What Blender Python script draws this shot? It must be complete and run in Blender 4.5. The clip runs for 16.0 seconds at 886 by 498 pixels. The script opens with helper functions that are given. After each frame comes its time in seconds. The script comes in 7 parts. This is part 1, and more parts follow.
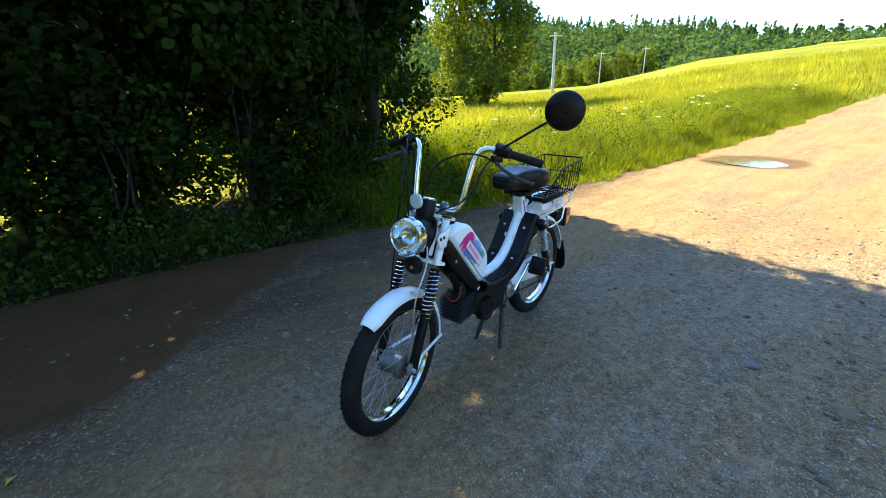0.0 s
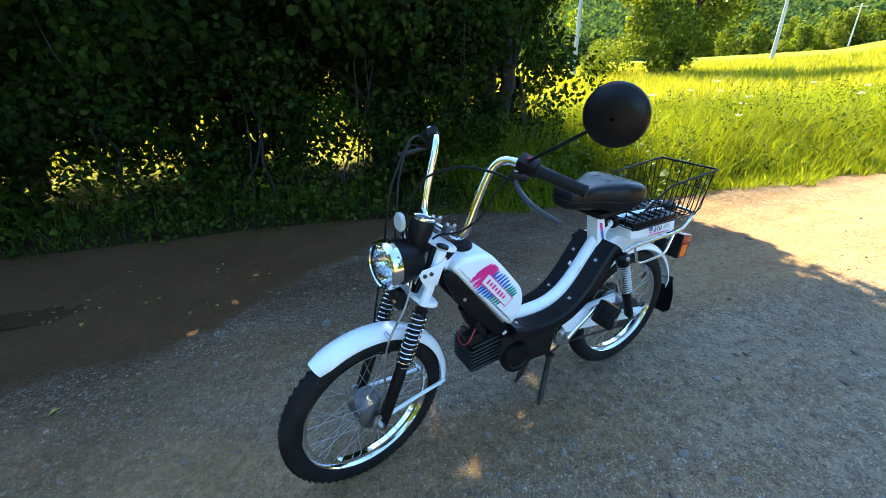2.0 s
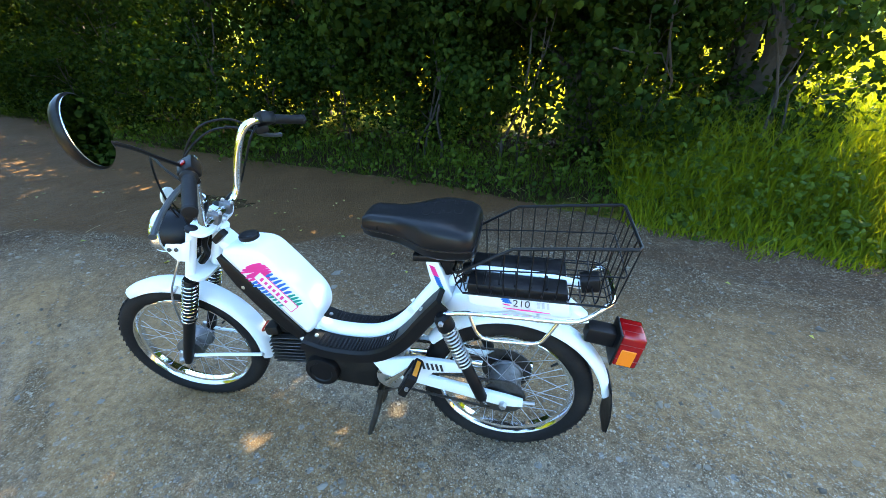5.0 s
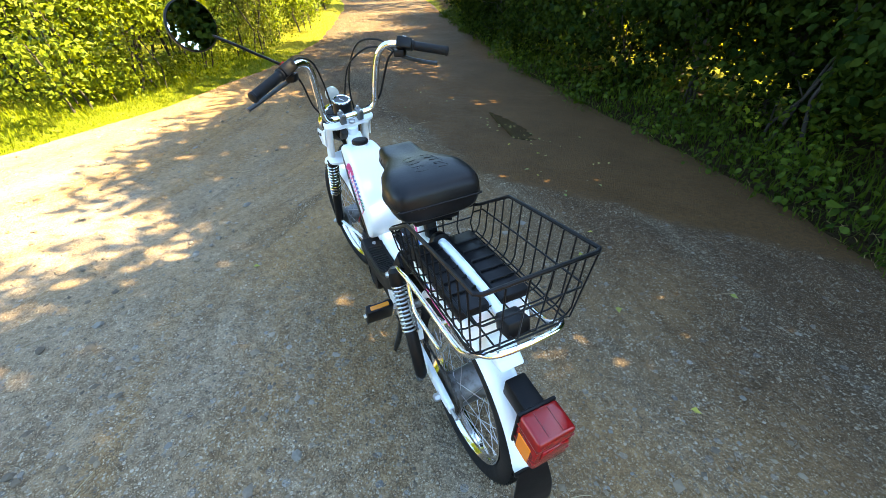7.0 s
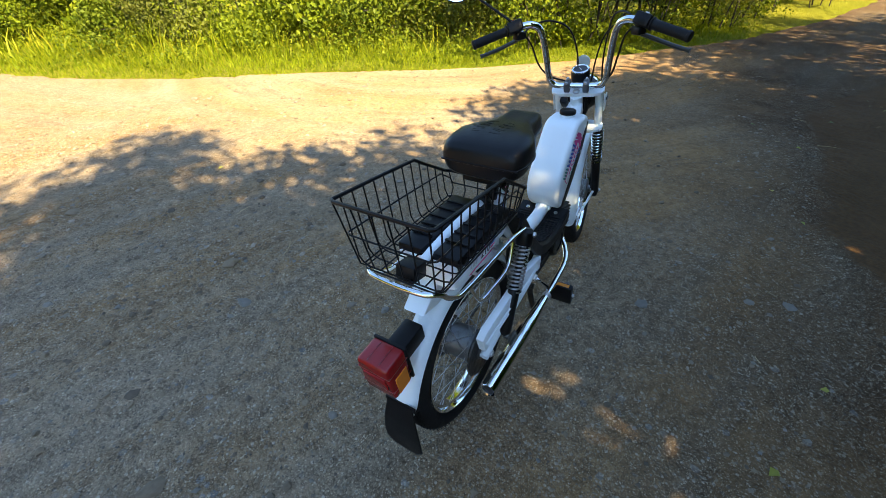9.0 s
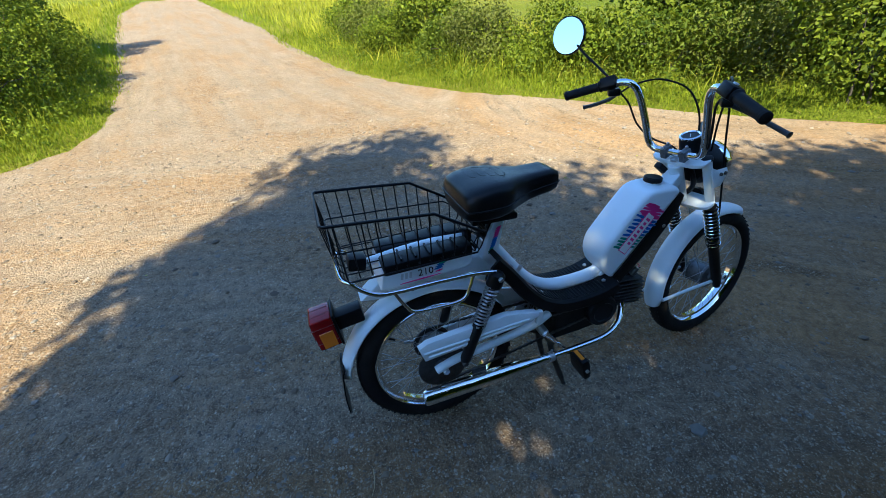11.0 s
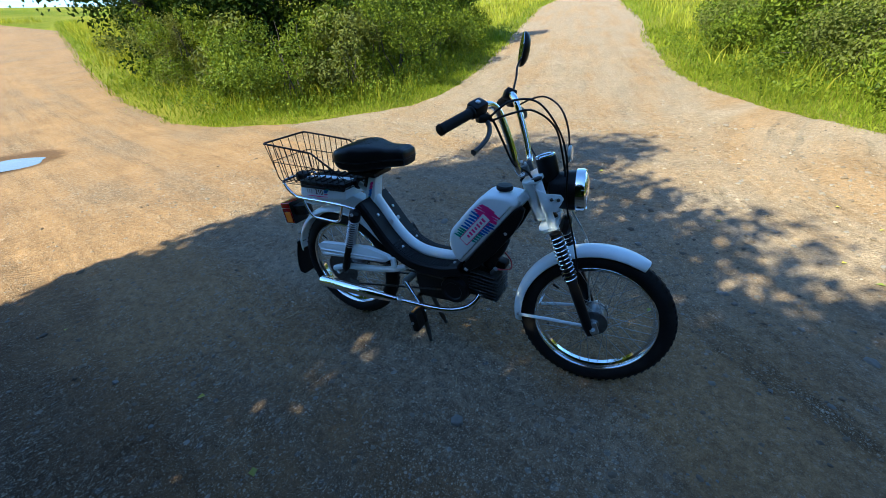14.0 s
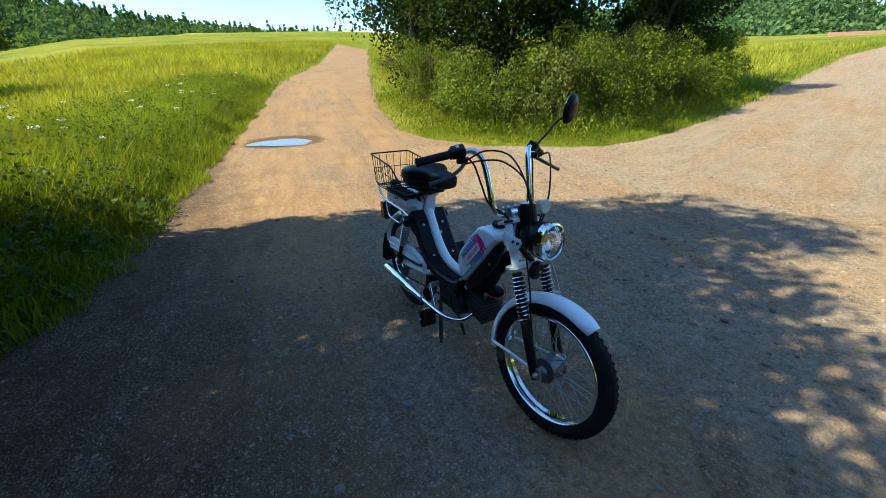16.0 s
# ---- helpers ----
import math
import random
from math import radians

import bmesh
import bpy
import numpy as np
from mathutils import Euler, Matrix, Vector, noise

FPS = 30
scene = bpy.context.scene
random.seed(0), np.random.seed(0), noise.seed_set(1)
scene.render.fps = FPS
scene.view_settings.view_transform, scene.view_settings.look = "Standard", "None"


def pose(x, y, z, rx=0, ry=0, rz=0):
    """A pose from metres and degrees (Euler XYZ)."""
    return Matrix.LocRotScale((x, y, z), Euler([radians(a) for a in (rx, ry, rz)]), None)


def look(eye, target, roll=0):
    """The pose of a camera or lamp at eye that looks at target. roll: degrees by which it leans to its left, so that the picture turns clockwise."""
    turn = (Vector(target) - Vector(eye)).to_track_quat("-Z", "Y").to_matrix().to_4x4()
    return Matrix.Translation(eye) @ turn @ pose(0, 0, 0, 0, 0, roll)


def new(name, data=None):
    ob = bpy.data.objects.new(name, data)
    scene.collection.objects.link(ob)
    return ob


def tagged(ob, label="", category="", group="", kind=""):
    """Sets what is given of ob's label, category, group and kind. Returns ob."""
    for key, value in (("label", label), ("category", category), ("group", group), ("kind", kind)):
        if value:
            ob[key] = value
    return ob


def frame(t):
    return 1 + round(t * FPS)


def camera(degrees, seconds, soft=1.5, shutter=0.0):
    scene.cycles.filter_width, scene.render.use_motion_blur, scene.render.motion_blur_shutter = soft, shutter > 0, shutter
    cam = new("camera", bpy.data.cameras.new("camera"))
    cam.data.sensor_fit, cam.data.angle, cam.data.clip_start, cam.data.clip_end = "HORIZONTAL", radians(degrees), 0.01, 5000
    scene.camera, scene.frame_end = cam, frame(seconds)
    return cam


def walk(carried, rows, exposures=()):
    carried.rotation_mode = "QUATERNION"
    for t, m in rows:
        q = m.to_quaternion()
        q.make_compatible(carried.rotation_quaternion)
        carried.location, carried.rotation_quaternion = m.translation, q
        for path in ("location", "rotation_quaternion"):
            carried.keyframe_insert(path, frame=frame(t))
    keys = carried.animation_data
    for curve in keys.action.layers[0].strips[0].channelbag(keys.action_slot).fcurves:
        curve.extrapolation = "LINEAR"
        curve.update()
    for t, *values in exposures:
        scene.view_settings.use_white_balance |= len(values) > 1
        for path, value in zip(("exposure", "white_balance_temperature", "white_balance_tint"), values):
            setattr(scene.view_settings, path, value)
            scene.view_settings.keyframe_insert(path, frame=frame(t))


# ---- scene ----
cam = camera(93.0, 16.0, 0.6)
PATH = [
    (0, (1.479, 1.038, 1.214), (0.554, 0.242, 0.766), -1.8),
    (0.5, (1.320, 1.033, 1.219), (0.462, 0.174, 0.754), -3.3),
    (1, (1.187, 1.045, 1.223), (0.419, 0.108, 0.749), -3.0),
    (1.5, (1.015, 1.006, 1.233), (0.320, 0.027, 0.735), -0.6),
    (2, (0.837, 1.019, 1.254), (0.290, -0.035, 0.725), -1.0),
    (2.5, (0.622, 1.124, 1.265), (0.271, 0.004, 0.707), -2.2),
    (3, (0.417, 1.164, 1.262), (0.216, 0.021, 0.677), -4.3),
    (3.5, (0.139, 1.140, 1.272), (0.050, -0.006, 0.665), -5.1),
    (3.7, (0.046, 1.136, 1.274), (-0.001, -0.013, 0.668), -5.3),
    (4.2, (-0.200, 1.083, 1.287), (-0.115, -0.050, 0.670), -4.7),
    (4.75, (-0.469, 1.018, 1.303), (-0.256, -0.121, 0.674), -2.5),
    (5.3, (-0.728, 0.915, 1.307), (-0.361, -0.187, 0.668), -0.2),
    (5.8, (-0.925, 0.775, 1.289), (-0.381, -0.213, 0.642), 0.9),
    (6, (-1.006, 0.713, 1.291), (-0.380, -0.212, 0.625), 2.1),
    (6.5, (-1.128, 0.521, 1.244), (-0.310, -0.211, 0.547), 1.5),
    (7, (-1.239, 0.332, 1.263), (-0.247, -0.094, 0.538), -1.8),
    (7.5, (-1.360, 0.124, 1.249), (-0.307, -0.002, 0.498), -4.0),
    (8, (-1.357, -0.083, 1.219), (-0.318, 0.010, 0.444), -4.9),
    (8.5, (-1.300, -0.287, 1.247), (-0.326, 0.060, 0.459), -4.6),
    (9, (-1.289, -0.489, 1.255), (-0.428, 0.121, 0.495), -2.4),
    (9.5, (-1.264, -0.659, 1.276), (-0.560, 0.155, 0.547), -2.5),
    (10, (-1.131, -0.806, 1.284), (-0.571, 0.130, 0.576), -3.7),
    (10.2, (-1.067, -0.862, 1.301), (-0.577, 0.116, 0.599), -3.9),
    (10.7, (-0.892, -0.980, 1.310), (-0.536, 0.079, 0.620), -4.3),
    (11.25, (-0.661, -1.088, 1.305), (-0.414, 0.006, 0.638), -4.2),
    (11.8, (-0.400, -1.179, 1.297), (-0.271, -0.073, 0.650), -4.0),
    (12.3, (-0.133, -1.255, 1.298), (-0.173, -0.126, 0.655), -4.2),
    (12.5, (-0.008, -1.241, 1.318), (-0.133, -0.131, 0.653), -5.2),
    (13, (0.290, -1.293, 1.310), (-0.019, -0.211, 0.659), -5.3),
    (13.5, (0.536, -1.301, 1.279), (0.069, -0.263, 0.651), -5.5),
    (14, (0.799, -1.298, 1.279), (0.185, -0.335, 0.658), -5.0),
    (14.5, (1.067, -1.339, 1.287), (0.282, -0.497, 0.684), -5.2),
    (15, (1.238, -1.237, 1.267), (0.337, -0.526, 0.657), -5.4),
    (15.5, (1.374, -1.048, 1.294), (0.396, -0.444, 0.687), -4.2),
    (16, (1.524, -0.950, 1.331), (0.480, -0.378, 0.810), -0.8),
]

# the picture brightens and darkens on the way: seconds, stops, kelvin, tint
EXPOSURES = [(0, 2.77, 5950, 1), (1.5, 2.92, 6050, 1), (2.5, 3.64, 6000, 0), (3.5, 3.92, 6000, 1), (4.75, 4.17, 6300, 0), (6, 4.17, 7350, 0), (7, 3.92, 7400, 2), (8, 3.42, 7200, 3), (9, 2.77, 7000, 4), (10, 2.12, 5880, 3), (12.5, 2.22, 5150, 1), (14.5, 1.97, 5080, -1), (16, 1.9, 5350, 0)]
walk(cam, [(t, look(eye, target, roll)) for t, eye, target, roll in PATH], EXPOSURES)

# ---------------------------------------------------------------- light
SUN_AZ = math.atan2(-0.955, -0.29)      # the sun stands behind the hedge, to the south-south-west
SUN_EL = radians(43)

world = bpy.data.worlds.new("sky")
scene.world = world
world.use_nodes = True
wn = world.node_tree.nodes
sky = wn.new("ShaderNodeTexSky")
sky.sky_type = "NISHITA"
sky.sun_disc = False
sky.sun_elevation = SUN_EL
sky.sun_rotation = math.pi / 2 - SUN_AZ
sky.dust_density = 0.4
sky.ozone_density = 4.0
wn["Background"].inputs["Strength"].default_value = 0.082
world.node_tree.links.new(sky.outputs[0], wn["Background"].inputs["Color"])

sun_data = bpy.data.lights.new("sun", "SUN")
sun_data.energy = 4.25
sun_data.angle = radians(0.55)
sun_data.color = (1.0, 0.80, 0.50)
sun = new("sun", sun_data)
sun.matrix_world = look((0, 0, 0), (-math.cos(SUN_AZ) * math.cos(SUN_EL), -math.sin(SUN_AZ) * math.cos(SUN_EL), -math.sin(SUN_EL)))
sun.location = (0, 0, 40)


# ---------------------------------------------------------------- materials
class Mat:
    """A node material with a Principled shader, and short ways to wire it."""

    def __init__(self, name, color=(0.5, 0.5, 0.5), rough=0.5, metal=0.0, **more):
        self.m = bpy.data.materials.new(name)
        self.m.use_nodes = True
        self.n = self.m.node_tree.nodes
        self.l = self.m.node_tree.links
        self.bsdf = self.n["Principled BSDF"]
        self.set("Base Color", (*color, 1))
        self.set("Roughness", rough)
        self.set("Metallic", metal)
        for key, value in more.items():
            self.set(key.replace("_", " "), value)

    def set(self, key, value):
        if isinstance(value, bpy.types.NodeSocket):
            self.l.new(value, self.bsdf.inputs[key])
        else:
            self.bsdf.inputs[key].default_value = value

    def coord(self, kind="Object"):
        return self.n.new("ShaderNodeTexCoord").outputs[kind]

    def world_pos(self):
        return self.n.new("ShaderNodeNewGeometry").outputs["Position"]

    def noise(self, vec, scale, detail=4.0, rough=0.55, out="Fac"):
        t = self.n.new("ShaderNodeTexNoise")
        t.inputs["Scale"].default_value = scale
        t.inputs["Detail"].default_value = detail
        t.inputs["Roughness"].default_value = rough
        self.l.new(vec, t.inputs["Vector"])
        return t.outputs[out]

    def voronoi(self, vec, scale, out="Distance", feature="F1"):
        t = self.n.new("ShaderNodeTexVoronoi")
        t.feature = feature
        t.inputs["Scale"].default_value = scale
        self.l.new(vec, t.inputs["Vector"])
        return t.outputs[out]

    def ramp(self, fac, stops):
        r = self.n.new("ShaderNodeValToRGB")
        e = r.color_ramp.elements
        while len(e) < len(stops):
            e.new(0.5)
        for k, (p, c) in zip(e, stops):
            k.position = p
            k.color = (c, c, c, 1) if isinstance(c, (int, float)) else (*c, 1)
        self.l.new(fac, r.inputs["Fac"])
        return r.outputs["Color"]

    def mix(self, fac, a, b, kind="MIX"):
        m = self.n.new("ShaderNodeMix")
        m.data_type, m.blend_type = "RGBA", kind
        for sock, v in ((m.inputs[0], fac), (m.inputs[6], a), (m.inputs[7], b)):
            if isinstance(v, bpy.types.NodeSocket):
                self.l.new(v, sock)
            elif isinstance(v, (int, float)):
                sock.default_value = v
            else:
                sock.default_value = (*v, 1)
        return m.outputs[2]

    def math(self, op, a, b=0.0, clamp=False):
        m = self.n.new("ShaderNodeMath")
        m.operation, m.use_clamp = op, clamp
        for sock, v in zip(m.inputs, (a, b)):
            if isinstance(v, bpy.types.NodeSocket):
                self.l.new(v, sock)
            else:
                sock.default_value = v
        return m.outputs[0]

    def xyz(self, vec):
        s = self.n.new("ShaderNodeSeparateXYZ")
        self.l.new(vec, s.inputs[0])
        return s.outputs

    def bump(self, height, strength=0.3, distance=0.01):
        b = self.n.new("ShaderNodeBump")
        b.inputs["Strength"].default_value = strength
        b.inputs["Distance"].default_value = distance
        self.l.new(height, b.inputs["Height"])
        self.set("Normal", b.outputs[0])

    def island(self):
        return self.n.new("ShaderNodeNewGeometry").outputs["Random Per Island"]

    def object_random(self):
        return self.n.new("ShaderNodeObjectInfo").outputs["Random"]


def leaf_material(name, dark, light, translucent=0.45, rough=0.55, patch=1.2, gloss=0.3):
    """A leaf: light comes through it as well as off it."""
    m = Mat(name, rough=rough)
    tone = m.ramp(m.island(), [(0.0, dark), (1.0, light)])
    big = m.ramp(m.noise(m.world_pos(), patch, 2.0), [(0.3, 0.72), (0.7, 1.2)])
    col = m.mix(1.0, tone, big, "MULTIPLY")
    m.set("Base Color", col)
    m.set("Specular IOR Level", gloss)
    tr = m.n.new("ShaderNodeBsdfTranslucent")
    warm = m.mix(1.0, col, (1.5, 1.35, 0.45), "MULTIPLY")
    m.l.new(warm, tr.inputs["Color"])
    sh = m.n.new("ShaderNodeMixShader")
    sh.inputs[0].default_value = translucent
    m.l.new(m.bsdf.outputs[0], sh.inputs[1])
    m.l.new(tr.outputs[0], sh.inputs[2])
    m.l.new(sh.outputs[0], m.n["Material Output"].inputs["Surface"])
    return m.m


def bark_material(name, color):
    m = Mat(name, color, 0.9)
    v = m.world_pos()
    n = m.noise(v, 14, 6)
    m.set("Base Color", m.mix(n, [c * 0.5 for c in color], [c * 1.5 for c in color]))
    m.bump(m.noise(v, 45, 5), 0.7, 0.02)
    return m.m


def road_material():
    """Packed dirt and fine gravel, sandy where it is worn, grey where the stones lie open, dark where it is wet."""
    m = Mat("packed_dirt", rough=0.95, Specular_IOR_Level=0.14)
    p = m.world_pos()
    x, y, z = m.xyz(p)
    broad = m.noise(p, 0.55, 5, 0.6)
    mid = m.noise(p, 3.5, 6, 0.65)
    fine = m.noise(p, 70, 4, 0.7)
    grain = m.noise(p, 260, 3, 0.6)
    sand = m.mix(mid, (0.240, 0.146, 0.068), (0.312, 0.194, 0.092))
    grey = m.mix(mid, (0.158, 0.107, 0.062), (0.270, 0.188, 0.113))
    # wheels have worn sandy lanes along the track through the open gravel
    def stretched(along_x, along_y):
        way = m.n.new("ShaderNodeCombineXYZ")
        m.l.new(m.math("MULTIPLY", m.math("ADD", m.math("MULTIPLY", x, along_x), m.math("MULTIPLY", y, along_y)), 0.10), way.inputs[0])
        m.l.new(m.math("MULTIPLY", m.math("SUBTRACT", m.math("MULTIPLY", y, along_x), m.math("MULTIPLY", x, along_y)), 1.35), way.inputs[1])
        return way.outputs[0]

    lane, north = stretched(0.98, -0.20), stretched(-0.25, 0.97)
    northward = m.ramp(m.math("MULTIPLY", y, 0.1), [(0.3, 0.0), (0.55, 1.0)])

    # wheels swing round the north-east bank in an arc
    gx, gy = m.math("SUBTRACT", x, 5.0), m.math("SUBTRACT", y, 3.5)
    arc = m.math("SQRT", m.math("ADD", m.math("MULTIPLY", gx, gx), m.math("MULTIPLY", gy, gy)))
    bend = m.math("ADD", arc, m.math("MULTIPLY", m.math("SUBTRACT", m.noise(p, 0.8, 2), 0.5), 0.25))
    swing = m.n.new("ShaderNodeCombineXYZ")
    m.l.new(m.math("MULTIPLY", bend, 1.25), swing.inputs[0])
    m.l.new(m.math("MULTIPLY", m.math("SUBTRACT", x, y), 0.09), swing.inputs[1])
    east = m.math("MULTIPLY", m.ramp(m.math("MULTIPLY", x, 0.2), [(0.06, 0.0), (0.24, 1.0)]), m.ramp(m.math("MULTIPLY", m.math("ADD", y, 1.3), 0.4), [(0.1, 0.0), (0.4, 1.0)]))

    def along_lane(scale, detail, rough):
        straight = m.mix(northward, m.noise(lane, scale, detail, rough), m.noise(north, scale, detail, rough))
        return m.mix(east, straight, m.noise(swing.outputs[0], scale, detail, rough))

    streak = along_lane(1.6, 4, 0.6)
    worn = m.math("ADD", m.math("MULTIPLY", broad, 0.45), m.math("MULTIPLY", streak, 0.55))
    # pale crushed stone north-west, bare soil hedge-side; their colours also carry hedge shade
    side = m.math("ADD", m.math("SUBTRACT", m.math("MULTIPLY", y, 0.34), m.math("MULTIPLY", m.math("ABSOLUTE", m.math("ADD", x, 0.8)), 0.13)), m.math("MULTIPLY", m.math("SUBTRACT", m.noise(p, 0.9, 4, 0.6), 0.5), 0.9))
    west = m.math("MULTIPLY", m.math("MAXIMUM", m.math("SUBTRACT", -1.7, x), 0.0), m.ramp(m.math("MULTIPLY", y, 0.1), [(0.28, 0.42), (0.50, 0.05)]))
    stone = m.ramp(m.math("SUBTRACT", m.math("ADD", side, 0.47), west), [(0.05, 0.0), (0.60, 1.0)])
    soil = m.ramp(m.math("ADD", m.math("MULTIPLY", m.math("SUBTRACT", m.noise(p, 0.9, 4, 0.6), 0.5), 1.2), m.math("ADD", m.math("MULTIPLY", y, -0.6), m.math("MULTIPLY", m.math("MAXIMUM", m.math("SUBTRACT", x, 1.0), 0.0), 0.10))), [(0.30, 0.0), (0.80, 1.0)])
    grey = m.mix(stone, grey, m.mix(mid, (0.250, 0.198, 0.140), (0.398, 0.324, 0.236)))
    # brown soil, made darker than its own tone to hold the hedge's shade
    sand = m.mix(soil, m.mix(m.math("MULTIPLY", stone, 0.5), sand, (0.345, 0.232, 0.122)), m.mix(mid, (0.052, 0.029, 0.014), (0.108, 0.064, 0.032)))
    worn = m.math("ADD", worn, m.math("SUBTRACT", m.math("MULTIPLY", stone, 0.05), m.math("MULTIPLY", soil, 0.03)))
    grey = m.mix(m.math("MULTIPLY", soil, 0.8), grey, m.mix(mid, (0.052, 0.037, 0.023), (0.112, 0.082, 0.052)))
    base = m.mix(m.ramp(worn, [(0.47, 0.0), (0.60, 0.9)]), sand, grey)
    base = m.mix(1.0, base, m.ramp(m.noise(p, 1.7, 7, 0.68), [(0.32, 0.84), (0.5, 0.98), (0.68, 1.10)]), "MULTIPLY")
    base = m.mix(m.ramp(along_lane(5.0, 5, 0.7), [(0.38, 0.42), (0.52, 0.0)]), base, m.mix(1.0, base, (0.62, 0.60, 0.58), "MULTIPLY"))
    clod = m.ramp(m.noise(p, 26, 7, 0.78), [(0.34, 0.58), (0.5, 1.0), (0.66, 1.36)])
    base = m.mix(0.85, base, m.mix(1.0, base, clod, "MULTIPLY"))
    # loose stones of several sizes where the gravel lies open, packed soil smooth between
    stony = m.ramp(m.math("ADD", m.math("ADD", m.math("MULTIPLY", worn, 0.5), m.math("MULTIPLY", mid, 0.3)), m.math("MULTIPLY", stone, 0.16)), [(0.36, 0.30), (0.54, 1.0)])
    # strips of dark loose gravel thrown up between the wheel lanes
    strip = m.math("MULTIPLY", m.ramp(along_lane(3.0, 5, 0.68), [(0.55, 0.0), (0.63, 1.0)]), m.ramp(mid, [(0.36, 0.25), (0.58, 1.0)]))
    strip = m.math("MULTIPLY", strip, m.math("ADD", 0.35, m.math("MULTIPLY", east, 0.5)))
    base = m.mix(strip, base, m.mix(1.0, base, (0.52, 0.55, 0.58), "MULTIPLY"))
    stony = m.math("MAXIMUM", m.math("MULTIPLY", stony, m.math("SUBTRACT", 1.0, m.math("MULTIPLY", east, 0.55))), strip)
    spot = m.mix(m.math("MULTIPLY", m.ramp(fine, [(0.34, 0.7), (0.60, 0.0)]), m.math("ADD", 0.35, m.math("MULTIPLY", stony, 0.65))), base, m.mix(1.0, base, (0.50, 0.48, 0.46), "MULTIPLY"))
    spot = m.mix(m.math("MULTIPLY", m.ramp(grain, [(0.40, 0.95), (0.56, 0.0)]), m.math("ADD", 0.5, m.math("MULTIPLY", stony, 0.5))), spot, m.mix(1.0, base, (0.58, 0.54, 0.52), "MULTIPLY"))
    for scale, part_of, dark, light in ((34, 0.955, (0.12, 0.12, 0.118), (0.28, 0.26, 0.23)), (78, 0.74, (0.075, 0.066, 0.056), (0.44, 0.37, 0.28)), (150, 0.66, (0.075, 0.062, 0.048), (0.50, 0.41, 0.29)), (300, 0.60, (0.08, 0.062, 0.044), (0.54, 0.43, 0.29))):
        cells = m.voronoi(p, scale, "Color")
        near = m.voronoi(p, scale)
        pick = m.math("MULTIPLY", m.ramp(m.xyz(cells)[0], [(part_of, 0.0), (part_of + 0.03, 1.0)]), m.ramp(near, [(0.40, 1.0), (0.48, 0.0)]))
        spot = m.mix(m.math("MULTIPLY", pick, stony), spot, m.mix(m.xyz(cells)[1], dark, light))
    # shade between packed stones, darkened into the colour along cell edges
    cell_edge = m.n.new("ShaderNodeTexVoronoi")
    cell_edge.feature = "DISTANCE_TO_EDGE"
    cell_edge.inputs["Scale"].default_value = 95
    m.l.new(p, cell_edge.inputs["Vector"])
    gap_shade = m.math("MULTIPLY", m.ramp(cell_edge.outputs["Distance"], [(0.02, 1.0), (0.14, 0.0)]), m.math("MULTIPLY", stony, m.ramp(m.noise(p, 17, 3), [(0.40, 0.0), (0.60, 0.85)])))
    spot = m.mix(gap_shade, spot, m.mix(1.0, base, (0.30, 0.28, 0.26), "MULTIPLY"))
    # the muddy hollow by the hedge: an irregular wet patch round the puddle
    edge = m.math("ADD", m.math("ADD", y, 1.10), m.math("MULTIPLY", m.math("MAXIMUM", m.math("SUBTRACT", 1.25, x), 0.0), 0.62))
    edge = m.math("ADD", edge, m.math("MULTIPLY", m.math("MAXIMUM", m.math("SUBTRACT", x, 3.4), 0.0), 0.45))
    edge = m.math("ADD", edge, m.math("MULTIPLY", m.math("SUBTRACT", m.noise(p, 1.6, 5, 0.62), 0.5), 0.50))
    wet = m.ramp(edge, [(-0.07, 1.0), (0.07, 0.0)])
    mud = m.mix(m.noise(p, 2.2, 5, 0.65), (0.056, 0.028, 0.009), (0.128, 0.068, 0.026))
    mud = m.mix(m.ramp(m.noise(p, 40, 4, 0.7), [(0.40, 0.5), (0.62, 0.0)]), mud, (0.034, 0.021, 0.011))
    # the gritty rim of the far puddle
    ex = m.math("MULTIPLY", m.math("SUBTRACT", x, -7.3), 0.9)
    ey = m.math("MULTIPLY", m.math("SUBTRACT", y, 0.4), 0.75)
    e = m.math("SQRT", m.math("ADD", m.math("MULTIPLY", ex, ex), m.math("MULTIPLY", ey, ey)))
    e = m.math("ADD", e, m.math("MULTIPLY", m.math("SUBTRACT", m.noise(p, 4.0, 4), 0.5), 0.35))
    rim = m.ramp(e, [(0.52, 0.85), (0.64, 0.0)])
    both = m.math("MAXIMUM", wet, rim)
    # tyre treads pressed into the bend and along the south side
    tread = None
    for way, at, wide in ((bend, 3.45, 0.10), (bend, 3.92, 0.11), (bend, 4.30, 0.08), (m.math("ADD", y, m.math("MULTIPLY", x, 0.04)), -1.12, 0.12), (m.math("ADD", y, m.math("MULTIPLY", x, 0.04)), -0.80, 0.10)):
        band = m.ramp(m.math("ABSOLUTE", m.math("SUBTRACT", way, at)), [(wide * 0.5, 1.0), (wide, 0.0)])
        tread = band if tread is None else m.math("MAXIMUM", tread, band)
    tread = m.math("MULTIPLY", tread, m.ramp(m.noise(p, 1.6, 4, 0.6), [(0.46, 0.0), (0.62, 1.0)]))
    bars = m.math("SINE", m.math("MULTIPLY", m.math("ADD", m.math("SUBTRACT", x, y), m.math("MULTIPLY", m.noise(p, 9, 3), 0.10)), 110.0))
    tread = m.math("MULTIPLY", tread, m.math("ADD", 0.5, m.math("MULTIPLY", bars, 0.5)))
    spot = m.mix(m.math("MULTIPLY", tread, 0.35), spot, m.mix(1.0, spot, (0.5, 0.48, 0.46), "MULTIPLY"))
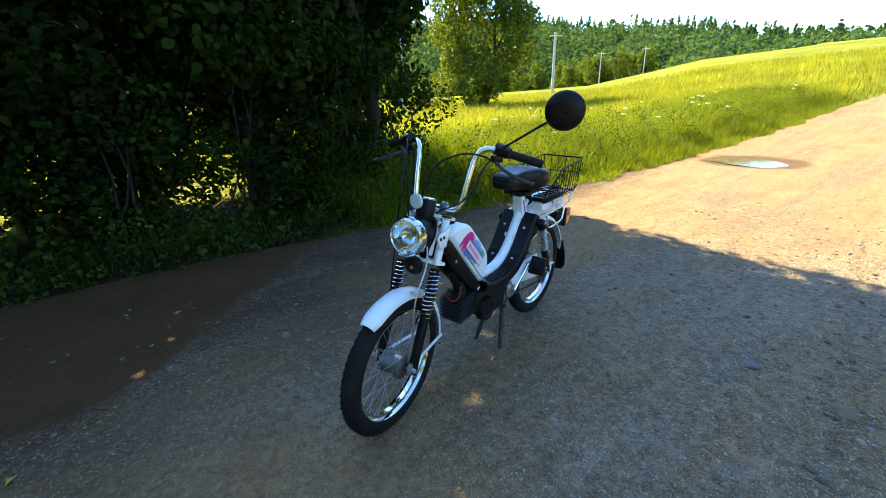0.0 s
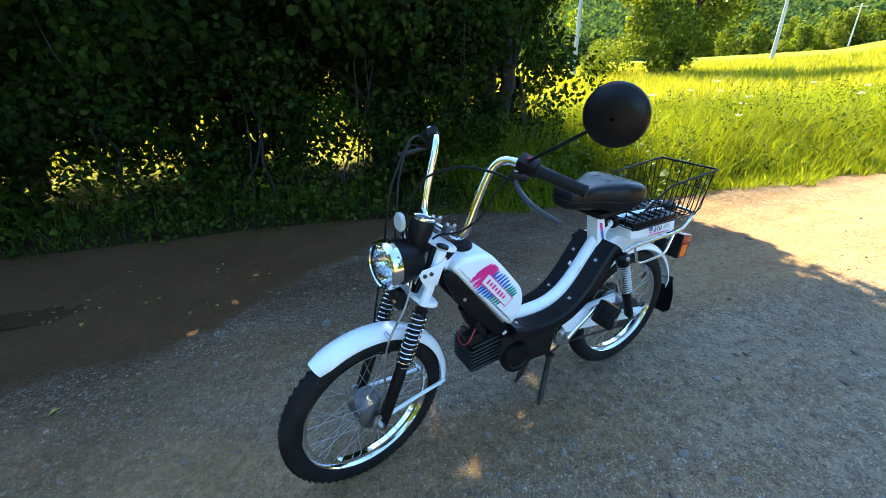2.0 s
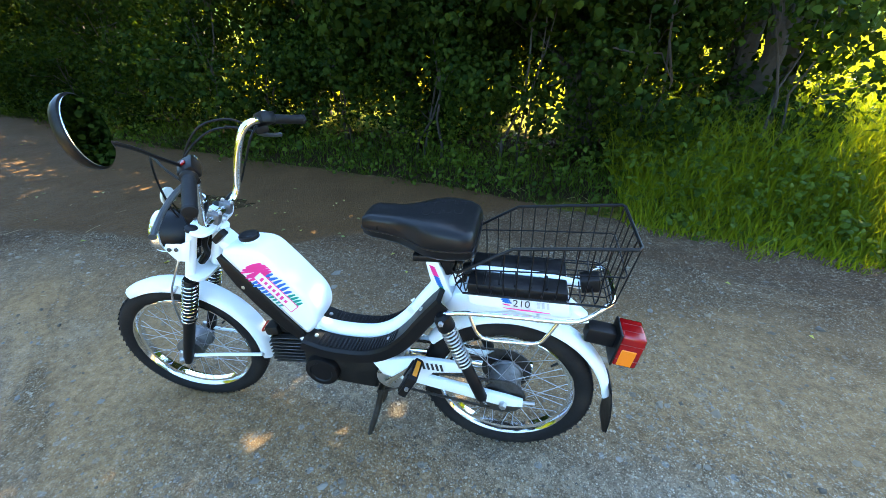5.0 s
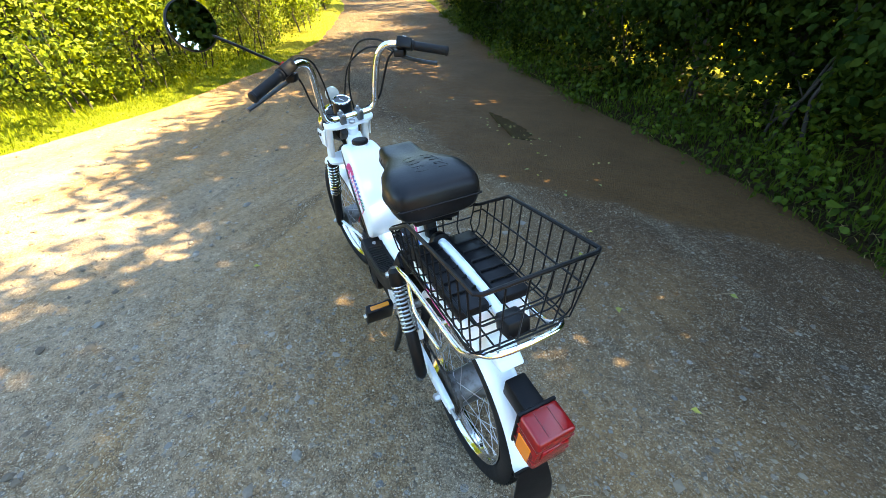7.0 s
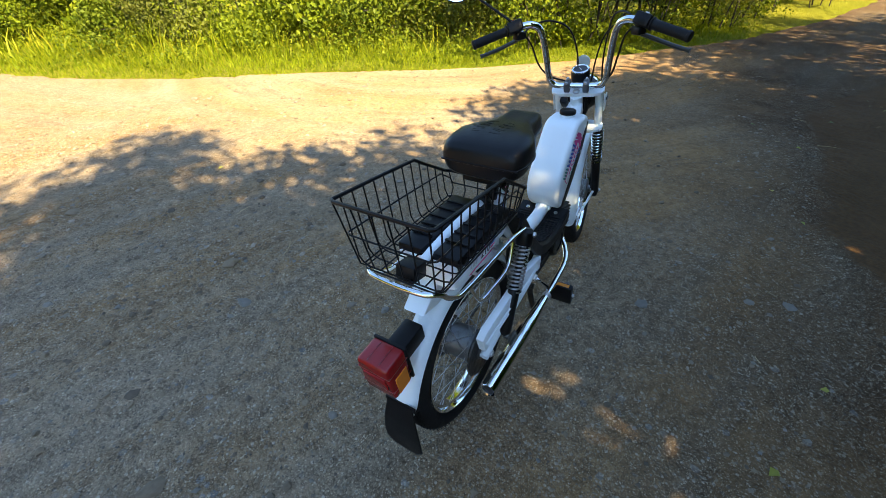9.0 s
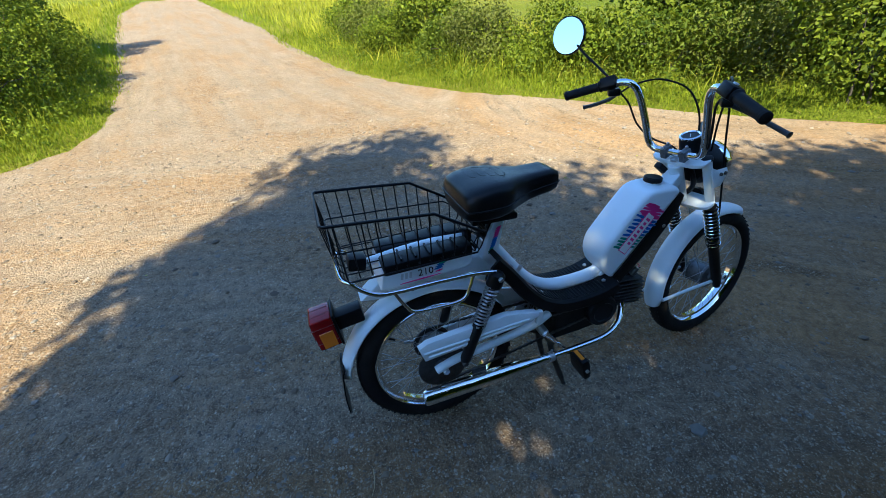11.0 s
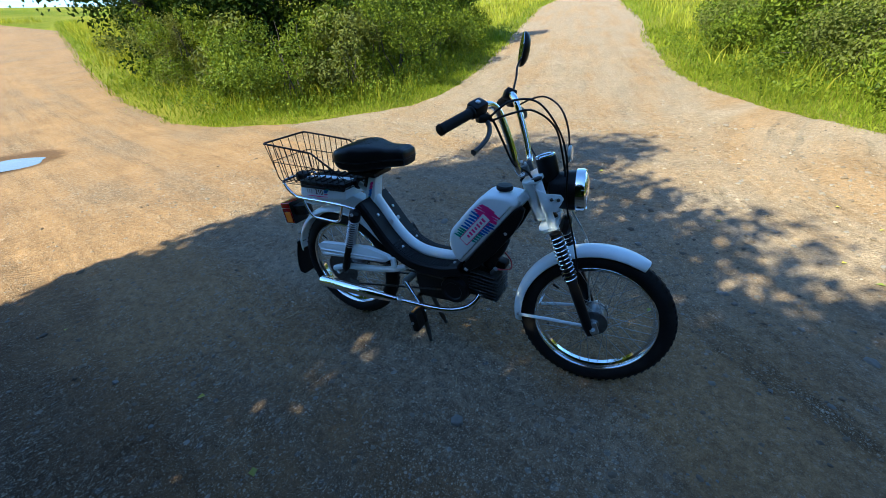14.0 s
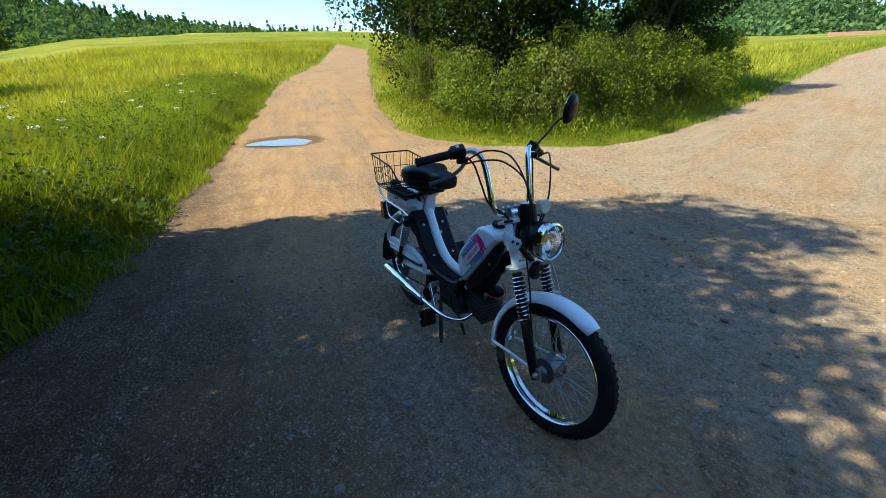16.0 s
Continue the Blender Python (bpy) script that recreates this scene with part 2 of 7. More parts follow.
    m.set("Base Color", m.mix(both, spot, mud))
    m.set("Roughness", m.math("SUBTRACT", 0.95, m.math("MULTIPLY", both, m.math("MULTIPLY", m.noise(p, 1.1, 3), 0.35))))
    height = m.math("MULTIPLY", m.math("ADD", m.math("MULTIPLY", fine, 0.7), m.math("MULTIPLY", m.voronoi(p, 78), -0.5)), m.math("ADD", 0.25, m.math("MULTIPLY", stony, 0.75)))
    height = m.math("ADD", height, m.math("ADD", m.math("MULTIPLY", mid, 0.55), m.math("MULTIPLY", grain, 0.18)))
    height = m.math("SUBTRACT", height, m.math("MULTIPLY", tread, 0.3))
    m.bump(height, 0.8, 0.018)
    return m.m


def meadow_material():
    m = Mat("meadow_ground", rough=0.95, Specular_IOR_Level=0.05)
    p = m.world_pos()
    a = m.noise(p, 0.09, 5, 0.6)
    b = m.noise(p, 1.6, 6, 0.7)
    c = m.noise(p, 22, 4, 0.7)
    green = m.mix(b, (0.118, 0.160, 0.012), (0.195, 0.228, 0.020))
    straw = m.mix(b, (0.245, 0.245, 0.026), (0.330, 0.308, 0.045))
    col = m.mix(m.ramp(a, [(0.38, 0.0), (0.62, 1.0)]), green, straw)
    col = m.mix(m.ramp(c, [(0.35, 0.6), (0.6, 0.0)]), col, m.mix(1.0, col, (0.5, 0.55, 0.4), "MULTIPLY"))
    # a near-black brown band under the hedge, mixed over the green
    x, y, z = m.xyz(p)
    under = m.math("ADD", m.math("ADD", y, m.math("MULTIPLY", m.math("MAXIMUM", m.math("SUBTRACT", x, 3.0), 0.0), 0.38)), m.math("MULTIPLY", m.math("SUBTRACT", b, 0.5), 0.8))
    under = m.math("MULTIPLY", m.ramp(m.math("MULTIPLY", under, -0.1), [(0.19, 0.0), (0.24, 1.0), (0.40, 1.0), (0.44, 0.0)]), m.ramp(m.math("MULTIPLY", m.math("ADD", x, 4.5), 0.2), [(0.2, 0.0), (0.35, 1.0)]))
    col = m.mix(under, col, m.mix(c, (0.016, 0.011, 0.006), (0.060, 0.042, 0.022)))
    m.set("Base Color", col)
    m.bump(m.math("ADD", c, b), 1.0, 0.15)
    return m.m


def water_material(name, tint, rough=0.02):
    m = Mat(name, tint, rough)
    m.set("Specular IOR Level", 0.5)
    m.set("IOR", 1.33)
    m.bump(m.noise(m.world_pos(), 9, 2), 0.03, 0.01)
    return m.m


ROAD = road_material()
MEADOW = meadow_material()
# leaf green taken near black, so the hedge's shade is already in the colour
SHADED_LEAF = leaf_material("shaded_leaf", (0.007, 0.018, 0.003), (0.036, 0.058, 0.008), 0.32, rough=0.75, gloss=0.06)
BUSH_LEAF = leaf_material("bush_leaf", (0.048, 0.080, 0.005), (0.168, 0.208, 0.013), 0.38, gloss=0.14)
PALE_LEAF = leaf_material("pale_shrub_leaf", (0.066, 0.084, 0.014), (0.140, 0.156, 0.032), 0.35, gloss=0.14)
TREE_LEAF = leaf_material("tree_leaf", (0.044, 0.076, 0.006), (0.150, 0.188, 0.016), 0.38, patch=0.3, gloss=0.14)
# bluer leaf green for the hills: distance haze is put into the colour
HAZY_LEAF = leaf_material("hazy_wood_leaf", (0.032, 0.068, 0.034), (0.100, 0.155, 0.058), 0.3, patch=0.02, rough=1.0, gloss=0.0)
GRASS = leaf_material("verge_grass", (0.088, 0.136, 0.006), (0.216, 0.250, 0.013), 0.42, patch=0.5, gloss=0.12)
HAY = leaf_material("meadow_grass", (0.165, 0.195, 0.012), (0.315, 0.310, 0.030), 0.4, patch=0.3, gloss=0.1)
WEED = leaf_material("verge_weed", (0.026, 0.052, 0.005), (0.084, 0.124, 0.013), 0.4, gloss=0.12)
STRAW = leaf_material("dry_grass", (0.226, 0.165, 0.070), (0.365, 0.287, 0.139), 0.2)
FLOWER = Mat("white_umbel", (0.75, 0.76, 0.66), 0.8).m
BARK = bark_material("bark", (0.034, 0.028, 0.022))
WOOD_FLOOR = Mat("wood_floor", (0.035, 0.060, 0.024), 0.95, Specular_IOR_Level=0.0)
WOOD_FLOOR.set("Base Color", WOOD_FLOOR.mix(WOOD_FLOOR.noise(WOOD_FLOOR.world_pos(), 0.12, 5), (0.02, 0.04, 0.016), (0.06, 0.10, 0.035)))
PUDDLE = water_material("muddy_water", (0.05, 0.031, 0.016), 0.10)
SKY_PUDDLE = water_material("clear_puddle_water", (0.10, 0.085, 0.06))


# ---------------------------------------------------------------- the lie of the land
def smooth(a, b, v):
    t = np.clip((np.asarray(v, float) - a) / (b - a), 0, 1)
    return t * t * (3 - 2 * t)


RISE_AZ = [-180, -170, -164, -158, -140, -90, -30, 20, 60, 90, 103, 115, 140, 165, 180]
RISE_EL = [4.2, 3.5, 2.3, 1.2, 0.4, 0.0, 0.3, 0.6, 2.0, 3.1, 3.2, 3.0, 4.0, 4.7, 4.3]


def lie(x, y):
    """Height of the land: level at the fork, rising to a field's crest in the north and west."""
    x, y = np.asarray(x, float), np.asarray(y, float)
    r = np.hypot(x, y)
    el = np.interp(np.degrees(np.arctan2(y, x)), RISE_AZ, RISE_EL)
    run = np.clip(r - 6, 0, 80)
    run = run - 6 * (1 - np.exp(-run / 6))
    fall = np.clip(r - 90, 0, 60) * 0.06
    return run * np.tan(np.radians(el)) * 1.18 - fall * smooth(0, 2, el)


# edges of the forked dirt road, walked from the east
SOUTH_EDGE = [(34, -15), (20, -8), (11.4, -5.3), (6.5, -3.9), (4.8, -3.25), (3, -2.85), (1.6, -2.6), (0.2, -2.35), (-0.8, -1.98), (-2.0, -1.62), (-3.2, -1.33), (-4.4, -1.15), (-6, -0.85), (-8.3, -0.35), (-10.5, 0.2), (-16.8, 1.7), (-21, 3.4), (-27, 6.3), (-46, 13)]
ISLAND_EDGE = [(-46, 16.5), (-33, 11.4), (-26, 9.0), (-20, 6.7), (-13, 4.3), (-10.4, 3.45), (-7.4, 2.75), (-5.8, 2.8), (-4.7, 3.3), (-4.1, 4.1), (-3.45, 5.0), (-3.45, 6.2), (-4.4, 10.1), (-7.6, 21.1), (-11, 34), (-13, 48)]
NORTH_EDGE = [(-9, 48), (-5.6, 34), (-2.6, 22), (-1.2, 14.5), (-0.2, 9.4), (0.6, 6.9), (1.4, 5.3), (2.3, 4.1), (3.0, 2.9), (3.7, 2.0), (4.5, 1.1), (5.4, 0.5), (6.8, -0.5), (9.2, -1.6), (16.8, -3.9), (22, -5), (36, -11)]
OUTLINE = np.array(SOUTH_EDGE + ISLAND_EDGE + NORTH_EDGE)


def off_road(x, y):
    """Metres outside the road's outline (negative on the road)."""
    x, y = np.ravel(np.asarray(x, float)), np.ravel(np.asarray(y, float))
    best, inside = np.full(x.shape, 1e9), np.zeros(x.shape, bool)
    for (ax, ay), (bx, by) in zip(OUTLINE, np.roll(OUTLINE, -1, 0)):
        ux, uy = bx - ax, by - ay
        t = np.clip(((x - ax) * ux + (y - ay) * uy) / (ux * ux + uy * uy), 0, 1)
        best = np.minimum(best, np.hypot(x - ax - t * ux, y - ay - t * uy))
        if ay != by:
            inside ^= ((ay > y) != (by > y)) & (x < ux * (y - ay) / uy + ax)
    return np.where(inside, -best, best)


def wobble(x, y, s, seed=0.0):
    """Cheap smooth noise for relief, about -1 to 1."""
    x, y = np.asarray(x, float) * s + seed, np.asarray(y, float) * s - seed
    return (np.sin(x * 1.7 + 1.3 * np.sin(y * 1.1)) + np.sin(y * 2.1 + 1.7 * np.sin(x * 0.9)) + np.sin((x + y) * 1.3 + 2 * np.sin((x - y) * 0.7))) / 3


def edge_off(x, y):
    """off_road with a ragged edge."""
    return off_road(x, y) + 0.12 * wobble(x, y, 2.3).ravel() + 0.08 * wobble(x, y, 7.1, 3).ravel()


def hollow(x, y):
    """The two hollows that hold puddles, and the ruts."""
    x, y = np.asarray(x, float), np.asarray(y, float)
    a = np.exp(-(((x - 2.15) / 0.75) ** 2 + ((y + 1.82 + 0.12 * (x - 2.1)) / 0.22) ** 2))
    b = np.exp(-(((x + 7.3) / 0.55) ** 2 + ((y - 0.4) / 0.62) ** 2))
    return 0.035 * a + 0.04 * b


def ruts(x, y):
    """Shallow wheel grooves round the bend and along the south side."""
    x, y = np.asarray(x, float), np.asarray(y, float)
    bend = np.hypot(x - 5, y - 3.5) + 0.06 * wobble(x, y, 0.9, 4)
    south = y + 0.04 * x + 0.04 * wobble(x, y, 0.8, 6)
    d = 0.010 * (np.exp(-((bend - 3.92) / 0.12) ** 2) + np.exp(-((bend - 3.45) / 0.10) ** 2)) * (x < 5)
    return d + 0.012 * (np.exp(-((south + 1.12) / 0.13) ** 2) + np.exp(-((south + 0.80) / 0.10) ** 2)) * (x < 0.4)


def road_z(x, y):
    level = np.exp(-((np.asarray(x, float) / 1.1) ** 2 + (np.asarray(y, float) / 0.55) ** 2))
    return lie(x, y) + 0.010 * wobble(x, y, 1.1) * (1 - level) - ruts(x, y) + 0.005 * wobble(x, y, 4.3, 1.7) - hollow(x, y)


def ground_z(x, y):
    """The soil outside the road: a low bank."""
    d = edge_off(x, y).reshape(np.shape(x))
    bank = smooth(-0.05, 0.5, d) * 0.09 + smooth(0.5, 3, d) * 0.10
    return lie(x, y) - 0.06 + bank + 0.03 * wobble(x, y, 1.3, 5) * smooth(0.3, 1.5, d)


def mesh_from(name, verts, faces, material, smooth_shade=False):
    me = bpy.data.meshes.new(name)
    verts, faces = np.asarray(verts, np.float32), np.asarray(faces, np.int32)
    k = faces.shape[1]
    me.vertices.add(len(verts))
    me.vertices.foreach_set("co", verts.ravel())
    me.loops.add(faces.size)
    me.loops.foreach_set("vertex_index", faces.ravel())
    me.polygons.add(len(faces))
    me.polygons.foreach_set("loop_start", np.arange(0, faces.size, k, dtype=np.int32))
    me.polygons.foreach_set("loop_total", np.full(len(faces), k, np.int32))
    me.polygons.foreach_set("use_smooth", np.full(len(faces), smooth_shade))
    me.update(calc_edges=True)
    me.materials.append(material)
    return me


def build_ground():
    """One sheet to the horizon, finer towards the middle."""
    radii = np.concatenate([np.linspace(0, 7, 80), np.linspace(7, 14, 46)[1:], 14 * 1.07 ** np.arange(1, 80)])
    n = 360
    ang = np.linspace(0, 2 * np.pi, n, endpoint=False)
    R, A = np.meshgrid(radii, ang, indexing="ij")
    X, Y = R * np.cos(A), R * np.sin(A)
    Z = ground_z(X, Y)
    i, j = np.meshgrid(np.arange(len(radii) - 1), np.arange(n), indexing="ij")
    i, j = i.ravel(), j.ravel()
    faces = np.stack([i * n + j, (i + 1) * n + j, (i + 1) * n + (j + 1) % n, i * n + (j + 1) % n], 1)
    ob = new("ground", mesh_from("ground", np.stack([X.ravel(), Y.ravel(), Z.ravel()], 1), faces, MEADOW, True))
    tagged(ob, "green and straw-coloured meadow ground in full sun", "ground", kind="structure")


def build_road():
    verts, faces, base = [], [], 0
    for x0, x1, y0, y1, step in ((-5, 6, -4, 7, 0.05), (-48, -5, -3, 13, 0.2), (6, 36, -16, 7, 0.2), (-14, -5, 13, 49, 0.25), (-5, 6, 7, 49, 0.2)):
        gx, gy = np.arange(x0, x1 + step / 2, step), np.arange(y0, y1 + step / 2, step)
        X, Y = np.meshgrid(gx, gy, indexing="ij")
        d = off_road(X, Y).reshape(X.shape)
        Z = road_z(X, Y)
        near = step < 0.1
        if near:
            Z = Z + 0.004 * wobble(X, Y, 19) + 0.003 * wobble(X, Y, 43, 2)
        Z = Z - 0.06 * smooth(0.10, 0.42, d)
        ok = d < 0.45
        cell = ok[:-1, :-1] & ok[1:, :-1] & ok[1:, 1:] & ok[:-1, 1:]
        i, j = np.nonzero(cell)
        m = len(gy)
        f = np.stack([i * m + j, (i + 1) * m + j, (i + 1) * m + j + 1, i * m + j + 1], 1)
        used = np.unique(f)
        remap = np.full(X.size, -1)
        remap[used] = np.arange(len(used)) + base
        verts.append(np.stack([X.ravel(), Y.ravel(), Z.ravel()], 1)[used])
        faces.append(remap[f])
        base += len(used)
    ob = new("road", mesh_from("road", np.concatenate(verts), np.concatenate(faces), ROAD, True))
    tagged(ob, "forked dirt and gravel track with a muddy hollow", "road", kind="structure")


def build_puddle(name, cx, cy, rx, ry, turn, material, label, z):
    bm = bmesh.new()
    ring = []
    for k in range(48):
        a = k / 48 * 2 * math.pi
        s = 1 + 0.16 * math.sin(3 * a + 1) + 0.08 * math.sin(7 * a)
        px, py = rx * s * math.cos(a), ry * s * math.sin(a)
        ring.append(bm.verts.new((cx + px * math.cos(turn) - py * math.sin(turn), cy + px * math.sin(turn) + py * math.cos(turn), z)))
    bm.faces.new(ring)
    bm.normal_update()
    me = bpy.data.meshes.new(name)
    bm.to_mesh(me)
    bm.free()
    me.materials.append(material)
    tagged(new(name, me), label, "puddle", kind="structure")


build_ground()
build_road()
build_puddle("puddle", 2.10, -1.86, 0.46, 0.10, -0.15, PUDDLE, "brown muddy puddle with fallen leaves beside the hedge", float(lie(2.15, -1.84)) - 0.022)
build_puddle("puddle", -7.3, 0.4, 0.46, 0.62, 0.1, SKY_PUDDLE, "shallow puddle on the dirt track mirroring the sky", float(lie(-7.3, 0.4)) - 0.018)


# ---------------------------------------------------------------- leaves, blades, trunks
def leaves(name, at, size, material, up=0.5, out=None, slim=0.36, seed=0, rounded=False):
    """Folded, pointed leaves at the given places, one island each; rounded ones have a fuller outline."""
    rng = np.random.default_rng(seed)
    n = len(at)
    nor = rng.normal(size=(n, 3)) + np.array([0, 0, up * 1.6])
    if out is not None:
        nor = nor + out * 1.2
    nor /= np.linalg.norm(nor, axis=1)[:, None]
    d = rng.normal(size=(n, 3)) + np.array([0, 0, -0.5])
    d -= nor * (d * nor).sum(1)[:, None]
    d /= np.linalg.norm(d, axis=1)[:, None]
    s = np.cross(d, nor)
    L = (size * rng.uniform(0.6, 1.35, n))[:, None]
    w = L * slim
    base = at - d * L * 0.5
    if rounded:
        rows = [base]
        for u, k in ((0.22, 0.78), (0.58, 0.92)):
            rows += [base + d * L * u - s * w * k + nor * w * 0.3 * k, base + d * L * u + s * w * k + nor * w * 0.3 * k]
        v = np.stack(rows + [base + d * L - nor * L * 0.14], 1).reshape(-1, 3)
        k = np.arange(n) * 6
        f = np.concatenate([np.stack([k + a, k + b, k + c], 1) for a, b, c in ((0, 1, 2), (1, 3, 2), (2, 3, 4), (3, 5, 4))])
        return mesh_from(name, v, f, material)
    v = np.stack([base, base + d * L * 0.42 - s * w + nor * w * 0.35, base + d * L - nor * L * 0.12, base + d * L * 0.42 + s * w + nor * w * 0.35], 1).reshape(-1, 3)
    k = np.arange(n) * 4
    f = np.concatenate([np.stack([k, k + 1, k + 2], 1), np.stack([k, k + 2, k + 3], 1)])
    return mesh_from(name, v, f, material)


def blades(name, x, y, z, tall, wide, material, lean=0.35, seed=0):
    """Grass blades: a tapered, bent strip each."""
    rng = np.random.default_rng(seed)
    n = len(x)
    a = rng.uniform(0, 2 * np.pi, n)
    b = rng.uniform(0, 2 * np.pi, n)
    h = tall * rng.uniform(0.55, 1.25, n)
    w = wide * rng.uniform(0.7, 1.3, n)
    s = np.stack([np.cos(a), np.sin(a), 0 * a], 1) * w[:, None]
    tilt = (lean * rng.uniform(0.2, 1.4, n) * h)[:, None]
    dirn = np.stack([np.cos(b), np.sin(b), 0 * b], 1)
    p = np.stack([x, y, z], 1)
    upv = np.stack([0 * a, 0 * a, h], 1)
    mid = p + upv * 0.55 + dirn * tilt * 0.35
    tip = p + upv * 0.97 + dirn * tilt
    v = np.stack([p - s, p + s, mid + s * 0.8, mid - s * 0.8, tip], 1).reshape(-1, 3)
    k = np.arange(n) * 5
    f = np.concatenate([np.stack([k, k + 1, k + 2], 1), np.stack([k, k + 2, k + 3], 1), np.stack([k + 3, k + 2, k + 4], 1)])
    return mesh_from(name, v, f, material)


def limb(verts, faces, points, r0, r1, sides=7):
    """Adds a tapered tube along points to the lists."""
    pts = [Vector(p) for p in points]
    start = len(verts)
    for i, p in enumerate(pts):
        d = (pts[min(i + 1, len(pts) - 1)] - pts[max(i - 1, 0)]).normalized()
        s = d.orthogonal().normalized()
        t = d.cross(s)
        r = r0 + (r1 - r0) * i / (len(pts) - 1)
        for k in range(sides):
            a = 2 * math.pi * k / sides
            verts.append(p + (s * math.cos(a) + t * math.sin(a)) * r)
        if i:
            for k in range(sides):
                a, b = start + (i - 1) * sides, start + i * sides
                faces.append((a + k, a + (k + 1) % sides, b + (k + 1) % sides, b + k))


def trunk_mesh(name, rng, stems, limbs_to, material):
    """Stems are (foot, top, radius); limbs run from the nearest stem to the given places."""
    verts, faces, spine = [], [], []
    for foot, top, r in stems:
        f, t = Vector(foot), Vector(top)
        pts = []
        for k in range(7):
            u = k / 6
            wob = Vector((rng.normal(), rng.normal(), 0)) * 0.035 * (t - f).length * (0 < k < 6) * 0.6
            pts.append(f.lerp(t, u) + wob)
        limb(verts, faces, pts, r, r * 0.25, 8)
        spine += [(p, r * (1 - 0.75 * k / 6)) for k, p in enumerate(pts)]
    for goal in limbs_to:
        g = Vector(goal)
        low = [(p, r) for p, r in spine if p.z < g.z - 0.1] or spine[:2]
        p, r = min(low, key=lambda q: (q[0] - g).length)
        m = p.lerp(g, 0.5) + Vector((rng.normal() * 0.06, rng.normal() * 0.06, 0.12 * (g - p).length))
        limb(verts, faces, [p, p.lerp(m, 0.5), m, m.lerp(g, 0.5) - Vector((0, 0, 0.02)), g], r * 0.45, 0.006 + r * 0.06, 5)
    return mesh_from(name, [tuple(v) for v in verts], faces, material, True)


def clumps(rng, centers, per, spread):
    """Leaf places and outward directions round clump centres."""
    c = np.repeat(centers, per, 0)
    o = rng.normal(size=c.shape) * np.array([1, 1, 0.75])
    o *= (spread * rng.uniform(0.25, 1.0, len(c)) ** 0.5 / np.maximum(np.linalg.norm(o, axis=1), 1e-6))[:, None]
    return c + o, o / np.maximum(np.linalg.norm(o, axis=1), 1e-6)[:, None]


def ball_points(rng, n, inner=0.55):
    """Directions times radius in the shell of a unit ball."""
    d = rng.normal(size=(n, 3))
    d /= np.linalg.norm(d, axis=1)[:, None]
    return d * rng.uniform(inner ** 3, 1, n)[:, None] ** (1 / 3)


def put_mesh(name, me, parent=None, label=""):
    ob = new(name, me)
    ob.parent = parent
    if label:
        tagged(ob, label)
    return ob


def tree(name, x, y, tall, wide, label, category="tree", leaf=0.09, count=9000, low=0.18, stems=1, material=None, radius=None, seed=1, group="", lobes=26, per_spread=0.16, thin=0.0, rounded=False):
    """A broadleaf: trunk and limbs, and a crown of leaf clumps with gaps."""
    rng = np.random.default_rng(seed)
    g = float(ground_z(np.array([x]), np.array([y]))[0])
    root = new(name)
    root.location = (x, y, g)
    tagged(root, label, category, group)
    c = ball_points(rng, lobes, 0.5) * np.array([wide / 2, wide / 2, tall * (1 - low) / 2])
    c[:, :2] *= (0.62 + 0.5 * rng.random((lobes, 1)))
    c += np.array([0, 0, tall * (low + (1 - low) / 2)])
    per = max(8, count // lobes)
    at, out = clumps(rng, c, per, wide * per_spread + 0.15)
    if thin:                       # a looser top
        keep = rng.random(len(at)) > thin * smooth(0.45, 0.95, at[:, 2] / tall)
        at, out = at[keep], out[keep]
    at[:, 2] = np.maximum(at[:, 2], 0.05)
    r = radius or 0.018 * tall
    feet = [((rng.normal() * 0.15 * (stems > 1), rng.normal() * 0.15 * (stems > 1), -0.1), (rng.normal() * wide * 0.14, rng.normal() * wide * 0.14, tall * rng.uniform(0.7, 0.9)), r * rng.uniform(0.6, 1.1)) for _ in range(stems)]
    put_mesh("trunk", trunk_mesh("trunk", rng, feet, c[::3], BARK), root)
    put_mesh("crown", leaves("crown", at, leaf, material or TREE_LEAF, 0.35, out, seed=seed, rounded=rounded), root)
    return root


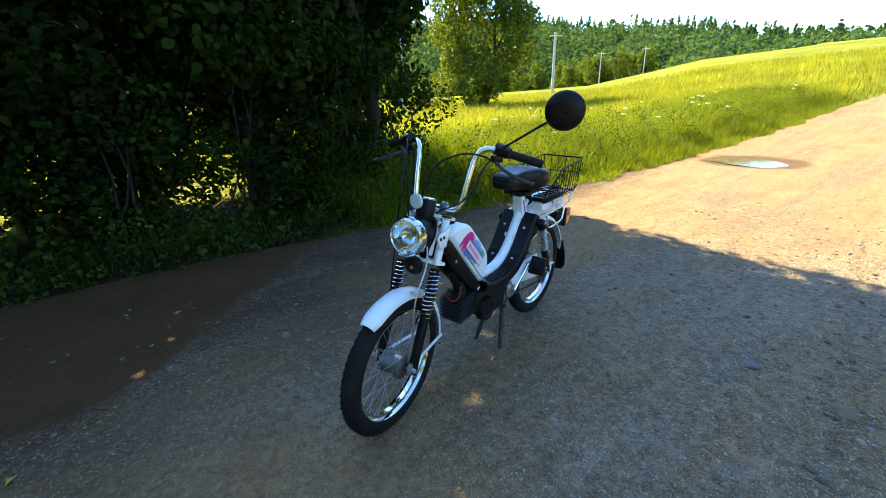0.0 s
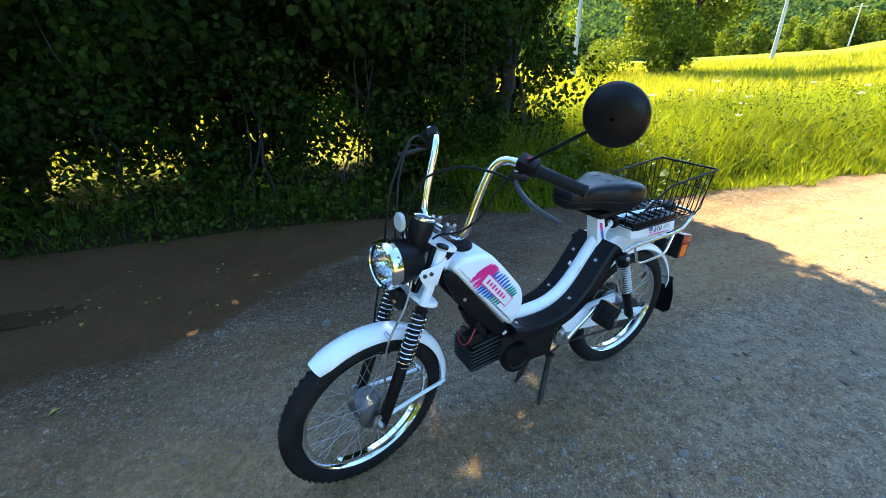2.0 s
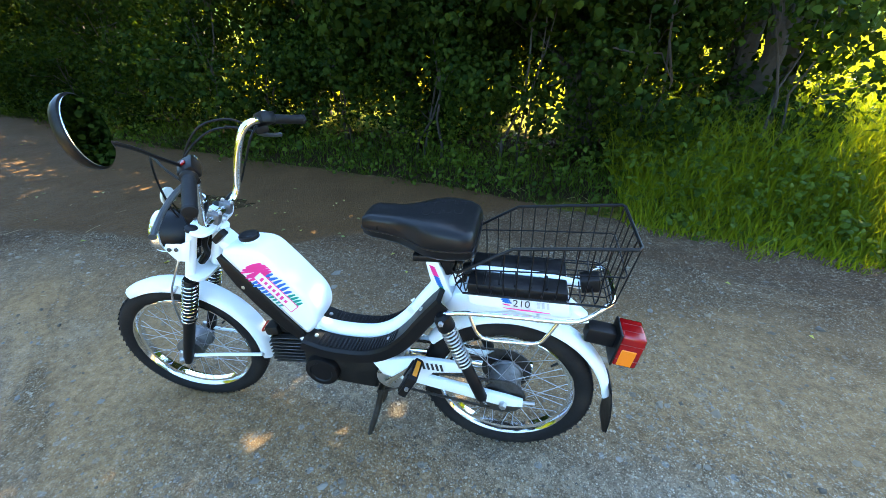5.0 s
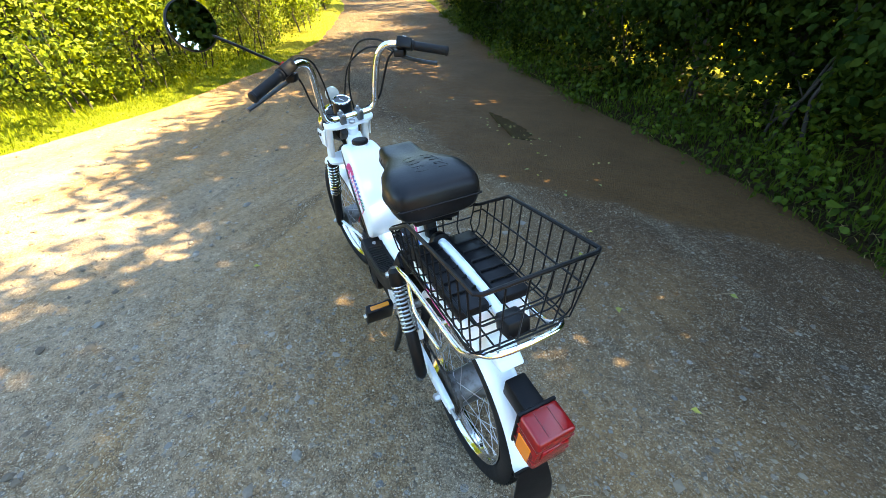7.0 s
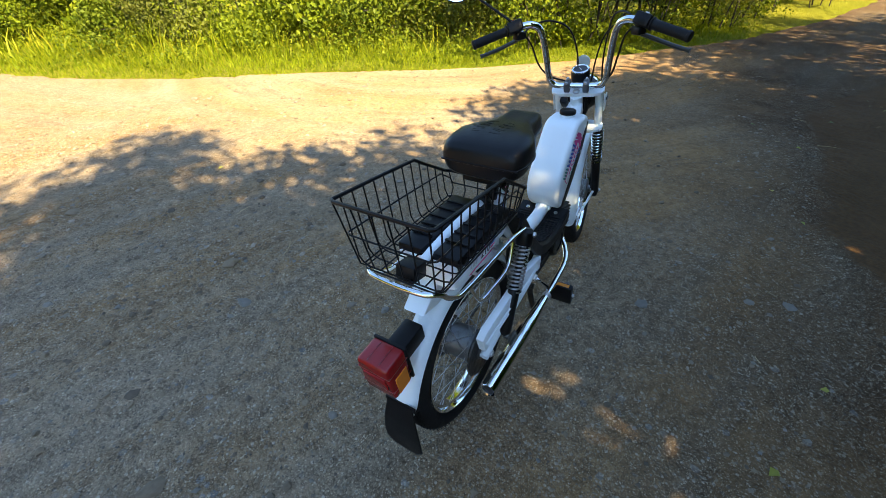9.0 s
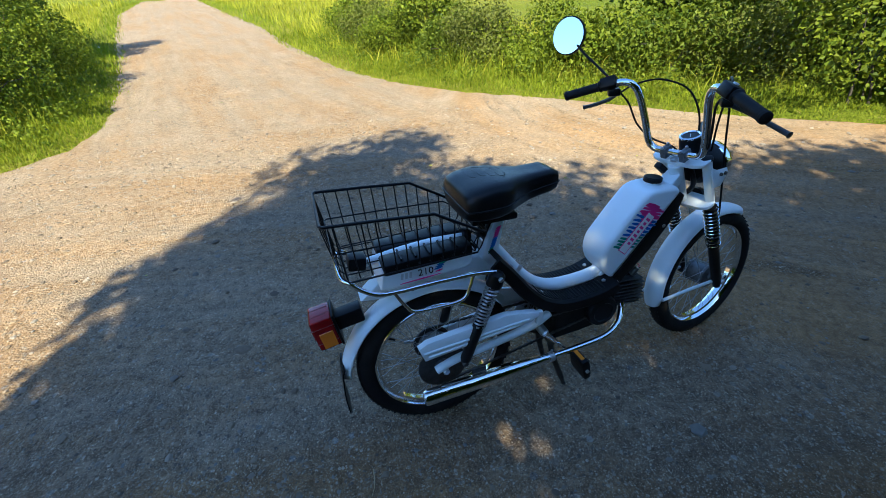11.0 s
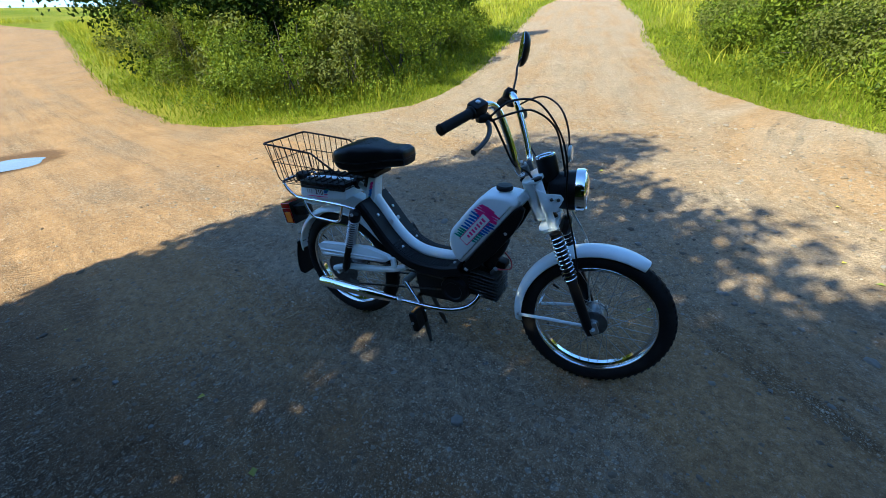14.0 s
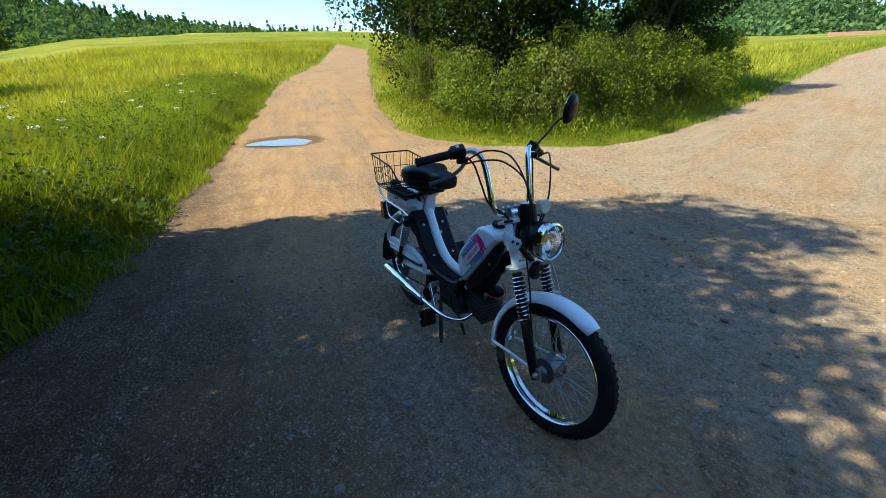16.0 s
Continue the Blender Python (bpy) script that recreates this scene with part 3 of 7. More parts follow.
# ---------------------------------------------------------------- the hedge on the south side
def build_hedge():
    rng = np.random.default_rng(11)
    xs = np.array([-2.65, -2.3, -0.9, 0.15, 0.95, 2.3, 4.3, 6.0, 7.6, 9.7, 11.8])
    for k, x in enumerate(xs):
        south = np.interp(x, [-4, 0, 5, 12], [-3.75, -4.15, -5.0, -7.6])
        tall = [6.5, 7.0, 5.3, 5.1, 5.1, 4.8, 6.2, 6.6, 4.4, 3.0, 3.0][k]
        tree("hedge_tree", float(x), float(south + rng.normal() * 0.15 - (0.5 if k == 3 else 0)), tall, (2.0, 2.3, 3.3, 3.6, 3.6, 3.6, 3.2, 3.4, 3.2, 3.4, 3.4)[k], "tall shady field maple in a dense hedgerow, backlit by the sun", "tree", leaf=0.095, count=(17000, 17000, 17000, 22000, 22000, 20000)[k] if k < 6 else 11000, low=0.13, stems=3, material=SHADED_LEAF, radius=0.09, seed=100 + k, group="hedgerow trees", lobes=110, per_spread=0.085, thin=(0.5, 0.4, 0.25, 0.0, 0.0, 0.0, 0.2, 0.2, 0.5, 0.7, 0.7)[k], rounded=k < 6)
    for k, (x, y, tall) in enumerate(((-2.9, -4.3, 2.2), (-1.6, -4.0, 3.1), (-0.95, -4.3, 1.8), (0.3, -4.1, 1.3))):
        tree("hedge_shrub", x, y, tall, 1.2, "leafy hedge shrub in deep shade at the foot of the trees", "shrub", leaf=0.075, count=1500, low=0.05, stems=3, material=SHADED_LEAF, radius=0.018, seed=240 + k, group="hedge shrubs", lobes=18, per_spread=0.10)
    # twiggy lower growth between the trunks, with gaps to the meadow behind
    for k in range(30):
        x = -2.4 + (k // 2) * 1.0 + (k % 2) * 0.4
        y = np.interp(x, [-4, 0, 5, 12], [-3.0, -3.2, -4.0, -6.4]) + rng.normal() * 0.15 - (k % 2) * 1.1
        tree("hedge_shrub", float(x), float(y), float(rng.uniform(1.1, 2.3)), 1.5, "leafy hedge shrub in deep shade at the foot of the trees", "shrub", leaf=0.062, count=3000, low=0.04, stems=3, material=SHADED_LEAF, radius=0.018, seed=200 + k, group="hedge shrubs", lobes=24, per_spread=0.09, rounded=k < 14)


def beside(rng, n, box, near, far, power=1.0):
    """Random places off the road between near and far metres from its edge, thicker near it."""
    x0, x1, y0, y1 = box
    x, y = rng.uniform(x0, x1, n), rng.uniform(y0, y1, n)
    d = edge_off(x, y)
    keep = (d > near) & (d < far) & (rng.random(n) < np.clip(1 - (d - near) / (far - near), 0, 1) ** power)
    return x[keep], y[keep], d[keep]


def grass_stuff(name, label, x, y, tall, wide, material, lean, seed):
    z = ground_z(x, y) - 0.02
    tagged(new(name, blades(name, x, y, z, tall, wide, material, lean, seed)), label, "grass", kind="stuff")


def build_grass():
    rng = np.random.default_rng(21)
    # short bright grass along the north bank and the island
    def north(x, y):
        return ~((x < 0.5) & (y < 2.5) & (x > -14) & (y < x * -0.2 + 0.8))

    x, y, d = beside(rng, 300000, (-7, 8, -2, 9), -0.08, 2.0, 1.1)
    k = north(x, y)
    grass_stuff("verge_grass", "short sunlit grass along the edge of the dirt track", x[k], y[k], (0.06 + 0.11 * smooth(0.1, 1.4, d[k])) * (1 - 0.35 * smooth(3.2, 4.5, x[k])), 0.0055, GRASS, 0.6, 1)
    x, y, d = beside(rng, 90000, (-14, 9, -3, 17), -0.05, 2.5, 0.5)
    k = north(x, y) & ((x < -6) | (y > 8))
    grass_stuff("verge_grass", "short sunlit grass along the track farther off", x[k], y[k], 0.09 + 0.16 * smooth(0.1, 1.4, d[k]), 0.009, GRASS, 0.6, 11)
    # taller grass standing between the bushes
    x, y, d = beside(rng, 60000, (-11, 9, -2, 13), 0.85, 2.6, 0.4)
    k = north(x, y) & (wobble(x, y, 1.9, 7).ravel() > 0.05) & (x < 3.2)
    grass_stuff("tall_grass", "tall rank grass growing between the bushes", x[k], y[k], 0.30 + 0.28 * smooth(0.9, 1.8, d[k]), 0.006, GRASS, 0.45, 12)
    # lush grass of the south-west meadow edge
    x, y, d = beside(rng, 330000, (-18, -1.2, -5.5, 2.5), 0.0, 3.2, 0.5)
    k = y < x * -0.2 + 0.6
    grass_stuff("verge_grass", "lush tall grass at the edge of the meadow", x[k], y[k], 0.16 + 0.42 * smooth(0.1, 1.3, d[k]), 0.005, GRASS, 0.5, 2)
    # the shaded foot of the hedge
    x, y, d = beside(rng, 120000, (-3, 13, -9, -1.5), 0.0, 1.4, 0.8)
    k = y < x * -0.25 - 0.2
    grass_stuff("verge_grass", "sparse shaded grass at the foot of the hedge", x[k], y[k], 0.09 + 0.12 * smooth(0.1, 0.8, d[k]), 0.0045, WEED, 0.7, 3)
    # tufts creeping onto the track
    x, y, d = beside(rng, 200000, (-8, 8, -2.2, 9), -0.6, 0.2, 0.0)
    k = (wobble(x, y, 2.6, 2).ravel() + 0.8 * wobble(x, y, 8.3, 5).ravel() > 0.45 - 1.3 * np.minimum(d, 0)) & ~((x > -3) & (y < x * -0.25 - 0.2))
    grass_stuff("grass_tufts", "low grass tufts creeping onto the gravel", x[k], y[k], 0.03 + 0.05 * smooth(-0.5, 0.1, d[k]), 0.0045, GRASS, 0.9, 13)
    # straw along the road's edges
    x, y, d = beside(rng, 110000, (-12, 9, -4, 12), -0.34, 0.35, 0.25)
    grass_stuff("dry_grass", "dry flattened grass along the edge of the track", x, y, np.full(len(x), 0.05), 0.0035, STRAW, 2.2, 4)
    # the hay meadow
    x, y = rng.uniform(-46, 16, 180000), rng.uniform(-40, 0, 180000)
    r = np.hypot(x, y)
    d = edge_off(x, y)
    k = (d > 0.8) & (rng.random(len(x)) < np.clip(1.15 - r / 42, 0.08, 1)) & ~((x > -4) & (y > -4.6))
    grass_stuff("meadow_grass", "tall ripening hay meadow in full sun", x[k], y[k], np.full(k.sum(), 0.40), 0.0045 + 0.0006 * r[k], HAY, 0.55, 5)
    x, y = rng.uniform(-46, 6, 85000), rng.uniform(3, 48, 85000)
    r = np.hypot(x, y)
    d = edge_off(x, y)
    k = (d > 0.9) & (rng.random(len(x)) < np.clip(1.2 - r / 45, 0.1, 1))
    grass_stuff("meadow_grass", "tall ripening grass on the rising field", x[k], y[k], np.full(k.sum(), 0.38), 0.0045 + 0.0006 * r[k], HAY, 0.55, 6)
    # the verges of the two lanes farther off
    x, y, d = beside(rng, 120000, (-46, 6, -2, 46), 0.0, 1.5, 0.3)
    r = np.hypot(x, y)
    k = (r > 12.5) & (d < 1.5)
    grass_stuff("verge_grass", "short grass along the far stretches of the track", x[k], y[k], np.full(k.sum(), 0.20), 0.012, GRASS, 0.6, 8)
    x, y = rng.uniform(-48, -17, 32000), rng.uniform(-8, 16, 32000)
    d = edge_off(x, y)
    k = d > 0.6
    grass_stuff("meadow_grass", "ripening grass beside the climbing track", x[k], y[k], np.full(k.sum(), 0.35), 0.02, HAY, 0.5, 7)


def build_weeds():
    """Broad-leaved weeds, nettles and umbels on the verges."""
    rng = np.random.default_rng(31)
    at, outs = [], []
    x, y, d = beside(rng, 6500, (-3.8, 13, -9, -1.2), 0.12, 1.5, 0.3)
    k = y < x * -0.25 - 0.2
    z = ground_z(x[k], y[k])
    c = np.stack([x[k], y[k], z + 0.05 + 0.24 * smooth(0.05, 0.8, d[k]) * rng.uniform(0.5, 1.6, k.sum())], 1)
    p, o = clumps(rng, c, 14, 0.13)
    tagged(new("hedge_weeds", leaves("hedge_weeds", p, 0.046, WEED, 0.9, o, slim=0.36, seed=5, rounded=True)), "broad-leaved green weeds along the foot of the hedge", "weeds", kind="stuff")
    x, y, d = beside(rng, 9000, (-17, -1.0, -5.5, 2.2), 0.35, 3.0, 0.5)
    k = y < x * -0.2 + 0.6
    z = ground_z(x[k], y[k])
    c = np.stack([x[k], y[k], z + rng.uniform(0.1, 0.62, k.sum()) * smooth(0.2, 1.0, d[k])], 1)
    p, o = clumps(rng, c, 10, 0.13)
    tagged(new("meadow_weeds", leaves("meadow_weeds", p, 0.055, WEED, 0.5, o, slim=0.2, seed=6)), "nettles and tall weeds at the meadow's edge", "weeds", kind="stuff")
    x, y, d = beside(rng, 11000, (-13, 9, -3, 14), 0.40, 2.2, 0.3)
    k = ~((x < 0.5) & (y < x * -0.2 + 0.8))
    z = ground_z(x[k], y[k])
    c = np.stack([x[k], y[k], z + rng.uniform(0.05, 0.35, k.sum())], 1)
    p, o = clumps(rng, c, 12, 0.12)
    tagged(new("bank_weeds", leaves("bank_weeds", p, 0.042, BUSH_LEAF, 0.7, o, slim=0.30, seed=7, rounded=True)), "low leafy weeds on the sunny bank", "weeds", kind="stuff")
    # white umbels over the meadow edge
    x, y, d = beside(rng, 700, (-16, -2.5, -6, 0.5), 0.7, 3.2, 0.2)
    z = ground_z(x, y)
    c = np.stack([x, y, z + rng.uniform(0.55, 0.85, len(x))], 1)[:26]
    p, o = clumps(rng, c, 26, 0.05)
    p[:, 2] = np.repeat(c[:, 2], 26) + rng.uniform(-0.012, 0.012, len(p))
    tagged(new("umbel_flowers", leaves("umbel_flowers", p, 0.016, FLOWER, 1.5, slim=0.5, seed=8)), "white umbel flowers above the tall grass", "flowers", kind="stuff")


def build_stones():
    """Loose gravel on the track: many small stones, and some larger ones half sunk in it."""
    rng = np.random.default_rng(71)
    stone = Mat("gravel_stone", rough=0.9)
    tone = stone.ramp(stone.island(), [(0.0, (0.10, 0.08, 0.058)), (0.5, (0.26, 0.195, 0.125)), (0.85, (0.18, 0.17, 0.155)), (1.0, (0.36, 0.30, 0.225))])
    stone.set("Base Color", stone.mix(stone.noise(stone.world_pos(), 60, 4), tone, stone.mix(1.0, tone, (0.6, 0.57, 0.54), "MULTIPLY")))
    def stone_shape(points):
        ico = bmesh.new()
        for q in points:
            ico.verts.new(Vector(q).normalized())
        bmesh.ops.convex_hull(ico, input=ico.verts)
        ico.verts.ensure_lookup_table()
        ico.verts.index_update()
        found = np.array([v.co for v in ico.verts]), np.array([[v.index for v in f.verts] for f in ico.faces])
        ico.free()
        return found

    g = 1.618
    chip = stone_shape(((1, 0, 0), (-1, 0, 0), (0, 1, 0), (0, -1, 0), (0, 0, 1), (0, 0, -1)))
    pebble = stone_shape([(0, a, b * g) for a in (1, -1) for b in (1, -1)] + [(a, b * g, 0) for a in (1, -1) for b in (1, -1)] + [(b * g, 0, a) for a in (1, -1) for b in (1, -1)])

    def scatter(name, label, x, y, size, kind):
        shape, tri = kind
        muddy = (y < -1.0) & (x < 4.5)
        keep = (off_road(x, y) < 0.05) & ~(muddy & (rng.random(len(x)) < 0.985)) & ~((np.abs(y) < 0.16) & (np.abs(x) < 0.95) & (size > 0.008))
        x, y, size = x[keep], y[keep], size[keep]
        n = len(x)
        squash = np.stack([rng.uniform(0.7, 1.4, n), rng.uniform(0.7, 1.3, n), rng.uniform(0.35, 0.7, n)], 1)
        v = shape[None] * squash[:, None] * (1 + rng.normal(size=(n, len(shape), 3)) * 0.16)
        a = rng.uniform(0, 2 * np.pi, n)
        c, s = np.cos(a)[:, None], np.sin(a)[:, None]
        v = np.stack([v[..., 0] * c - v[..., 1] * s, v[..., 0] * s + v[..., 1] * c, v[..., 2]], 2) * size[:, None, None]
        v += np.stack([x, y, road_z(x, y) + size * 0.12], 1)[:, None]
        f = (tri[None] + (np.arange(n) * len(shape))[:, None, None]).reshape(-1, 3)
        tagged(new(name, mesh_from(name, v.reshape(-1, 3), f, stone.m)), label, "gravel", kind="stuff")

    n = 42000
    r = 4.6 * np.sqrt(rng.random(n))
    a = rng.uniform(0, 2 * np.pi, n)
    patch = wobble(r * np.cos(a), r * np.sin(a), 1.4, 9)
    keep = rng.random(n) < 0.35 + 0.65 * smooth(-0.3, 0.5, patch)
    scatter("gravel", "fine loose gravel on the dirt track", (r * np.cos(a))[keep], (r * np.sin(a))[keep], rng.gamma(2.2, 0.0016, keep.sum()) + 0.0012, chip)
    n = 9000
    x, y = rng.uniform(-4.0, 4.0, n), rng.uniform(-2.6, 4.5, n)
    open_stones = 0.12 + 0.88 * smooth(-0.2, 0.9, 0.55 * y - 0.25 * np.abs(x + 0.6) + 0.45 * wobble(x, y, 1.1, 4) + 0.35)
    keep = rng.random(n) < open_stones
    scatter("gravel", "larger stones half sunk in the track", x[keep], y[keep], rng.gamma(1.8, 0.0030, keep.sum()) + 0.0035, pebble)
    n = 9000
    x = rng.uniform(-5.5, 0.5, n)
    scatter("gravel", "pale gravel at the mouth of the northern track", x, 3.2 + rng.uniform(0, 1, n) ** 1.3 * 8 , rng.gamma(2.2, 0.0026, n) + 0.002, chip)


def along(edge, step):
    """Points every step metres along a polyline, with the outward side to the right of the walk."""
    out, left = [], 0.0
    for (ax, ay), (bx, by) in zip(edge, edge[1:]):
        L = math.hypot(bx - ax, by - ay)
        t = left
        while t < L:
            out.append((ax + (bx - ax) * t / L, ay + (by - ay) * t / L, (by - ay) / L, -(bx - ax) / L))
            t += step
        left = t - L
    return out


def build_bushes():
    rng = np.random.default_rng(41)
    # brambles and hazel on the north-east bank
    for k, (x, y, nx, ny) in enumerate(along(NORTH_EDGE[3:16], 1.2)):
        dist = rng.uniform(0.75, 1.1) if x > 3.6 else rng.uniform(1.5, 2.2)
        px, py = x - nx * dist, y - ny * dist
        if off_road(px, py)[0] < 0.45:
            px, py = x + nx * dist, y + ny * dist
        tall = 0.85 + 2.4 * float(smooth(3.0, 6.5, x)) + rng.uniform(-0.25, 0.4)
        tree("bramble_bush", px, py, tall, rng.uniform(1.5, 2.3), "sprawling bright green bramble bush on the sunny bank", "bush", leaf=(0.056, 0.074, 0.062, 0.052)[k % 4], count=(5200, 3800, 4400, 5400)[k % 4], low=0.03, stems=4, material=(BUSH_LEAF, BUSH_LEAF, TREE_LEAF, PALE_LEAF)[k % 4], radius=0.014, seed=300 + k, group="bank bushes", lobes=18, per_spread=0.115)
        bx, by = px + (px - x) * 1.2, py + (py - y) * 1.2
        if off_road(bx, by)[0] > 1.5 and x > 3.3:
            # past x 5.2 the hazel's leaf colour includes the shade over the bank
            tree("hazel_bush", bx, by, tall * 1.5 + 0.6, 2.6, "tall hazel bush behind the brambles", "bush", leaf=0.075, count=4200, low=0.05, stems=4, material=SHADED_LEAF if x > 5.2 else BUSH_LEAF, radius=0.025, seed=340 + k, group="bank bushes", lobes=24, per_spread=0.16)
    for k, (x, y, tall) in enumerate(((8.6, 4.2, 7.5), (11.5, 2.2, 8.0), (6.4, 6.6, 6.0), (15.5, 0.8, 8.0), (20, -1.5, 8.5), (26, -4, 9))):
        tree("bank_tree", x, y, tall, 4.6, "leafy roadside tree above the sunny bank", "tree", leaf=0.14, count=7500, low=0.02, stems=2, seed=380 + k, group="bank trees", lobes=30)
    for k, (x, y, tall) in enumerate(((15, -10, 8), (19.5, -12, 8.5), (25, -14.5, 9), (32, -13, 9), (38, -10, 10), (42, -16, 10))):
        tree("lane_tree", x, y, tall, 5.0, "tree closing the lane where it bends away", "tree", leaf=0.2, count=4200, low=0.0, stems=2, seed=400 + k, group="lane trees", lobes=28)
    # shrubs of the island between the two tracks
    spots = []
    for k, (x, y, nx, ny) in enumerate(along(ISLAND_EDGE[4:14], 1.25)):
        for row in range(2):
            dist = 1.7 + row * 1.5 + rng.uniform(-0.25, 0.25)
            px, py = x + nx * dist, y + ny * dist
            if off_road(px, py)[0] < 1.2:
                px, py = x - nx * dist, y - ny * dist
            if off_road(px, py)[0] < 1.2 or py > 17:
                continue
            if any(math.hypot(px - a, py - b) < 0.8 for a, b in spots):
                continue
            spots.append((px, py))
            n = len(spots)
            pale = n % 4 == 1
            kind = (n * 7) % 5
            tree("island_shrub", px, py, 0.95 + 0.4 * row + 0.6 * float(smooth(3.6, 5.2, py)) + rng.uniform(-0.3, 0.4), rng.uniform(1.3, 2.1), "grey-green shrub on the grassy island between the tracks" if pale else "dense green shrub on the grassy island between the tracks", "bush", leaf=(0.045, 0.070, 0.058, 0.080, 0.052)[kind], count=(5200, 3600, 4400, 3000, 4800)[kind], low=0.02, stems=4, material=PALE_LEAF if pale else (TREE_LEAF if kind in (2, 4) else BUSH_LEAF), radius=0.016, seed=500 + n, group="island shrubs", lobes=15, per_spread=0.10)
    for k, (x, y, tall, wide) in enumerate(((-7.7, 5.9, 5.6, 3.6), (-12.2, 5.6, 8.0, 5.6), (-9.4, 7.2, 7.8, 4.8), (-15.0, 7.6, 7.0, 4.5), (-10.4, 10.0, 8.0, 5.0), (-8.4, 12.5, 5.6, 3.4), (-9.6, 15.0, 4.6, 3.4))):
        # the shadowed inside of these crowns is put into their leaf colour
        tree("island_tree", x, y, tall, wide, "spreading tree with shade-darkened leaves behind the island shrubs", "tree", leaf=0.115, count=12500, low=0.06, stems=2, material=SHADED_LEAF, seed=560 + k, group="island trees", lobes=30)


def build_far():
    rng = np.random.default_rng(51)
    tree("field_tree", -21.8, -15.2, 8.4, 6.8, "full green solitary tree in the hay meadow", "tree", leaf=0.2, count=18000, low=0.03, stems=2, seed=601, lobes=60, per_spread=0.12)
    tree("field_tree", -19.2, -17.2, 1.8, 3.4, "low spreading bush beside the solitary tree", "bush", leaf=0.14, count=2600, low=0.0, stems=3, seed=602, lobes=20)
    # the tree line at the bottom of the meadow
    for k in range(30):
        az = radians(-136 - k * 0.98 + rng.normal() * 0.4)
        r = 92 + rng.uniform(-8, 10) + (10 if k % 3 == 0 else 0)
        tall = rng.uniform(3.6, 6.2)
        if 17 <= k <= 18:
            tall = 3.0
        tree("treeline_tree", r * math.cos(az), r * math.sin(az), tall, tall * 0.75, "rounded broadleaf tree at the bottom of the meadow", "tree", leaf=0.38, count=1200, low=0.02, stems=1, seed=620 + k, group="treeline trees", lobes=26)
    # the meadow behind the hedge is closed by trees too
    for k in range(16):
        az = radians(-130 + k * 6.0)
        r = 60 + rng.uniform(-5, 10)
        tall = rng.uniform(7, 11)
        tree("treeline_tree", r * math.cos(az), r * math.sin(az), tall, tall * 0.8, "rounded broadleaf tree at the bottom of the meadow", "tree", leaf=0.6, count=800, low=0.02, stems=1, seed=660 + k, group="treeline trees", lobes=22)


def build_posts():
    concrete = Mat("weathered_concrete", (0.42, 0.41, 0.38), 0.9)
    concrete.set("Base Color", concrete.mix(concrete.noise(concrete.world_pos(), 3, 6), (0.30, 0.29, 0.27), (0.50, 0.49, 0.46)))
    for x, y, tall, r in ((-17.6, -18.2, 6.5, 0.13), (-44.7, -21.9, 6.2, 0.17), (-74, -28, 5.0, 0.09), (-84, -24, 4.4, 0.09)):
        g = float(ground_z(np.array([x]), np.array([y]))[0])
        root = new("utility_pole")
        root.location = (x, y, g)
        tagged(root, "grey concrete utility pole standing in the meadow", "pole", "utility poles")
        vs, fs = [], []
        limb(vs, fs, [(0, 0, -0.2), (0, 0, tall * 0.5), (0, 0, tall)], r, r * 0.7, 10)
        put_mesh("shaft", mesh_from("shaft", [tuple(q) for q in vs], fs, concrete.m, True), root)
        vs, fs = [], []
        limb(vs, fs, [(-0.5, 0.5, tall - 0.35), (0, 0, tall - 0.33), (0.5, -0.5, tall - 0.35)], 0.05, 0.05, 6)
        put_mesh("cross_arm", mesh_from("cross_arm", [tuple(q) for q in vs], fs, concrete.m, True), root)


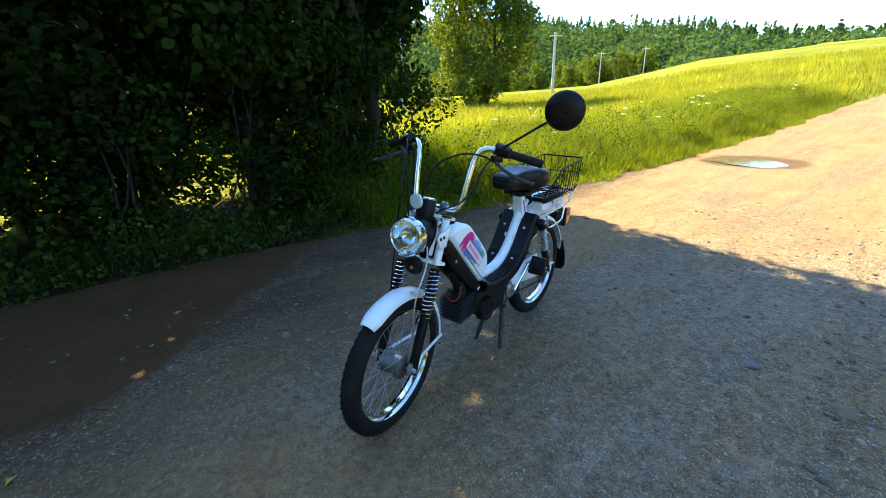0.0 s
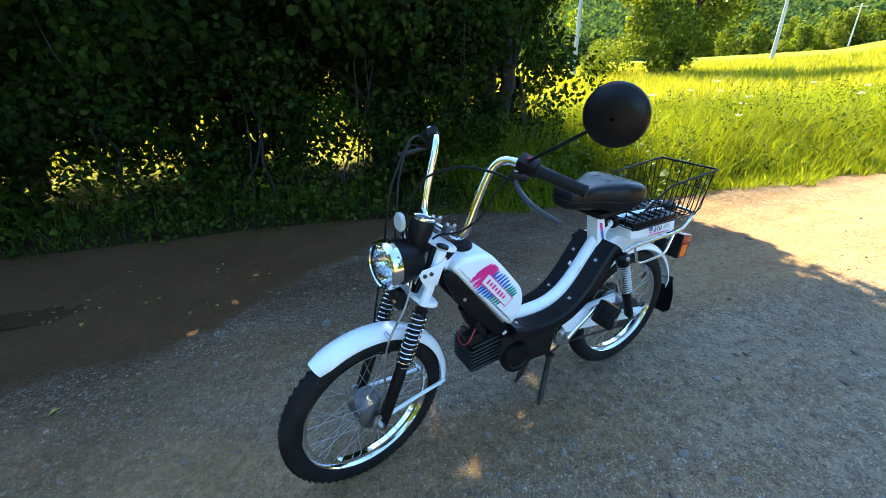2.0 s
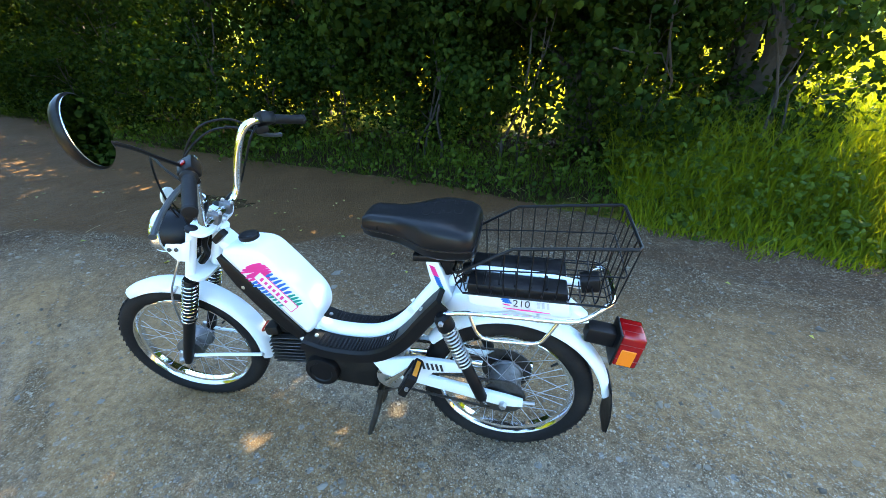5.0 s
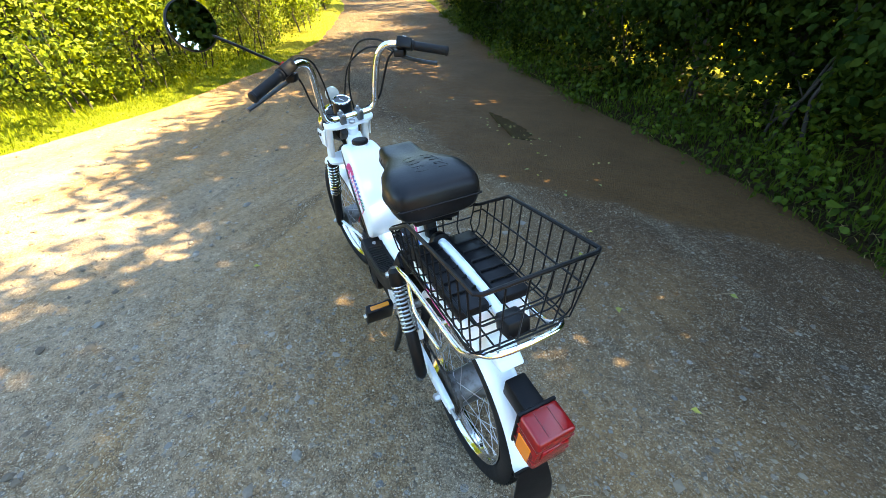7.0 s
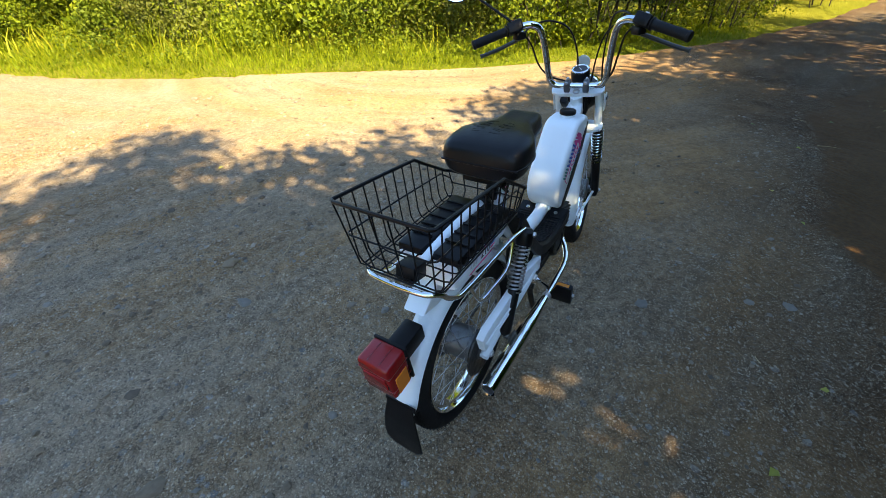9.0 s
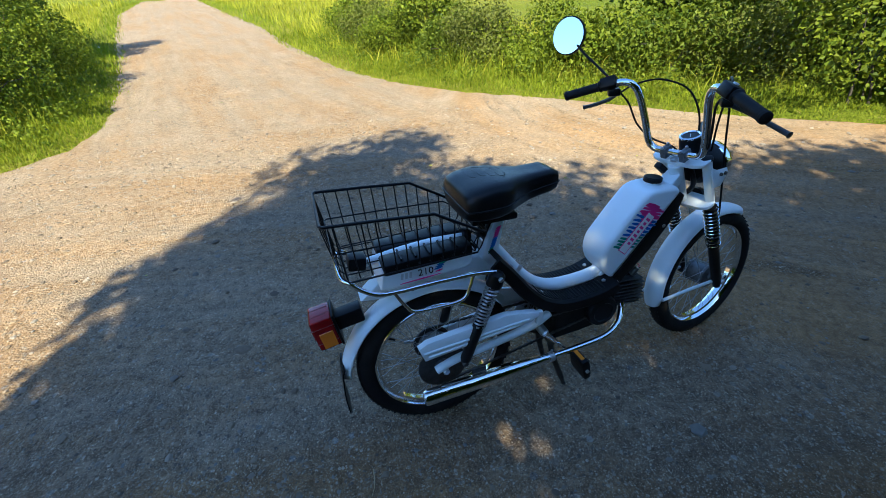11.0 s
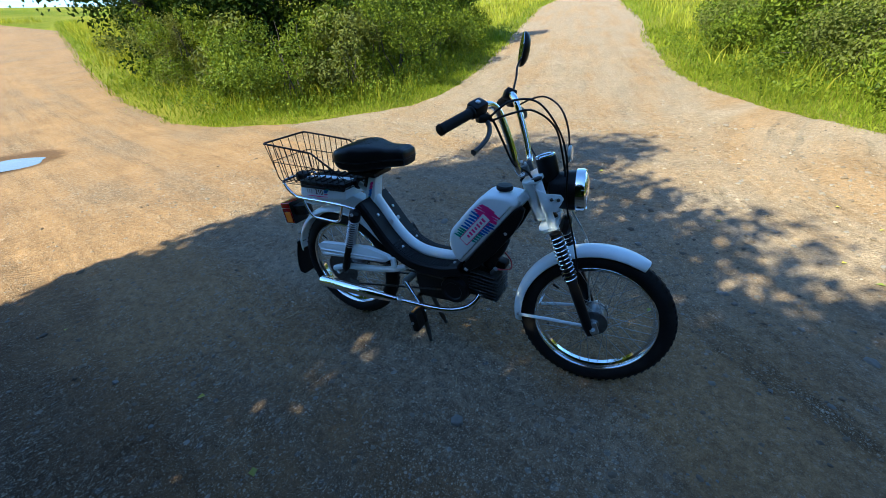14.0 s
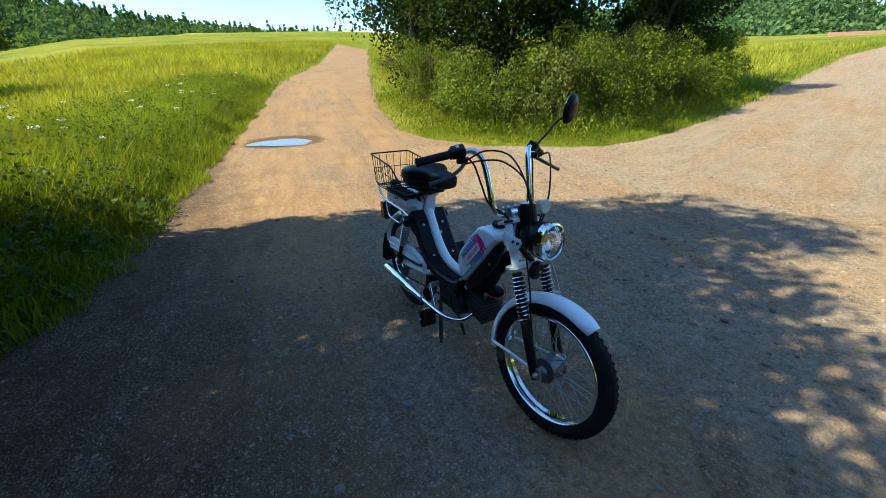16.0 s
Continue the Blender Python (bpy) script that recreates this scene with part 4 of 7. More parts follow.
def build_house():
    """A small gabled house behind the rise, mostly roof."""
    tiles = Mat("clay_tiles", (0.36, 0.17, 0.09), 0.85)
    tiles.set("Base Color", tiles.mix(tiles.noise(tiles.world_pos(), 2.5, 6), (0.13, 0.07, 0.045), (0.22, 0.12, 0.07)))
    plaster = Mat("pale_plaster", (0.62, 0.52, 0.36), 0.9)
    plaster.set("Base Color", plaster.mix(plaster.noise(plaster.world_pos(), 1.5, 5), (0.52, 0.43, 0.29), (0.68, 0.58, 0.42)))
    x, y = -21.0, 69.0
    g = float(ground_z(np.array([x]), np.array([y]))[0]) - 4.7
    root = new("house")
    root.matrix_basis = pose(x, y, g, 0, 0, 25)
    tagged(root, "small pale house with a clay tile roof beyond the field", "house")
    w, d, h, top = 4.5, 3.4, 2.8, 5.0
    put_mesh("wall", mesh_from("wall", [(-w, -d, 0), (w, -d, 0), (w, d, 0), (-w, d, 0), (-w, -d, h), (w, -d, h), (w, d, h), (-w, d, h)], [(0, 1, 5, 4), (1, 2, 6, 5), (2, 3, 7, 6), (3, 0, 4, 7)], plaster.m), root)
    e = 0.5
    for s in (-1, 1):
        v = [(-w - e, s * (d + e), h - 0.3), (w + e, s * (d + e), h - 0.3), (w + e, 0, top), (-w - e, 0, top)]
        v += [(a, b, c - 0.15) for a, b, c in v]
        put_mesh("roof", mesh_from("roof", v, [(0, 1, 2, 3), (4, 5, 6, 7), (0, 1, 5, 4), (1, 2, 6, 5), (2, 3, 7, 6), (3, 0, 4, 7)], tiles.m), root)
    for s in (-1, 1):
        put_mesh("gable", mesh_from("gable", [(s * w, -d, h), (s * w, d, h), (s * w, 0, top - 0.1), (s * (w - 0.2), -d, h), (s * (w - 0.2), d, h), (s * (w - 0.2), 0, top - 0.1)], [(0, 1, 2), (3, 4, 5)], plaster.m), root)
    for k in (-1, 1):
        put_mesh("window", mesh_from("window", [(k * 2 - 0.5, -d - 0.03, 1.1), (k * 2 + 0.5, -d - 0.03, 1.1), (k * 2 + 0.5, -d - 0.03, 2.2), (k * 2 - 0.5, -d - 0.03, 2.2)], [(0, 1, 2, 3)], PUDDLE), root)


HILL_AZ = [-180, -175, -165, -155, -145, -130, -100, -60, -20, 20, 60, 90, 103, 108, 113, 125, 140, 160, 170, 180]
HILL_EL = [4.3, 5.0, 6.4, 7.2, 8.0, 8.6, 7.0, 6.0, 6.0, 6.0, 6.0, 3.6, 3.6, 4.6, 7.0, 7.8, 7.0, 3.4, 3.4, 4.3]


def hill_z(r, az):
    top = np.tan(np.radians(np.interp(np.degrees(az), HILL_AZ, HILL_EL))) * 300 - 9
    return top * smooth(125, 300, r) + 2.5 * wobble(r * np.cos(az), r * np.sin(az), 0.03)


def build_woods():
    """Wooded hills round the valley."""
    rng = np.random.default_rng(61)
    radii, ang = np.linspace(125, 420, 24), np.linspace(-np.pi, np.pi, 180)
    R, A = np.meshgrid(radii, ang, indexing="ij")
    Z = hill_z(R, A) - smooth(320, 420, R) * 40 - 3 * (R < 130)
    n = len(ang)
    i, j = np.meshgrid(np.arange(len(radii) - 1), np.arange(n - 1), indexing="ij")
    i, j = i.ravel(), j.ravel()
    f = np.stack([i * n + j, (i + 1) * n + j, (i + 1) * n + j + 1, i * n + j + 1], 1)
    tagged(new("hills", mesh_from("hills", np.stack([(R * np.cos(A)).ravel(), (R * np.sin(A)).ravel(), Z.ravel()], 1), f, WOOD_FLOOR.m, True)), "distant wooded hills", "hills", kind="structure")
    count = 2500
    r = rng.uniform(140, 318, count)
    seen = rng.random(count)            # most stand where the valley opens
    az = np.radians(np.where(seen < 0.78, rng.uniform(163, 232, count), np.where(seen < 0.92, rng.uniform(98, 130, count), rng.uniform(-180, 180, count))))
    az = (az + np.pi) % (2 * np.pi) - np.pi
    keep = ~((np.degrees(az) > -167) & (np.degrees(az) < -163) & (r < 190))
    r, az = r[keep], az[keep]
    base = np.stack([r * np.cos(az), r * np.sin(az), hill_z(r, az)], 1)
    conifer = rng.random(len(r)) < smooth(200, 300, r) * 0.8
    tall = np.where(conifer, rng.uniform(9, 14, len(r)), rng.uniform(7, 11, len(r)))
    per = 72
    u = rng.random((len(r), per))
    a = rng.uniform(0, 2 * np.pi, (len(r), per))
    ball = np.sqrt(np.clip(1 - (2 * u - 1) ** 2, 0, 1)) * 0.42
    cone = (1 - u) * 0.22
    rad = np.where(conifer[:, None], cone, ball) * tall[:, None] * rng.uniform(0.75, 1.1, (len(r), per))
    p = np.stack([base[:, 0, None] + rad * np.cos(a), base[:, 1, None] + rad * np.sin(a), base[:, 2, None] + u * tall[:, None]], 2).reshape(-1, 3)
    o = np.stack([np.cos(a), np.sin(a), (u - 0.3)], 2).reshape(-1, 3)
    tagged(new("far_woods", leaves("far_woods", p, 1.15, HAZY_LEAF, 0.5, o, slim=0.55, seed=62)), "mixed green woodland covering the distant hills", "woods", kind="stuff")


build_hedge()
build_grass()
build_weeds()
build_bushes()
build_far()
build_posts()
build_house()
build_woods()
build_stones()


def build_fallen_leaves():
    """Dry and green leaves dropped by the hedge round the puddle."""
    rng = np.random.default_rng(81)
    dry = leaf_material("fallen_leaf", (0.09, 0.11, 0.03), (0.30, 0.27, 0.11), 0.1)
    n = 46
    x, y = rng.uniform(0.6, 4.0, n), -1.75 + rng.normal(size=n) * 0.32
    x[:24], y[:24] = 1.95 + rng.normal(size=24) * 0.28, -1.80 + rng.normal(size=24) * 0.10
    keep = off_road(x, y) < 0.1
    x, y = x[keep], y[keep]
    at = np.stack([x, y, np.maximum(road_z(x, y) + 0.006, float(lie(2.15, -1.84)) - 0.018)], 1)
    tagged(new("fallen_leaves", leaves("fallen_leaves", at, 0.032, dry, 6.0, slim=0.36, seed=82)), "small fallen leaves lying round the muddy puddle", "leaves", kind="stuff")


build_fallen_leaves()


def build_litter():
    """Thin dry twigs and stalks, and single leaves, scattered over the track."""
    rng = np.random.default_rng(91)
    verts, faces = [], []
    n = 46
    x, y, a = rng.uniform(-2.6, 3.2, n), rng.uniform(-1.6, 3.0, n), rng.uniform(0, 2 * np.pi, n)
    long = rng.uniform(0.03, 0.13, n)
    for k in range(n):
        if abs(y[k]) < 0.14 and abs(x[k]) < 1.0:
            continue
        d = np.array([math.cos(a[k]), math.sin(a[k])])
        pts = []
        for u, bend in ((-0.5, 0.0), (-0.15, 0.05), (0.2, 0.03), (0.5, -0.06)):
            q = np.array([x[k], y[k]]) + d * u * long[k] + np.array([-d[1], d[0]]) * bend * long[k]
            pts.append((q[0], q[1], float(road_z(q[0], q[1])) + 0.007))
        limb(verts, faces, pts, 0.0020, 0.0009, 5)
    straw = Mat("dry_stalk", (0.34, 0.25, 0.13), 0.85)
    straw.set("Base Color", straw.mix(straw.island(), (0.10, 0.065, 0.035), (0.42, 0.32, 0.17)))
    tagged(new("twigs", mesh_from("twigs", [tuple(v) for v in verts], faces, straw.m, True)), "thin dry twigs and stalks lying on the track", "twigs", kind="stuff")
    fresh = leaf_material("fresh_fallen_leaf", (0.10, 0.16, 0.03), (0.42, 0.36, 0.06), 0.1)
    n = 26
    x, y = rng.uniform(-2.0, 3.0, n), np.concatenate([rng.uniform(-1.9, -0.5, 17), rng.uniform(0.3, 2.5, 9)])
    keep = off_road(x, y) < -0.1
    at = np.stack([x, y, road_z(x, y) + 0.008], 1)[keep]
    tagged(new("fallen_leaves", leaves("fallen_leaves", at, 0.034, fresh, 6.0, slim=0.38, seed=92)), "single green and yellow leaves fallen on the track", "leaves", kind="stuff")
    # broad leaves of burdock along the foot of the hedge
    x, y, d = beside(rng, 1300, (-3.4, 9, -7, -1.2), 0.12, 1.0, 0.3)
    k = y < x * -0.25 - 0.2
    z = ground_z(x[k], y[k]) + rng.uniform(0.06, 0.26, k.sum())
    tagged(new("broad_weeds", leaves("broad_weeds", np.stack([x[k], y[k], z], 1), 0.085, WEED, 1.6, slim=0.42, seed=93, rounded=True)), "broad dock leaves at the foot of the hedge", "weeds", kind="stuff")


build_litter()


# ---------------------------------------------------------------- the moped
def paint(name, color, rough=0.3, dirt=0.12, coat=0.3):
    m = Mat(name, color, rough)
    p = m.coord()
    n = m.noise(p, 6, 6, 0.65)
    spots = m.ramp(m.noise(p, 38, 5, 0.7), [(0.62, 0.0), (0.75, 1.0)])
    col = m.mix(m.math("MULTIPLY", n, dirt), color, [c * 0.55 for c in color])
    m.set("Base Color", m.mix(m.math("MULTIPLY", spots, dirt * 1.6), col, (0.22, 0.16, 0.11)))
    m.set("Roughness", m.ramp(n, [(0.3, rough * 0.8), (0.7, min(1, rough * 1.4))]))
    m.set("Coat Weight", coat)
    m.set("Coat Roughness", 0.12)
    return m.m


def metal(name, color, rough, wear=0.15):
    m = Mat(name, color, rough, 1.0)
    p = m.coord()
    n = m.noise(p, 24, 6, 0.7)
    m.set("Base Color", m.mix(m.ramp(n, [(0.55, 0.0), (0.8, wear)]), color, (0.16, 0.12, 0.09)))
    m.set("Roughness", m.ramp(n, [(0.35, rough * 0.7), (0.75, min(1, rough * 2.2))]))
    return m.m


def rubber(name, color, rough, grain=160.0, depth=0.25, dust=0.0):
    m = Mat(name, color, rough)
    p = m.coord()
    n = m.noise(p, 9, 5, 0.7)
    m.set("Base Color", m.mix(m.ramp(n, [(0.45, 0.0), (0.75, dust)]), color, (0.20, 0.165, 0.125)))
    m.set("Roughness", m.ramp(n, [(0.3, rough * 0.8), (0.7, min(1, rough * 1.25))]))
    m.bump(m.noise(p, grain, 3), depth, 0.0015)
    m.set("Specular IOR Level", 0.20)
    return m.m


WHITE = paint("white_paint", (0.80, 0.86, 0.90), 0.3, 0.05)
TANK = paint("white_plastic", (0.82, 0.875, 0.91), 0.36, 0.02, 0.15)
BLACK = rubber("black_plastic", (0.005, 0.005, 0.006), 0.42, 220, 0.12, 0.02)
TYRE = rubber("tyre_rubber", (0.007, 0.007, 0.008), 0.75, 130, 0.35, 0.10)
GRIP = rubber("grip_rubber", (0.008, 0.008, 0.009), 0.6, 200, 0.2, 0.03)
VINYL = rubber("seat_vinyl", (0.008, 0.008, 0.009), 0.34, 420, 0.2, 0.01)
CHROME = metal("chrome", (0.86, 0.87, 0.88), 0.07)
STEEL = metal("zinc_steel", (0.52, 0.53, 0.54), 0.32, 0.4)
SPOKE = metal("spoke_steel", (0.42, 0.42, 0.43), 0.38, 0.4)
ALLOY = metal("cast_alloy", (0.19, 0.195, 0.20), 0.46, 0.5)
DARKSTEEL = metal("oily_steel", (0.10, 0.095, 0.09), 0.45, 0.5)
FIN = metal("dull_fin_metal", (0.075, 0.075, 0.075), 0.5, 0.4)
LEVER = rubber("grey_lever_coating", (0.045, 0.050, 0.056), 0.34, 200, 0.08, 0.03)
IRON = rubber("black_engine_paint", (0.006, 0.006, 0.006), 0.6, 120, 0.3, 0.10)
PINK = Mat("pink_decal", (0.75, 0.03, 0.25), 0.35).m
BLUE = Mat("blue_decal", (0.015, 0.13, 0.50), 0.35).m
GREEN = Mat("green_decal", (0.005, 0.27, 0.20), 0.35).m
PLATE = Mat("white_decal", (0.80, 0.78, 0.78), 0.35).m
INK = Mat("black_print", (0.02, 0.02, 0.022), 0.4).m
GREYINK = Mat("grey_print", (0.55, 0.56, 0.57), 0.4).m
RED = Mat("red_lens", (0.30, 0.004, 0.006), 0.16, Transmission_Weight=0.2, Coat_Weight=0.15).m
AMBER = Mat("amber_lens", (0.78, 0.20, 0.010), 0.12, Coat_Weight=0.5).m
PEDAL_AMBER = Mat("amber_reflector", (0.62, 0.22, 0.02), 0.22).m
OFFWHITE = Mat("round_white_reflector", (0.50, 0.53, 0.50), 0.25, Coat_Weight=0.4).m
GLASS = Mat("clear_glass", (0.95, 0.97, 0.97), 0.03, Transmission_Weight=1.0, IOR=1.45).m
MIRROR = Mat("mirror_glass", (0.92, 0.93, 0.93), 0.01, 1.0).m
REDWIRE = Mat("red_cable", (0.30, 0.02, 0.02), 0.5).m

moped = new("moped")
tagged(moped, "white step-through moped with black wire basket on its centre stand", "moped")
moped.matrix_basis = pose(0, -0.016, -0.011, -1.4, 0, 1.6)

# steering: the fork, front wheel and handlebar are turned a little to the left
RAKE = 0.392
AXIS_TOP, AXIS_DIR = Vector((0.327, 0, 0.80)), Vector((-RAKE, 0, 1)).normalized()
STEER = Matrix.Translation(AXIS_TOP) @ Matrix.Rotation(radians(8.2), 4, AXIS_DIR) @ Matrix.Translation(-AXIS_TOP)


def fork_x(z):
    return 0.372 + (0.812 - z) * RAKE


def part(name, bm, material, parent=None, label="", steer=False, flat=False, mirror=False):
    """Links a bmesh as one mesh object under the moped or one of its parts."""
    if mirror:
        bm.transform(Matrix.Diagonal((1, -1, 1, 1)))
        bmesh.ops.reverse_faces(bm, faces=bm.faces)
    if steer:
        bm.transform(STEER)
    bmesh.ops.recalc_face_normals(bm, faces=bm.faces)
    me = bpy.data.meshes.new(name)
    bm.to_mesh(me)
    bm.free()
    if not flat:
        me.shade_smooth()
        me.set_sharp_from_angle(angle=radians(38))
    me.materials.append(material)
    ob = new(name, me)
    ob.parent = parent or moped
    if label:
        tagged(ob, label)
    return ob


def curve(points, n=8, closed=False):
    """A smooth line through the points (Catmull-Rom)."""
    p = [Vector(q) for q in points]
    m = len(p)
    out = []
    for i in range(m if closed else m - 1):
        if closed:
            a, b, c, d = p[i - 1], p[i], p[(i + 1) % m], p[(i + 2) % m]
        else:
            a, b, c, d = p[max(i - 1, 0)], p[i], p[i + 1], p[min(i + 2, m - 1)]
        for k in range(n):
            t = k / n
            out.append(0.5 * ((2 * b) + (c - a) * t + (2 * a - 5 * b + 4 * c - d) * t * t + (3 * b - a - 3 * c + d) * t ** 3))
    if not closed:
        out.append(p[-1])
    return out


def tube(points, r, sides=10, closed=False, bm=None, squash=None):
    """A round tube along points; r is a number or one radius a point."""
    bm = bm or bmesh.new()
    p = [Vector(q) for q in points]
    m = len(p)
    rings, s = [], None
    for i in range(m):
        d = (p[(i + 1) % m] - p[i - 1]) if closed else (p[min(i + 1, m - 1)] - p[max(i - 1, 0)])
        d.normalize()
        s = d.orthogonal().normalized() if s is None else (s - d * s.dot(d)).normalized()
        t = d.cross(s)
        rad = r[i] if isinstance(r, (list, tuple)) else r
        rings.append([bm.verts.new(p[i] + (s * math.cos(2 * math.pi * k / sides) + t * math.sin(2 * math.pi * k / sides)) * rad) for k in range(sides)])
    for i in range(m if closed else m - 1):
        a, b = rings[i], rings[(i + 1) % m]
        for k in range(sides):
            bm.faces.new((a[k], a[(k + 1) % sides], b[(k + 1) % sides], b[k]))
    if not closed:
        bm.faces.new(rings[0][::-1])
        bm.faces.new(rings[-1])
    return bm


def lathe(profile, at, axis=(0, 1, 0), sides=40, closed=False, bm=None):
    """Turns (radius, along) pairs about an axis through a place."""
    bm = bm or bmesh.new()
    at, ax = Vector(at), Vector(axis).normalized()
    s = ax.orthogonal().normalized()
    t = ax.cross(s)
    rings = []
    for r, h in profile:
        rings.append([bm.verts.new(at + ax * h + (s * math.cos(2 * math.pi * k / sides) + t * math.sin(2 * math.pi * k / sides)) * max(r, 1e-4)) for k in range(sides)])
    n = len(rings)
    for i in range(n if closed else n - 1):
        a, b = rings[i], rings[(i + 1) % n]
        for k in range(sides):
            bm.faces.new((a[k], a[(k + 1) % sides], b[(k + 1) % sides], b[k]))
    if not closed:
        for ring in (rings[0][::-1], rings[-1]):
            bm.faces.new(ring)
    return bm


def box(size, at, turn=(0, 0, 0), bevel=0.003, bm=None, segments=2):
    one = bmesh.new()
    bmesh.ops.create_cube(one, size=1, matrix=Matrix.Diagonal((*size, 1)))
    if bevel:
        bmesh.ops.bevel(one, geom=list(one.edges), offset=bevel, segments=segments, affect="EDGES", profile=0.5)
    one.transform(pose(*at, *turn))
    if bm is None:
        return one
    me = bpy.data.meshes.new("tmp")
    one.to_mesh(me)
    one.free()
    bm.from_mesh(me)
    bpy.data.meshes.remove(me)
    return bm


def pillow(outline, y0, y1, soft=0.012, steps=4, bm=None):
    """A side outline (x, z) given thickness across y, with rounded rims."""
    bm = bm or bmesh.new()
    p = [Vector((x, z)) for x, z in outline]
    n = len(p)
    area = sum(p[i - 1].x * p[i].y - p[i].x * p[i - 1].y for i in range(n))
    inward = []
    for i in range(n):
        a, b = (p[i] - p[i - 1]).normalized(), (p[(i + 1) % n] - p[i]).normalized()
        na, nb = Vector((-a.y, a.x)), Vector((-b.y, b.x))
        v = (na + nb) * (1 if area > 0 else -1)
        inward.append(v.normalized() / max(0.5, v.length / 2))
    lay = []
    sgn = 1 if y1 > y0 else -1
    for k in range(steps + 1):
        a = k / steps * math.pi / 2
        lay.append((y0 + sgn * soft * (1 - math.cos(a)), soft * (1 - math.sin(a))))
    lay += [(y0 + y1 - y, ins) for y, ins in reversed(lay)]
    rings = [[bm.verts.new((q.x + v.x * ins, y, q.y + v.y * ins)) for q, v in zip(p, inward)] for y, ins in lay]
    for a, b in zip(rings, rings[1:]):
        for k in range(n):
            bm.faces.new((a[k], a[(k + 1) % n], b[(k + 1) % n], b[k]))
    bm.faces.new(rings[0][::-1])
    bm.faces.new(rings[-1])
    return bm


def round_outline(points, n=5):
    return [(v.x, v.y) for v in curve([(x, z, 0) for x, z in points], n, True)]


def sweep(path, section, bm=None):
    """Carries a closed section, given as (across y, off the path in its plane), along a path in the x-z plane."""
    bm = bm or bmesh.new()
    p = [Vector(q) for q in path]
    rings = []
    for i, q in enumerate(p):
        d = (p[min(i + 1, len(p) - 1)] - p[max(i - 1, 0)]).normalized()
        nrm = Vector((-d.z, 0, d.x))
        rings.append([bm.verts.new(q + Vector((0, y, 0)) + nrm * o) for y, o in section])
    k = len(section)
    for a, b in zip(rings, rings[1:]):
        for j in range(k):
            bm.faces.new((a[j], a[(j + 1) % k], b[(j + 1) % k], b[j]))
    bm.faces.new(rings[0][::-1])
    bm.faces.new(rings[-1])
    return bm


def bolt(at, axis, r, h, material, parent, steer=False, name="bolt"):
    return part(name, lathe([(r, 0), (r, h * 0.7), (r * 0.75, h)], at, axis, 6 if r > 0.004 else 10), material, parent, steer=steer)


# ---- wheels
def wheel(cx, cz, steer, name, label, hub_r, hub_w):
    tyre_r, tube_r = 0.2395, 0.0315
    prof = []
    for k in range(22):
        a = radians(-142 + k * 284 / 21)
        prof.append((tyre_r + tube_r * math.cos(a), tube_r * 1.02 * math.sin(a)))
    w = part(name, lathe(prof, (cx, 0, cz), sides=72, closed=True), TYRE, None, label, steer)
    # tread blocks
    lug = bmesh.new()
    for side in (-1, 1):
        for k in range(62):
            a = 2 * math.pi * (k + 0.25 * side) / 62
            for lat, rr, ln in ((0.0065, 0.0296, 0.017), (0.0170, 0.0254, 0.013)):
                m = Matrix.Translation((cx, 0, cz)) @ Matrix.Rotation(a, 4, "Y") @ Matrix.Translation((tyre_r + rr, side * lat, 0)) @ Matrix.Rotation(radians(28 * side), 4, "X") @ Matrix.Rotation(radians(-side * 38 * lat / 0.0175), 4, "Z")
                one = bmesh.ops.create_cube(lug, size=1, matrix=m @ Matrix.Diagonal((0.0013, 0.009, ln, 1)))
    part("tread", lug, TYRE, w, steer=steer, flat=True)
    rim = [(0.213, -0.021), (0.2135, -0.024), (0.210, -0.0245), (0.207, -0.020), (0.2035, -0.012), (0.196, -0.009), (0.196, 0.009), (0.2035, 0.012), (0.207, 0.020), (0.210, 0.0245), (0.2135, 0.024), (0.213, 0.021), (0.203, 0.006), (0.203, -0.006)]
    part("rim", lathe(rim, (cx, 0, cz), sides=72, closed=True), CHROME, w, "chromed steel rim", steer)
    part("hub", lathe([(0.012, -hub_w / 2 - 0.012), (0.02, -hub_w / 2), (hub_r, -hub_w / 2 + 0.004), (hub_r, -hub_w / 2 + 0.014), (hub_r * 0.93, -hub_w / 2 + 0.018), (hub_r * 0.93, hub_w / 2 - 0.016), (hub_r, hub_w / 2 - 0.012), (hub_r * 0.98, hub_w / 2), (0.03, hub_w / 2 + 0.004), (0.012, hub_w / 2 + 0.012)], (cx, 0, cz), sides=36), ALLOY, w, "dull alloy drum hub", steer)
    part("axle", lathe([(0.006, -0.1), (0.006, 0.1)], (cx, 0, cz), sides=10), STEEL, w, steer=steer)
    # spokes, laced across
    base = None
    n = 36
    for k in range(n):
        a = 2 * math.pi * k / n
        side = 1 if k % 2 else -1
        lead = radians(46) * (1 if (k // 2) % 2 else -1)
        p0 = (hub_r * 0.95 * math.cos(a - lead), side * hub_w * 0.38, hub_r * 0.95 * math.sin(a - lead))
        p1 = (0.199 * math.cos(a), side * 0.003, 0.199 * math.sin(a))
        p2 = Vector(p1) * 0.955
        bm = tube([p0, p2, p1], [0.0011, 0.0011, 0.0022], 5)
        bm.transform(Matrix.Translation((cx, 0, cz)))
        part("spoke", bm, SPOKE, w, steer=steer)
    stem = tube([(cx + 0.198 * math.cos(2.5), 0, cz + 0.198 * math.sin(2.5)), (cx + 0.168 * math.cos(2.5), 0.004, cz + 0.168 * math.sin(2.5))], [0.0045, 0.0035], 8)
    part("valve", stem, BLACK, w, steer=steer)
    return w


